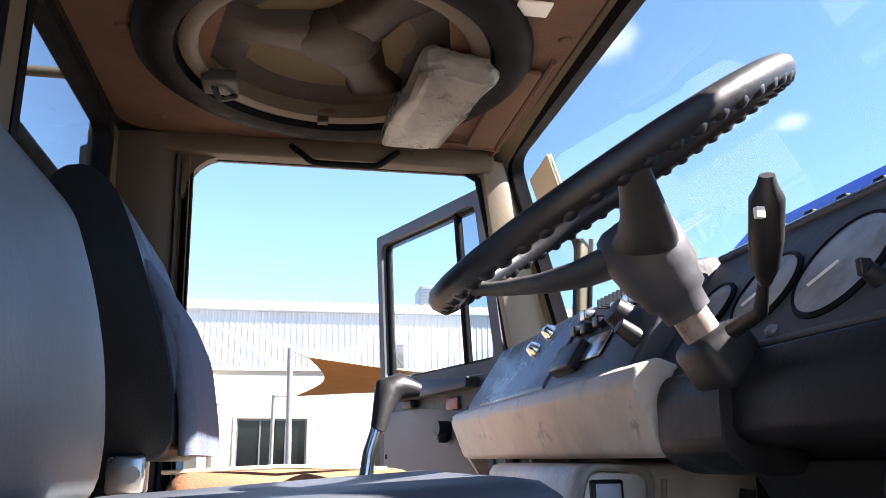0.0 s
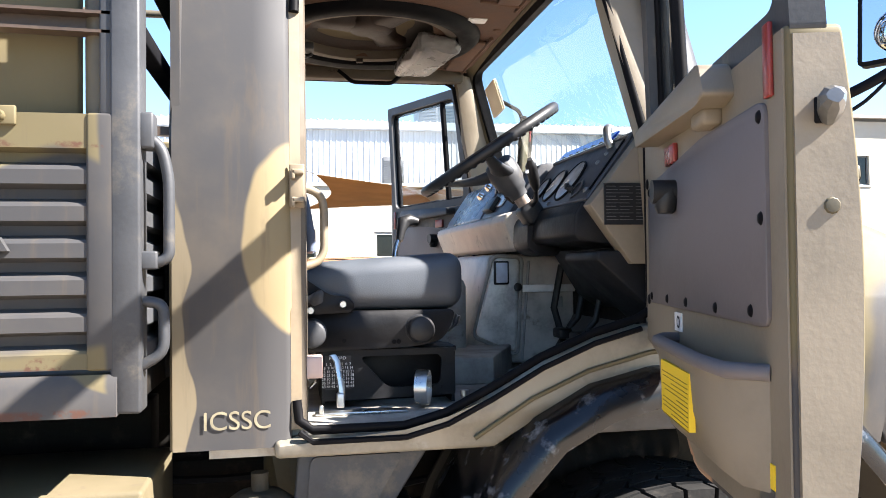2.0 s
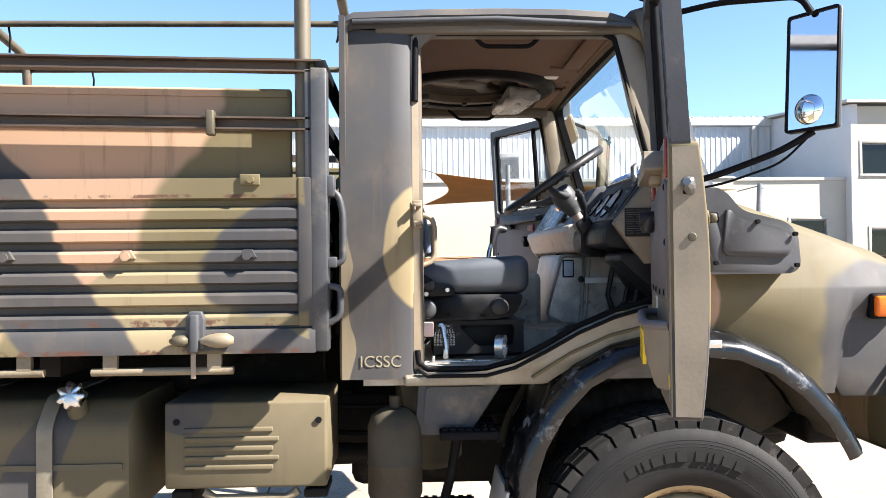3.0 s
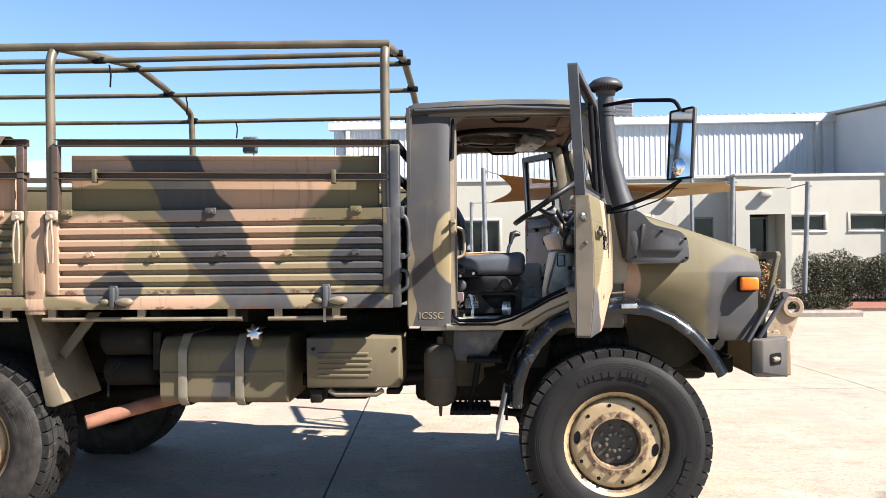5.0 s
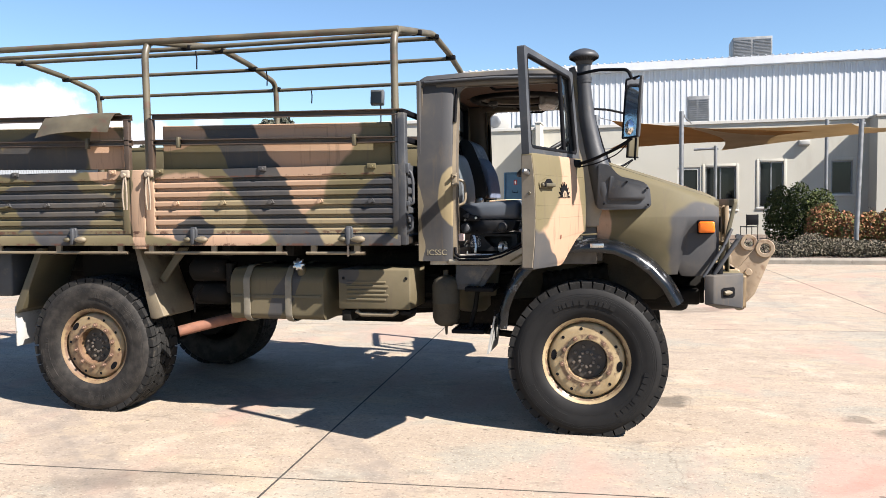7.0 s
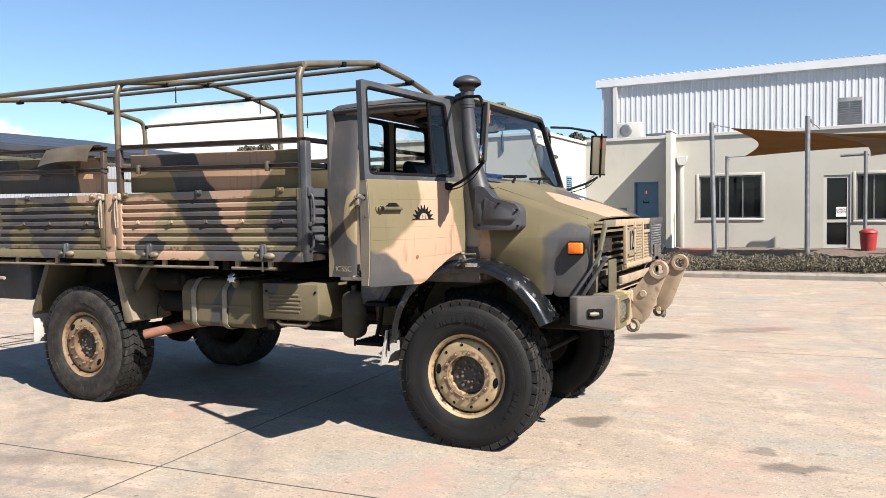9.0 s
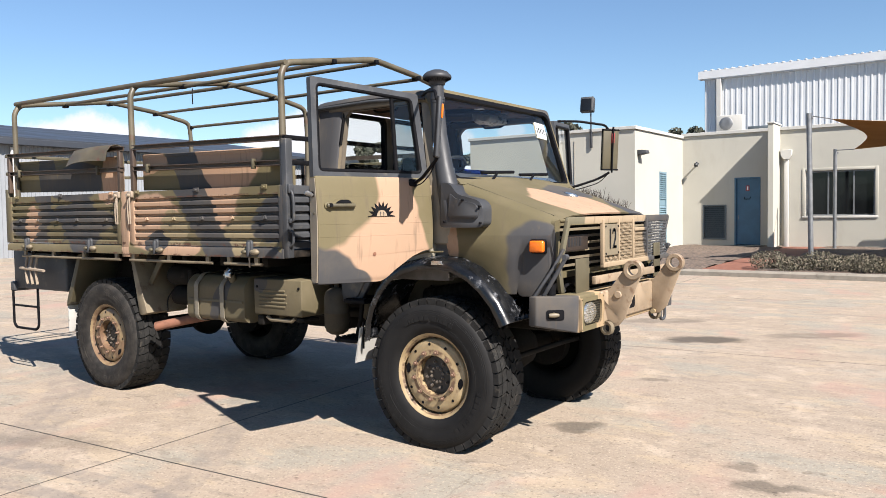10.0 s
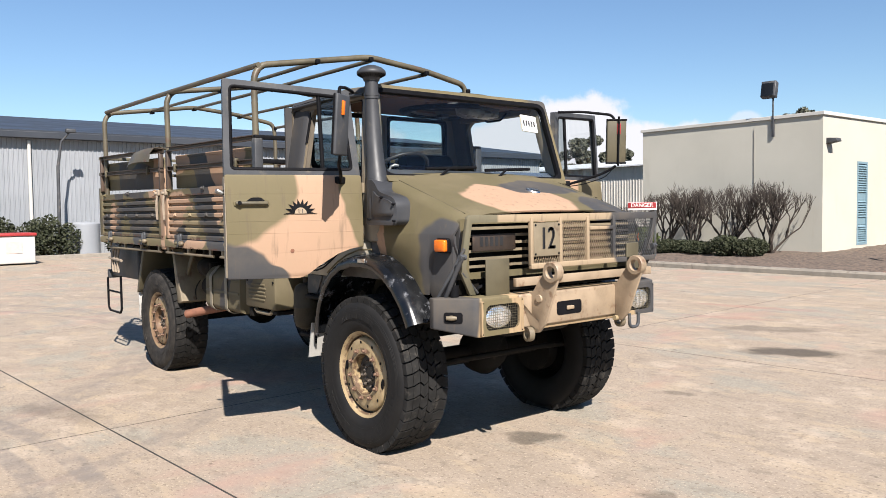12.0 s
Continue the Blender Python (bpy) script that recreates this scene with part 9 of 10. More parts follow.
window(2, 2.95, 4.05, 1.25, 2.84, FACE, (3.5,))
window(3, 4.86, 5.70, 1.3, 2.98, FACE, (5.28,))
window(4, 7.31, 8.03, 1.75, 2.96, FACE)
window(5, 10.84, 12.17, 2.41, 2.99, FACE)
window(9, 13.1, 14.45, 2.41, 2.99, FACE)

# pilaster with a downpipe beside the blue door
structure("pilaster_1", boxed((-3.31, FACE - 1.05, -0.1), (-3.12, FACE + 0.05, 4.60), 0.01), WALL_CREAM, "cream rendered wing wall", "wall")
structure("pilaster_2", boxed((-3.34, FACE - 1.08, 4.60), (-3.09, FACE + 0.1, 4.66), 0.01), WALL_TRIM, "white capping", "trim")
dp = structure("downpipe_1", prism(bmesh.new(), [(-3.08, 3.72), (-2.70, 3.72), (-2.72, 3.52), (-2.80, 3.38), (-2.98, 3.38), (-3.06, 3.52)], "y", FACE - 0.22, FACE - 0.003, 0.01), WALL_TRIM, "white rain head and downpipe", "downpipe")
part("pipe", boxed((-2.96, FACE - 0.14, 0.2), (-2.82, FACE - 0.02, 3.40), 0.01), WALL_TRIM, dp)

# blue door
dr = structure("door_1", boxed((-4.66, FACE + 0.06, 0.32), (-3.84, FACE + 0.11, 2.76), 0.006), DOOR_BLUE, "closed blue metal door", "door")
part("door_frame", ring(bmesh.new(), [(-4.71, 0.30), (-3.79, 0.30), (-3.79, 2.80), (-4.71, 2.80)], [(-4.655, 0.301), (-3.845, 0.301), (-3.845, 2.755), (-4.655, 2.755)], "y", FACE - 0.01, FACE + 0.15), DOOR_BLUE, dr)
part("door_notice", boxed((-4.32, FACE + 0.05, 2.30), (-4.19, FACE + 0.061, 2.50)), RED_PAINT, dr, "small red and white notice")
part("notice_panel", boxed((-4.28, FACE + 0.045, 2.33), (-4.23, FACE + 0.052, 2.47)), WHITE, dr)
part("pull_handle", tubed([(-4.36, FACE + 0.06, 2.08), (-4.36, FACE - 0.0, 2.0), (-4.16, FACE - 0.0, 2.0), (-4.16, FACE + 0.06, 2.08)], 0.012, 6), SEAL, dr)
part("lock", boxed((-4.60, FACE + 0.045, 1.25), (-4.57, FACE + 0.062, 1.40)), GALV, dr)
lv = structure("vent_1", ring(bmesh.new(), [(-5.88, 0.50), (-5.0, 0.50), (-5.0, 1.81), (-5.88, 1.81)], [(-5.82, 0.56), (-5.06, 0.56), (-5.06, 1.75), (-5.82, 1.75)], "y", FACE - 0.02, FACE + 0.1), LOUVRE_GREY, "slate grey louvred vent", "vent")
part("louvre_blade", louvre(bmesh.new(), "x", FACE + 0.06, -5.82, -5.06, 0.56, 1.75), LOUVRE_GREY, lv)
part("vent_back", boxed((-5.86, FACE + 0.12, 0.5), (-5.02, FACE + 0.14, 1.8)), SEAL, lv)

# lunch room door
dr = structure("door_2", ring(bmesh.new(), [(1.94, 0.29), (2.77, 0.29), (2.77, 2.84), (1.94, 2.84)], [(2.04, 0.40), (2.67, 0.40), (2.67, 2.74), (2.04, 2.74)], "y", FACE + 0.03, FACE + 0.10), WALL_TRIM, "white framed glass door", "door")
part("pane", boxed((2.04, FACE + 0.06, 0.40), (2.67, FACE + 0.07, 2.74)), DARK_GLASS, dr)
part("door_rail", boxed((2.04, FACE + 0.03, 1.18), (2.67, FACE + 0.10, 1.28)), WALL_TRIM, dr)
sg = part("door_sign", boxed((2.33, FACE + 0.04, 1.38), (2.66, FACE + 0.05, 1.72)), WHITE, dr, "white notice with black words")
ROTW = Euler((radians(90), 0, 0)).to_matrix().to_4x4()
lettering("sign_words", "LUNCH\nROOM", 0.095, Matrix.Translation((2.495, FACE + 0.038, 1.58)) @ ROTW, INK, dr)

# porch block
wall_with_holes("wall_porch", 8.55, 10.55, FACE - 1.0, -0.1, 4.42, [(9.05, 10.32, 0.0, 3.0)], WALL_CREAM, "cream rendered porch front", 0.2)
structure("porch_side_1", boxed((8.55, FACE - 0.8, -0.1), (8.75, FACE + 0.02, 4.42)), WALL_CREAM, "cream porch side", "wall")
structure("porch_side_2", boxed((10.35, FACE - 0.8, -0.1), (10.55, FACE + 0.02, 4.42)), WALL_CREAM, "cream porch side", "wall")
structure("porch_roof", boxed((8.5, FACE - 1.05, 4.42), (10.6, FACE - 0.065, 4.50), 0.01), WALL_TRIM, "white porch capping", "trim")
structure("porch_ceiling", boxed((8.75, FACE - 0.8, 3.05), (10.35, FACE + 0.0, 3.12)), WALL_TRIM, "porch ceiling", "ceiling")
structure("porch_floor", boxed((8.6, FACE - 1.4, 0.0), (10.5, FACE + 0.2, 0.27)), KERB, "porch step", "floor")
dr = structure("door_3", ring(bmesh.new(), [(9.12, 0.27), (10.1, 0.27), (10.1, 2.95), (9.12, 2.95)], [(9.2, 0.35), (10.02, 0.35), (10.02, 2.87), (9.2, 2.87)], "y", FACE + 0.10, FACE + 0.2), GALV, "dark glazed entrance door", "door")
part("pane", boxed((9.2, FACE + 0.14, 0.35), (10.02, FACE + 0.15, 2.87)), DARK_GLASS, dr)
part("door_sign", boxed((9.3, FACE + 0.12, 1.55), (9.65, FACE + 0.13, 1.75)), WHITE, dr)
structure("porch_back", boxed((10.1, FACE + 0.1, 0.2), (10.46, FACE + 0.2, 3.06)), WALL_CREAM, "porch back wall", "wall")

# protruding wing with the louvred door
structure("wall_wing_front", boxed((-13.2, 20.9, -0.1), (-6.65, 21.15, 4.36)), WALL_CREAM, "cream rendered wall of the protruding wing", "wall")
bm = bmesh.new()
for a, b, c, d in ((21.15, 23.22, -0.1, 4.36), (23.22, 23.98, 3.03, 4.36), (23.98, 26.1, -0.1, 4.36), (23.22, 23.98, -0.1, 0.35)):
    box(bm, (-6.9, a, c), (-6.65, b, d))
structure("wall_wing_side", bm, WALL_CREAM, "cream rendered side wall", "wall")
structure("wall_wing_west", boxed((-13.2, 21.15, -0.1), (-12.95, 33.5, 4.36)), WALL_CREAM, "cream rendered side wall", "wall")
structure("roof_wing", boxed((-12.95, 21.15, 4.1), (-6.9, 33.5, 4.2)), GALV, "flat roof of the wing", "roof")
bm = boxed((-13.26, 20.84, 4.36), (-6.59, 21.2, 4.47), 0.01)
box(bm, (-6.95, 21.2, 4.36), (-6.59, 25.75, 4.47), 0.01)
structure("trim_2", bm, WALL_TRIM, "white parapet capping", "trim")
dr = structure("door_4", boxed((-6.80, 23.24, 0.36), (-6.77, 23.96, 3.0)), SEAL, "pale blue louvred door", "door")
part("louvre_blade", louvre(louvre(louvre(bmesh.new(), "y", -6.68, 23.30, 23.90, 2.05, 2.95), "y", -6.68, 23.30, 23.90, 1.25, 1.8), "y", -6.68, 23.30, 23.90, 0.42, 1.0), LOUVRE_BLUE, dr)
part("door_frame", ring(bmesh.new(), [(23.22, 0.35), (23.98, 0.35), (23.98, 3.03), (23.22, 3.03)], [(23.30, 0.42), (23.90, 0.42), (23.90, 2.96), (23.30, 2.96)], "x", -6.76, -6.64), LOUVRE_BLUE, dr)
for c, d in ((1.0, 1.25), (1.8, 2.05)):
    part("door_rail", boxed((-6.73, 23.30, c), (-6.67, 23.90, d)), LOUVRE_BLUE, dr)
bm = tubed([(-8.86, 20.885, 4.1), (-8.86, 20.885, 3.2), (-8.85, 20.885, 1.5)], 0.008, 5)
structure("cable_1", bm, KERB, "thin cable down the wall", "cable")


# tall clad hall behind
def cladding(name, x0, x1, y, z0, z1, mat, label, pitch=0.30, depth=0.035, axis="x"):
    pts = []
    x = x0
    while x < x1 - 0.01:
        pts += [(x, 0.0), (x + pitch * 0.62, 0.0), (x + pitch * 0.70, depth), (x + pitch * 0.92, depth)]
        x += pitch
    pts.append((x1, 0.0))
    bm = bmesh.new()
    rows = []
    for z in (z0, z1):
        rows.append([bm.verts.new((p[0], y - p[1], z) if axis == "x" else (y + p[1], p[0], z)) for p in pts])
    for i in range(len(pts) - 1):
        bm.faces.new((rows[0][i], rows[0][i + 1], rows[1][i + 1], rows[1][i]))
    return structure(name, bm, mat, label, "wall", 0)


cladding("wall_hall", -7.6, 15.2, 31.84, 4.0, 7.62, SHEET_WHITE, "white ribbed steel cladding of a tall hall", 0.24, 0.021)
bm = prism(bmesh.new(), [(31.62, 7.50), (31.62, 7.83), (31.66, 7.83), (31.66, 7.55), (31.9, 7.55), (31.9, 7.50)], "x", -7.85, 15.2)
structure("gutter_1", bm, SHEET_WHITE, "white box gutter along the hall roof", "gutter")
bm = bmesh.new()
prism(bm, [(31.7, 7.80), (31.7, 7.86), (46, 9.0), (46, 8.94)], "x", -7.8, 15.2)
for i in range(76):
    x = -7.6 + i * 0.3
    prism(bm, [(31.62, 7.86), (31.62, 7.895), (46, 9.035), (46, 9.0)], "x", x, x + 0.06)
structure("roof_hall", bm, SHEET_WHITE, "ribbed steel hall roof", "roof")
structure("wall_hall_west", boxed((-7.62, 31.86, 0), (-7.5, 46, 7.9)), SHEET_GREY, "end wall of the hall", "wall")
structure("soffit_1", boxed((-7.8, 31.66, 7.46), (15.2, 31.84, 7.50)), SHEET_WHITE, "eave lining", "trim")
dp = structure("downpipe_2", boxed((-7.05, 31.64, 4.0), (-6.85, 31.80, 7.46), 0.01), WALL_TRIM, "white square downpipe", "downpipe")
structure("downpipe_3", boxed((14.3, 31.64, 4.0), (14.5, 31.80, 7.46), 0.01), WALL_TRIM, "white square downpipe", "downpipe")
# taller block to the east
structure("wall_block_west", prism(bmesh.new(), [(25.4, -0.1), (25.4, 7.18), (32.3, 7.8), (46, 9.0), (46, -0.1)], "x", 15.2, 15.45), SHEET_WHITE, "pale side wall of the taller block", "wall")
wall_with_holes("wall_block_south", 15.45, 30.0, 25.4, -0.1, 7.1, [(15.6, 17.5, 4.6, 5.75), (15.9, 17.6, 1.3, 2.6), (19.5, 21.4, 4.6, 5.75)], WALL_CREAM, "cream rendered two-storey front")
window(6, 15.6, 17.5, 4.6, 5.75, 25.4)
window(7, 15.9, 17.6, 1.3, 2.6, 25.4)
window(8, 19.5, 21.4, 4.6, 5.75, 25.4)
structure("roof_block", prism(bmesh.new(), [(25.1, 7.20), (25.1, 7.30), (46, 9.2), (46, 9.1)], "x", 14.9, 30.2), WALL_TRIM, "pale skillion roof", "roof")

# air units
def air_unit(at, size, label, turn=0):
    x, y, z = at
    w, d, h = size
    a = thing("air_conditioner", (x, y, z), label, "air conditioner")
    part("casing", boxed((x - w / 2, y - d / 2, z), (x + w / 2, y + d / 2, z + h), 0.02), AC_METAL if h > 1 else WALL_TRIM, a)
    if h > 1:
        for k in (-1, 1):
            bm = bmesh.new()
            for i in range(14):
                zz = z + 0.08 + i * (h - 0.16) / 14
                box(bm, (x + k * w * 0.25 - w * 0.22, y - d / 2 - 0.02, zz), (x + k * w * 0.25 + w * 0.22, y - d / 2 + 0.01, zz + 0.03))
            part("louvre_panel", bm, GALV, a)
    else:
        bm = bmesh.new()
        lathe(bm, [(0.0, -0.02), (0.10, -0.02), (h * 0.36, -0.02), (h * 0.40, 0.0)], (x - w * 0.12, y - d / 2 - 0.005, z + h / 2), (0, 1, 0), 24)
        part("fan_grille", bm, GALV, a)
    return a


air_unit((5.45, 33.0, 7.75), (1.65, 1.6, 1.05), "large grey evaporative cooler on the hall roof")
air_unit((-5.0, FACE + 0.55, 4.55), (0.95, 0.4, 0.62), "white outdoor air unit on the parapet")
air_unit((2.75, FACE + 0.9, 4.295), (0.8, 0.4, 1.3), "white outdoor air unit on the low roof")
bm = boxed((-4.3, FACE + 0.2, 4.56), (-3.5, FACE + 0.6, 4.68), 0.02)
part("cable_duct", bm, LOUVRE_GREY, None, "flat dark duct on the parapet", category="duct")

# wall lamps
def wall_lamp(x, y, z, kind):
    w = thing("wall_lamp", (x, y, z), "small wall lamp on the rendered wall", "lamp")
    if kind == "box":
        part("lamp_body", prism(bmesh.new(), [(y, z - 0.1), (y, z + 0.12), (y - 0.22, z + 0.10), (y - 0.2, z - 0.06)], "x", x - 0.18, x + 0.18, 0.01), WALL_TRIM, w)
    else:
        bm = tubed([(x, y, z), (x, y - 0.22, z + 0.03)], 0.03, 8)
        lathe(bm, [(0.0, 0.10), (0.07, 0.09), (0.085, 0.0), (0.0, -0.01)], (x, y - 0.25, z - 0.02), (0, -0.5, -0.85), 16)
        part("lamp_body", bm, GREY_PAINT, w)


wall_lamp(-6.05, FACE, 3.38, "spot")
wall_lamp(6.37, FACE, 3.62, "box")
wall_lamp(9.6, FACE - 1.0, 3.72, "box")
w = thing("wall_lamp", (-6.65, 21.26, 3.6), "small flood lamp on the wing wall", "lamp")
part("lamp_body", prism(bmesh.new(), [(-6.65, 3.50), (-6.65, 3.68), (-6.35, 3.66), (-6.32, 3.56)], "y", 21.1, 21.4, 0.01), GREY_PAINT, w)
# flood light on an arm
fl = thing("flood_light", (-8.2, 20.88, 3.8), "flood light on an arm above the wing wall", "lamp")
bm = boxed((-8.24, 20.83, 3.82), (-8.16, 20.88, 4.4), 0.004)
tube(bm, [(-8.2, 20.84, 4.0), (-8.2, 20.84, 5.05)], 0.025, 8)
part("arm", bm, GREY_PAINT, fl)
bm = boxed((-8.52, 20.66, 5.03), (-8.06, 20.90, 5.55), 0.03, 2, Euler((radians(-14), 0, radians(8))).to_matrix().to_4x4())
part("lamp_head", bm, GREY_PAINT, fl)
bm = boxed((-8.47, 20.645, 5.08), (-8.11, 20.66, 5.50), 0.004, 2, Euler((radians(-14), 0, radians(8))).to_matrix().to_4x4())
part("lamp_glass", bm, DARK_GLASS, fl)


# outdoor chairs and a maroon bin by the lunch room
def yard_chair(x, y, z, turn):
    c = thing("outdoor_chair", (x, y, z), "black metal outdoor chair by the wall", "chair", "outdoor chairs")
    m = pose(x, y, z, 0, 0, turn)
    part("seat", boxed((-0.22, -0.22, 0.42), (0.22, 0.22, 0.45), 0.01), SEAL, c, place=m)
    part("backrest", boxed((-0.22, 0.19, 0.50), (0.22, 0.22, 0.85), 0.01), SEAL, c, place=m)
    for dx in (-0.2, 0.2):
        for dy in (-0.2, 0.2):
            part("leg", tubed([(dx, dy, 0.0), (dx, dy, 0.43 if dy < 0 else 0.86)], 0.014, 6), SEAL, c, place=m)


yard_chair(4.15, 23.0, 0.24, 200)
yard_chair(5.0, 23.3, 0.24, 160)
bn = thing("yard_bin", (3.3, 24.6, 0.25), "maroon bin with a domed lid by the door", "bin")
part("bin_body", tubed([(3.3, 24.6, 0.25), (3.3, 24.6, 0.85)], [0.22, 0.27], 14), RED_PAINT, bn)
part("bin_lid", tubed([(3.3, 24.6, 0.85), (3.3, 24.6, 0.90), (3.3, 24.6, 0.98)], [0.29, 0.28, 0.14], 14), RED_PAINT, bn)


# ---- shade sails and their posts ----
def shade_post(x, y, top, lean=(0, 0), r=0.065):
    p = thing("shade_post", (x, y, 0.15), "grey steel post holding a shade sail", "post", "shade sail posts")
    part("pole", tubed([(x, y, 0.0), (x + lean[0], y + lean[1], top)], r, 14), GALV, p)
    bm = boxed((x + lean[0] - 0.02, y + lean[1] - 0.02, top - 0.15), (x + lean[0] + 0.1, y + lean[1] + 0.02, top - 0.09), 0.004)
    part("eye_bolt", bm, GALV, p)
    return p


shade_post(-0.62, 17.55, 4.06, (-0.08, 0))
shade_post(-1.15, 24.6, 3.58, r=0.06)
shade_post(1.66, 18.1, 4.13)
arm = shade_post(3.2, 24.6, 3.55, r=0.06)
part("post_arm", tubed([(3.2, 24.6, 3.45), (2.45, 24.6, 3.43)], 0.045, 10), GALV, arm)
shade_post(6.08, 17.5, 3.68, (0.1, 0))
shade_post(8.05, 17.5, 3.54, (0.15, 0))
shade_post(6.75, 24.0, 4.3, r=0.06)


def sail(corners, mat, label, sag=0.10):
    a, b, c, d = [Vector(p) for p in corners]
    s = thing("shade_sail", (a + b + c + d) / 4, label, "shade sail", "shade sails")
    n = 16
    mid = (a + b + c + d) / 4
    grid = []
    for i in range(n + 1):
        row = []
        for j in range(n + 1):
            u, v = i / n, j / n
            p = a * (1 - u) * (1 - v) + b * u * (1 - v) + c * u * v + d * (1 - u) * v
            # edges curve inwards between the tied corners
            ku, kv = 4 * u * (1 - u), 4 * v * (1 - v)
            pull = sag * (ku * abs(2 * v - 1) + kv * abs(2 * u - 1))
            row.append(p + (mid - p) * pull)
        grid.append(row)
    part("cloth", sheet(bmesh.new(), grid, 0.006), mat, s)
    return s


sail([(-0.30, 18.2, 3.95), (4.9, 17.2, 3.38), (5.2, 23.4, 3.60), (-0.5, 23.9, 3.5)], SAIL, "ochre shade sail stretched between posts", 0.22)
sail([(1.95, 18.4, 3.66), (5.95, 17.5, 3.58), (7.9, 18.2, 3.45), (3.3, 23.6, 3.32)], SAIL_PALE, "sand coloured shade sail stretched between posts", 0.2)
for a, b in (((-0.68, 17.55, 4.0), (-0.30, 18.2, 3.95)), ((-1.15, 24.6, 3.54), (-0.5, 23.9, 3.5)), ((1.66, 18.1, 4.05), (1.95, 18.4, 3.80)), ((6.17, 17.5, 3.6), (5.95, 17.5, 3.55)), ((8.19, 17.5, 3.48), (7.9, 18.2, 3.40))):
    part("sail_chain", tubed([a, b], 0.015, 5), GALV, None, "short chain tying a sail to its post", category="chain")


# ---- plants ----
def leaf_cloud(bm, rng, centre, size, n, leaf, flat_top=False, hollow=0.55):
    for _ in range(n):
        while True:
            p = Vector((rng.uniform(-1, 1), rng.uniform(-1, 1), rng.uniform(-1, 1)))
            q = p.length if not flat_top else max(abs(p.x) ** 4 + abs(p.y) ** 4, abs(p.z) ** 4 * 1.0) ** 0.5
            if q <= 1 and q > hollow * rng.random():
                break
        c = Vector(centre) + Vector((p.x * size[0], p.y * size[1], p.z * size[2]))
        d = Vector((rng.gauss(0, 1), rng.gauss(0, 1), rng.gauss(0.4, 1))).normalized()
        s = d.orthogonal().normalized()
        s = (Matrix.Rotation(rng.uniform(0, 6.3), 3, d) @ s)
        l = leaf * rng.uniform(0.6, 1.4)
        w = s.cross(d) * l * 0.4
        bm.faces.new([bm.verts.new(c - s * l * 0.5), bm.verts.new(c + w), bm.verts.new(c + s * l * 0.5), bm.verts.new(c - w)])


def shrub(name, seed, x0, x1, y, z, h, mat, label, category, n, leaf, depth=0.6, across=False):
    rng = random.Random(seed)
    s = thing(name, (y, (x0 + x1) / 2, z) if across else ((x0 + x1) / 2, y, z), label, category)

    def laid(mesh):
        for v in mesh.verts if across else ():
            v.co.x, v.co.y = v.co.y, v.co.x
        return mesh

    bm = bmesh.new()
    k = max(2, int((x1 - x0) / 0.45))
    for i in range(k):
        cx = lerp(x0, x1, (i + 0.5) / k) + rng.uniform(-0.15, 0.15)
        hh = h * rng.uniform(0.72, 1.08)
        leaf_cloud(bm, rng, (cx, y + rng.uniform(-0.2, 0.2), z + hh * 0.5), (0.5, depth, hh * 0.55), n // k, leaf)
    part("foliage", laid(bm), mat, s, smooth=0)
    bm = bmesh.new()
    for i in range(k * 3):
        cx = lerp(x0, x1, rng.random())
        tube(bm, [(cx, y, z - 0.1), (cx + rng.uniform(-0.1, 0.1), y + rng.uniform(-0.1, 0.1), z + h * 0.5), (cx + rng.uniform(-0.2, 0.2), y + rng.uniform(-0.2, 0.2), z + h * 0.85)], [0.02, 0.014, 0.006], 5)
    part("stems", laid(bm), BARK, s)


shrub("ground_cover", 1, -1.5, 6.2, 16.4, 0.12, 0.44, LEAF_OLIVE, "low dry ground-cover shrubs behind the kerb", "shrub", 26000, 0.042, 0.75)
shrub("ground_cover", 2, 4.4, 6.4, 16.6, 0.12, 0.55, LEAF_OLIVE, "low grey-green ground cover by the path", "shrub", 9000, 0.042)
shrub("flowering_shrub", 3, 5.4, 7.6, 19.0, 0.2, 1.35, LEAF_RED, "leafy shrub with reddish new growth", "shrub", 11000, 0.07, 0.7)
shrub("flowering_shrub", 6, 4.25, 6.0, 20.0, 0.2, 1.7, LEAF_GREEN, "dense green shrub by the wall", "shrub", 11000, 0.065, 0.7)
shrub("hedge", 5, 8.8, 13.5, 19.5, 0.15, 1.42, LEAF_CLIPPED, "clipped dark olive hedge", "hedge", 42000, 0.042, 0.8)
shrub("ground_cover", 7, 6.5, 8.5, 16.5, 0.10, 0.46, LEAF_CLIPPED, "low dark olive mound at the end of the kerb", "shrub", 9000, 0.042, 0.7)
shrub("ground_cover", 8, -8.6, -7.4, 18.6, 0.18, 0.55, LEAF_DARK, "low strappy bush in the mulch", "shrub", 5000, 0.06)
shrub("ground_cover", 9, -10.8, -9.2, 18.8, 0.18, 0.5, LEAF_DARK, "low strappy bush in the mulch", "shrub", 5500, 0.06)
shrub("ground_cover", 10, -14.0, -11.4, 19.0, 0.18, 0.9, LEAF_GREEN, "green bush in the mulch", "shrub", 3500, 0.11)
shrub("hedge", 11, -4.0, 5.35, -29.3, 0.0, 1.6, LEAF_DARK, "dense dark hedge in front of a shed", "hedge", 26000, 0.10, 0.75, True)
shrub("round_bush", 12, 6.75, 8.3, -29.2, 0.0, 1.7, LEAF_DARK, "dark bush beside a water tank", "shrub", 6000, 0.10, 0.5, True)


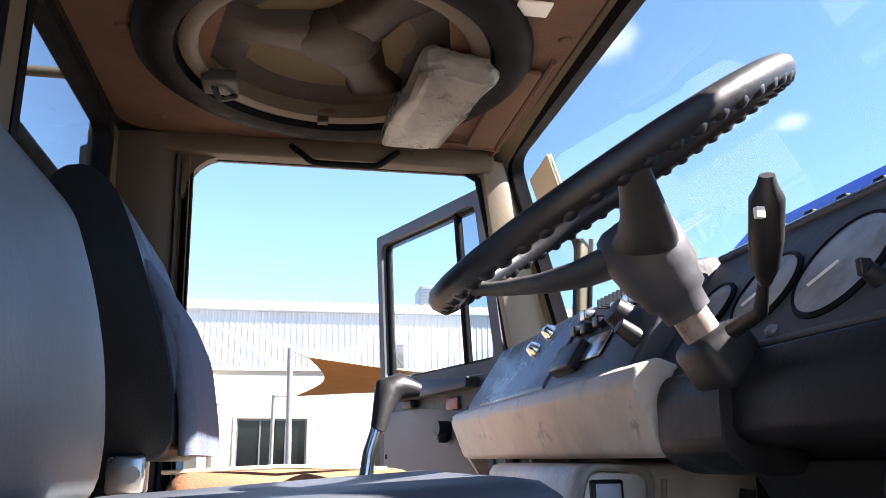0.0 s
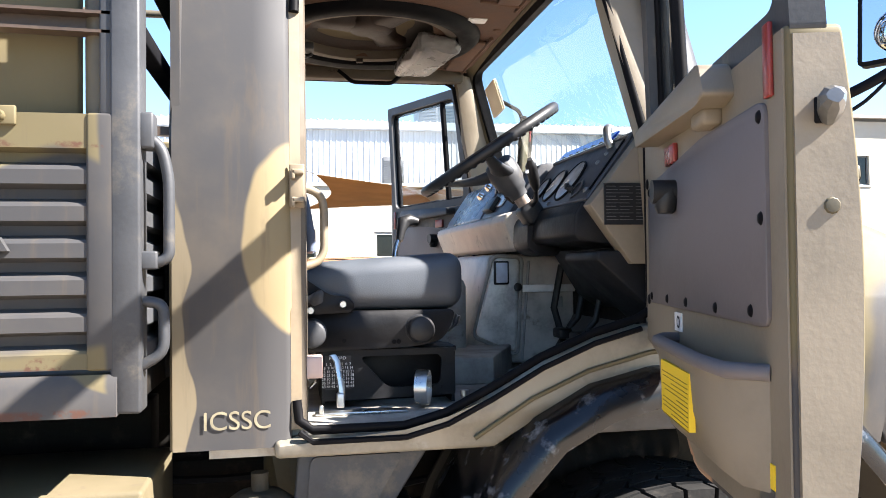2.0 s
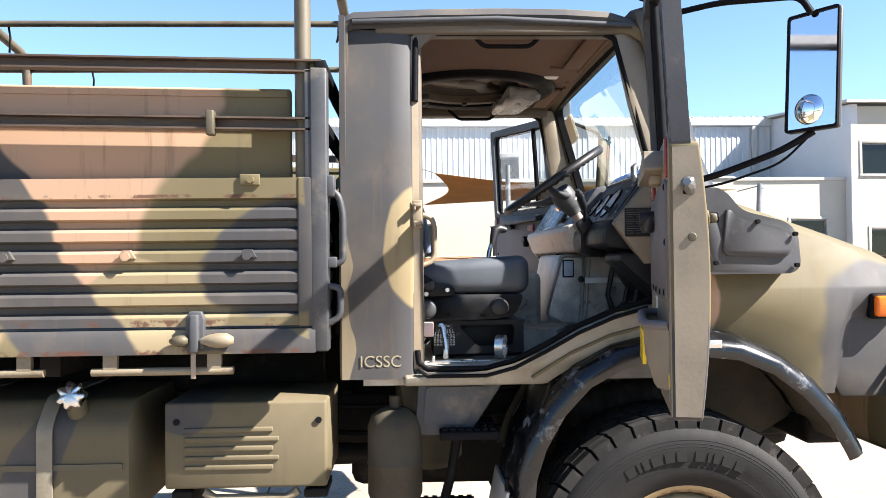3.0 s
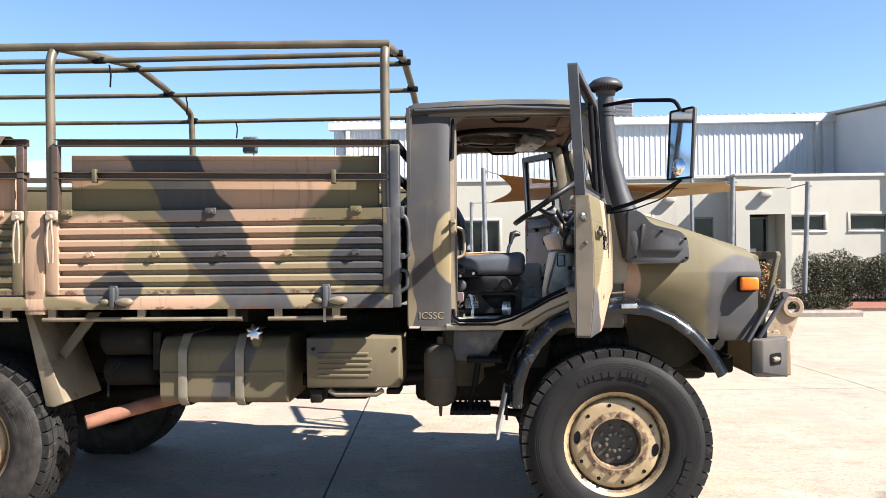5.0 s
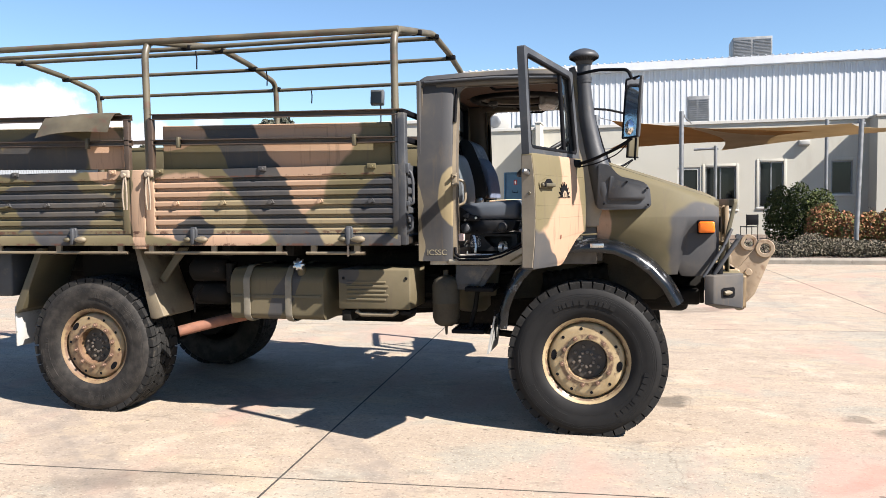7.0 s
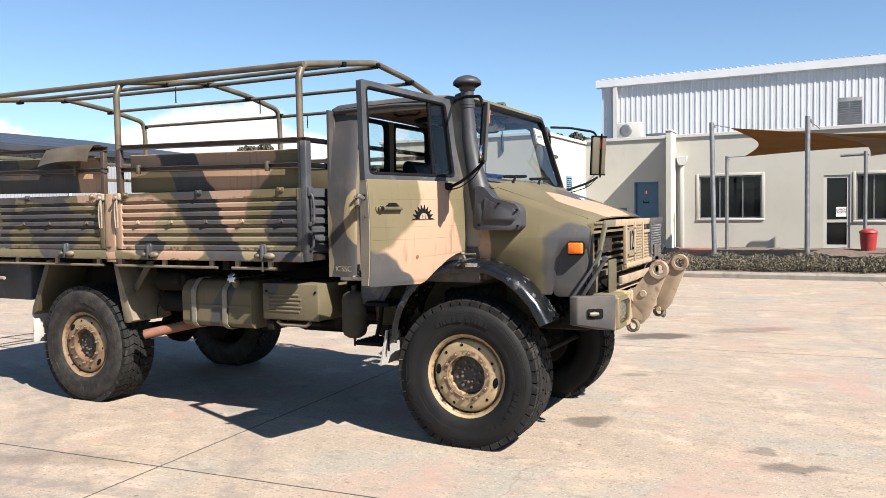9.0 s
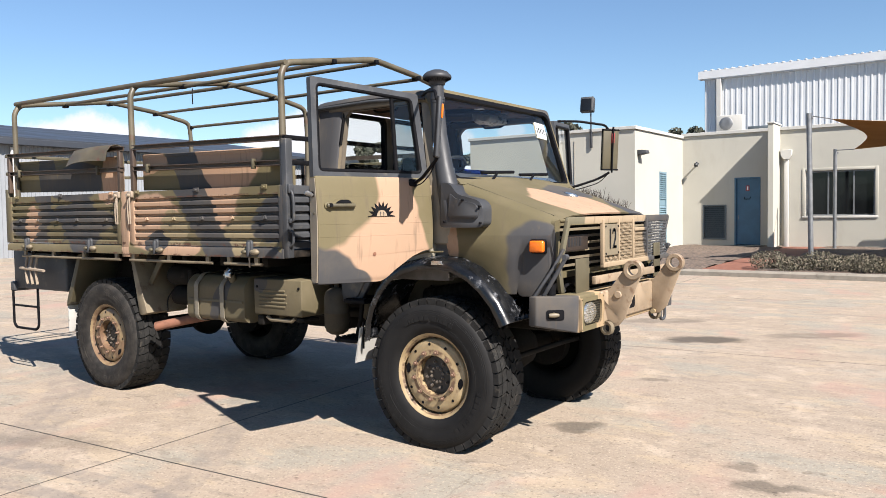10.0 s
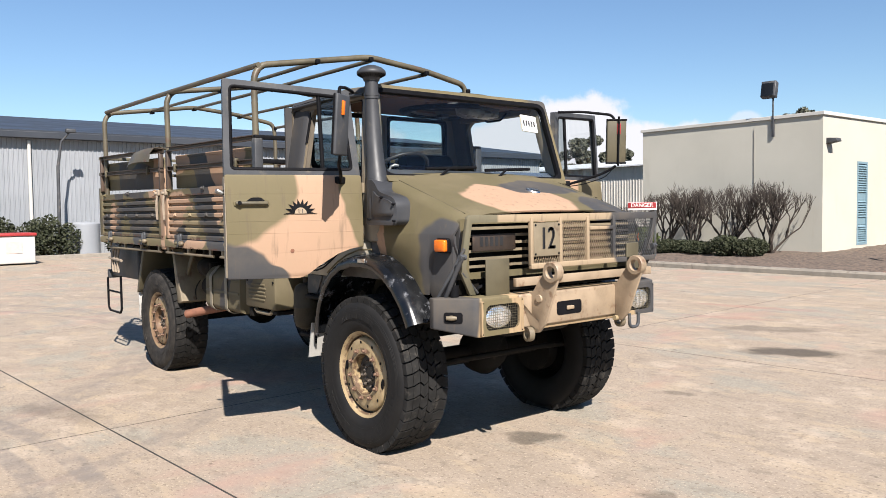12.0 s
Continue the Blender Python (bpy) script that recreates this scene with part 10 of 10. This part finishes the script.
def bare_bush(seed, x, y, z, h):
    rng = random.Random(seed)
    b = thing("bare_shrub", (x, y, z), "pruned leafless shrub with upright twigs", "shrub", "pruned shrubs")
    bm = bmesh.new()

    def grow(p, d, l, r, depth):
        q = p + d * l
        tube(bm, [p, p + d * l * 0.5 + Vector((rng.uniform(-1, 1), rng.uniform(-1, 1), 0)) * l * 0.06, q], [r, r * 0.85, r * 0.68], 5)
        if depth == 0:
            return
        for _ in range(rng.choice((2, 3, 3)) if depth > 1 else 2):
            e = (d + Vector((rng.uniform(-0.75, 0.75), rng.uniform(-0.75, 0.75), rng.uniform(0.1, 0.9)))).normalized()
            grow(q, e, l * rng.uniform(0.62, 0.85), r * 0.64, depth - 1)

    for _ in range(8):
        d = Vector((rng.uniform(-0.75, 0.75), rng.uniform(-0.6, 0.6), 1)).normalized()
        grow(Vector((x + rng.uniform(-0.1, 0.1), y, z - 0.05)), d, h * 0.28, 0.045, 5)
    part("branch_frame", bm, BARK, b, kind="stuff")


for i, (x, h) in enumerate(((-11.6, 2.2), (-10.3, 2.3), (-9.1, 2.35), (-7.7, 2.3))):
    bare_bush(20 + i, x, 19.7, 0.2, h)


def danger_sign(x, y, turn):
    g = thing("danger_sign", (x, y, 0.15), "white warning board with a red heading on two posts", "sign")
    m = pose(x, y, -0.055, 0, 0, turn)
    board = part("board", boxed((-0.455, -0.012, 1.625), (0.455, 0.012, 1.87), 0.006), WHITE, g, place=m)
    part("heading", boxed((-0.445, -0.017, 1.685), (0.445, -0.011, 1.862), 0.002), RED_PAINT, board)
    lettering("heading_words", "DANGER", 0.172, Matrix.Translation((0, -0.0185, 1.773)) @ Euler((radians(90), 0, 0)).to_matrix().to_4x4(), WHITE, board)
    for px in (-0.40, 0.40):
        part("post", boxed((px - 0.025, 0.013, 0.055), (px + 0.025, 0.063, 1.86), 0.004), DULL_STEEL, g, place=m)


danger_sign(-10.37, 17.07, 20)


def far_tree(seed, x, y, h, w):
    rng = random.Random(seed)
    t = thing("gum_tree", (x, y, 0), "distant gum tree above the roofs with haze in its leaf colour", "tree", "distant trees")
    bm = tubed([(x, y, 0), (x + 0.2, y, h * 0.45), (x - 0.1, y, h * 0.8)], [0.35, 0.22, 0.08], 8)
    for k in range(6):
        a = rng.uniform(0, 6.3)
        tube(bm, [(x + 0.1, y, h * 0.45), (x + math.cos(a) * w * 0.4, y + math.sin(a) * w * 0.4, h * rng.uniform(0.65, 0.9))], [0.12, 0.03], 6)
    part("trunk", bm, BARK, t)
    bm = bmesh.new()
    for k in range(26):
        a, rr = rng.uniform(0, 6.3), rng.uniform(0.1, 0.75) * w
        leaf_cloud(bm, rng, (x + math.cos(a) * rr, y + math.sin(a) * rr, h * rng.uniform(0.28, 0.95)), (w * 0.34, w * 0.34, h * 0.07), 420, 0.75)
    part("crown", bm, LEAF_HAZED, t, smooth=0)


for i, (az, el, w) in enumerate(((115.9, 6.45, 6.5), (114.5, 5.95, 5.5), (117.2, 6.0, 5.5), (108.5, 5.7, 6.5), (110.0, 5.25, 5.5), (107.2, 5.4, 5.0), (130.8, 5.05, 6.5), (128.4, 4.1, 6.0),
                                 (124.2, 4.25, 6.5), (126.2, 3.6, 6.0), (133.0, 3.8, 6.0), (121.5, 3.4, 6.0), (137.0, 3.2, 6.0))):
    # wooded ridge well behind the roofs
    far_tree(40 + i, 4.0 + 220 * math.cos(radians(az)), -3.5 + 220 * math.sin(radians(az)), 1.65 + 220 * math.tan(radians(el)), w)

# ---- sheds to the west ----
cladding("wall_shed", -12.0, 33.9, -31.0, 0.0, 4.95, SHEET_GREY, "long grey corrugated shed wall", 0.18, 0.04, "y")
bm = prism(bmesh.new(), [(-30.6, 4.92), (-30.6, 5.12), (-46, 7.35), (-46, 7.15)], "y", -13, 34.4)
structure("roof_shed", bm, ROOF_DARK, "dark slate coloured shed roof", "roof")
bm = boxed((-30.9, -12.5, 4.80), (-30.55, 34.2, 5.06), 0.02)
structure("gutter_2", bm, ROOF_DARK, "dark gutter", "gutter")
for k, y in enumerate((4.2, 12.5, 21.0)):
    structure(f"downpipe_{k + 4}", tubed([(-30.85, y, 4.7), (-30.85, y, 0.0)], 0.07, 8), WALL_TRIM, "white shed downpipe", "downpipe")
lamp = thing("street_lamp", (-29.5, 4.9, 0), "yard lamp on a bent grey pole", "lamp")
part("pole", tubed([(-29.5, 4.9, 0), (-29.5, 4.95, 3.6), (-29.5, 5.1, 4.6), (-29.4, 5.4, 5.0)], [0.08, 0.06, 0.045, 0.04], 10), GREY_PAINT, lamp)
part("lamp_head", boxed((-29.5, 5.25, 4.95), (-29.3, 5.62, 5.12), 0.04), GREY_PAINT, lamp)
wt_ = thing("water_tank", (-29.4, 5.86, 0), "pale round water tank beside the shed", "tank")
bm = bmesh.new()
lathe(bm, [(0.0, 1.4), (0.5, 1.36), (0.55, 1.3)] + [(0.55 + 0.008 * (k % 2), 1.3 - k * 0.05) for k in range(26)] + [(0.55, 0.0)], (-29.4, 5.86, 0), (0, 0, 1), 30)
part("tank_body", bm, SHEET_GREY, wt_)
bn = thing("site_bin", (-25.6, 2.55, 0), "white bin with a red lid", "bin")
part("bin_body", boxed((-26.3, 1.6, 0.05), (-25.0, 3.1, 0.98), 0.03), WALL_TRIM, bn)
part("bin_lid", boxed((-26.35, 1.55, 0.98), (-24.95, 3.15, 1.08), 0.02), RED_PAINT, bn, "red lid")
part("bin_mark", boxed((-24.999, 2.2, 0.4), (-24.985, 2.7, 0.8)), PINK_TAG, bn)
structure("kerb_3", boxed((-28.4, -8, -0.02), (-28.1, 40, 0.14), 0.02), KERB, "weathered concrete kerb", "kerb")
# small pale shed far behind
cladding("wall_far_shed", -48.0, -22.0, 44.0, 0.0, 4.7, SHEET_CREAM, "far pale corrugated shed", 0.25, 0.03)
structure("roof_far_shed", prism(bmesh.new(), [(43.6, 4.65), (43.6, 4.75), (50, 5.5), (50, 5.4)], "x", -48.3, -21.7), SHEET_WHITE, "pale far shed roof", "roof")

# ---- concrete slabs of the yard ----
def slabs():
    first = None
    for i in range(-8, 6):
        for j in range(-4, 3):
            at = pose(-1.70, -1.19, 0, 0, 0, 3.5) @ Matrix.Translation((5.9 * i, 5.83 * j, 0))
            if first is None:
                first = part("concrete_slab", boxed((0.008, 0.008, -0.05), (5.892, 5.822, 0.0)), CONCRETE, ground, place=at, smooth=0)
            else:
                o = new("concrete_slab", first.data)
                o.parent, o.matrix_basis = ground, at


slabs()
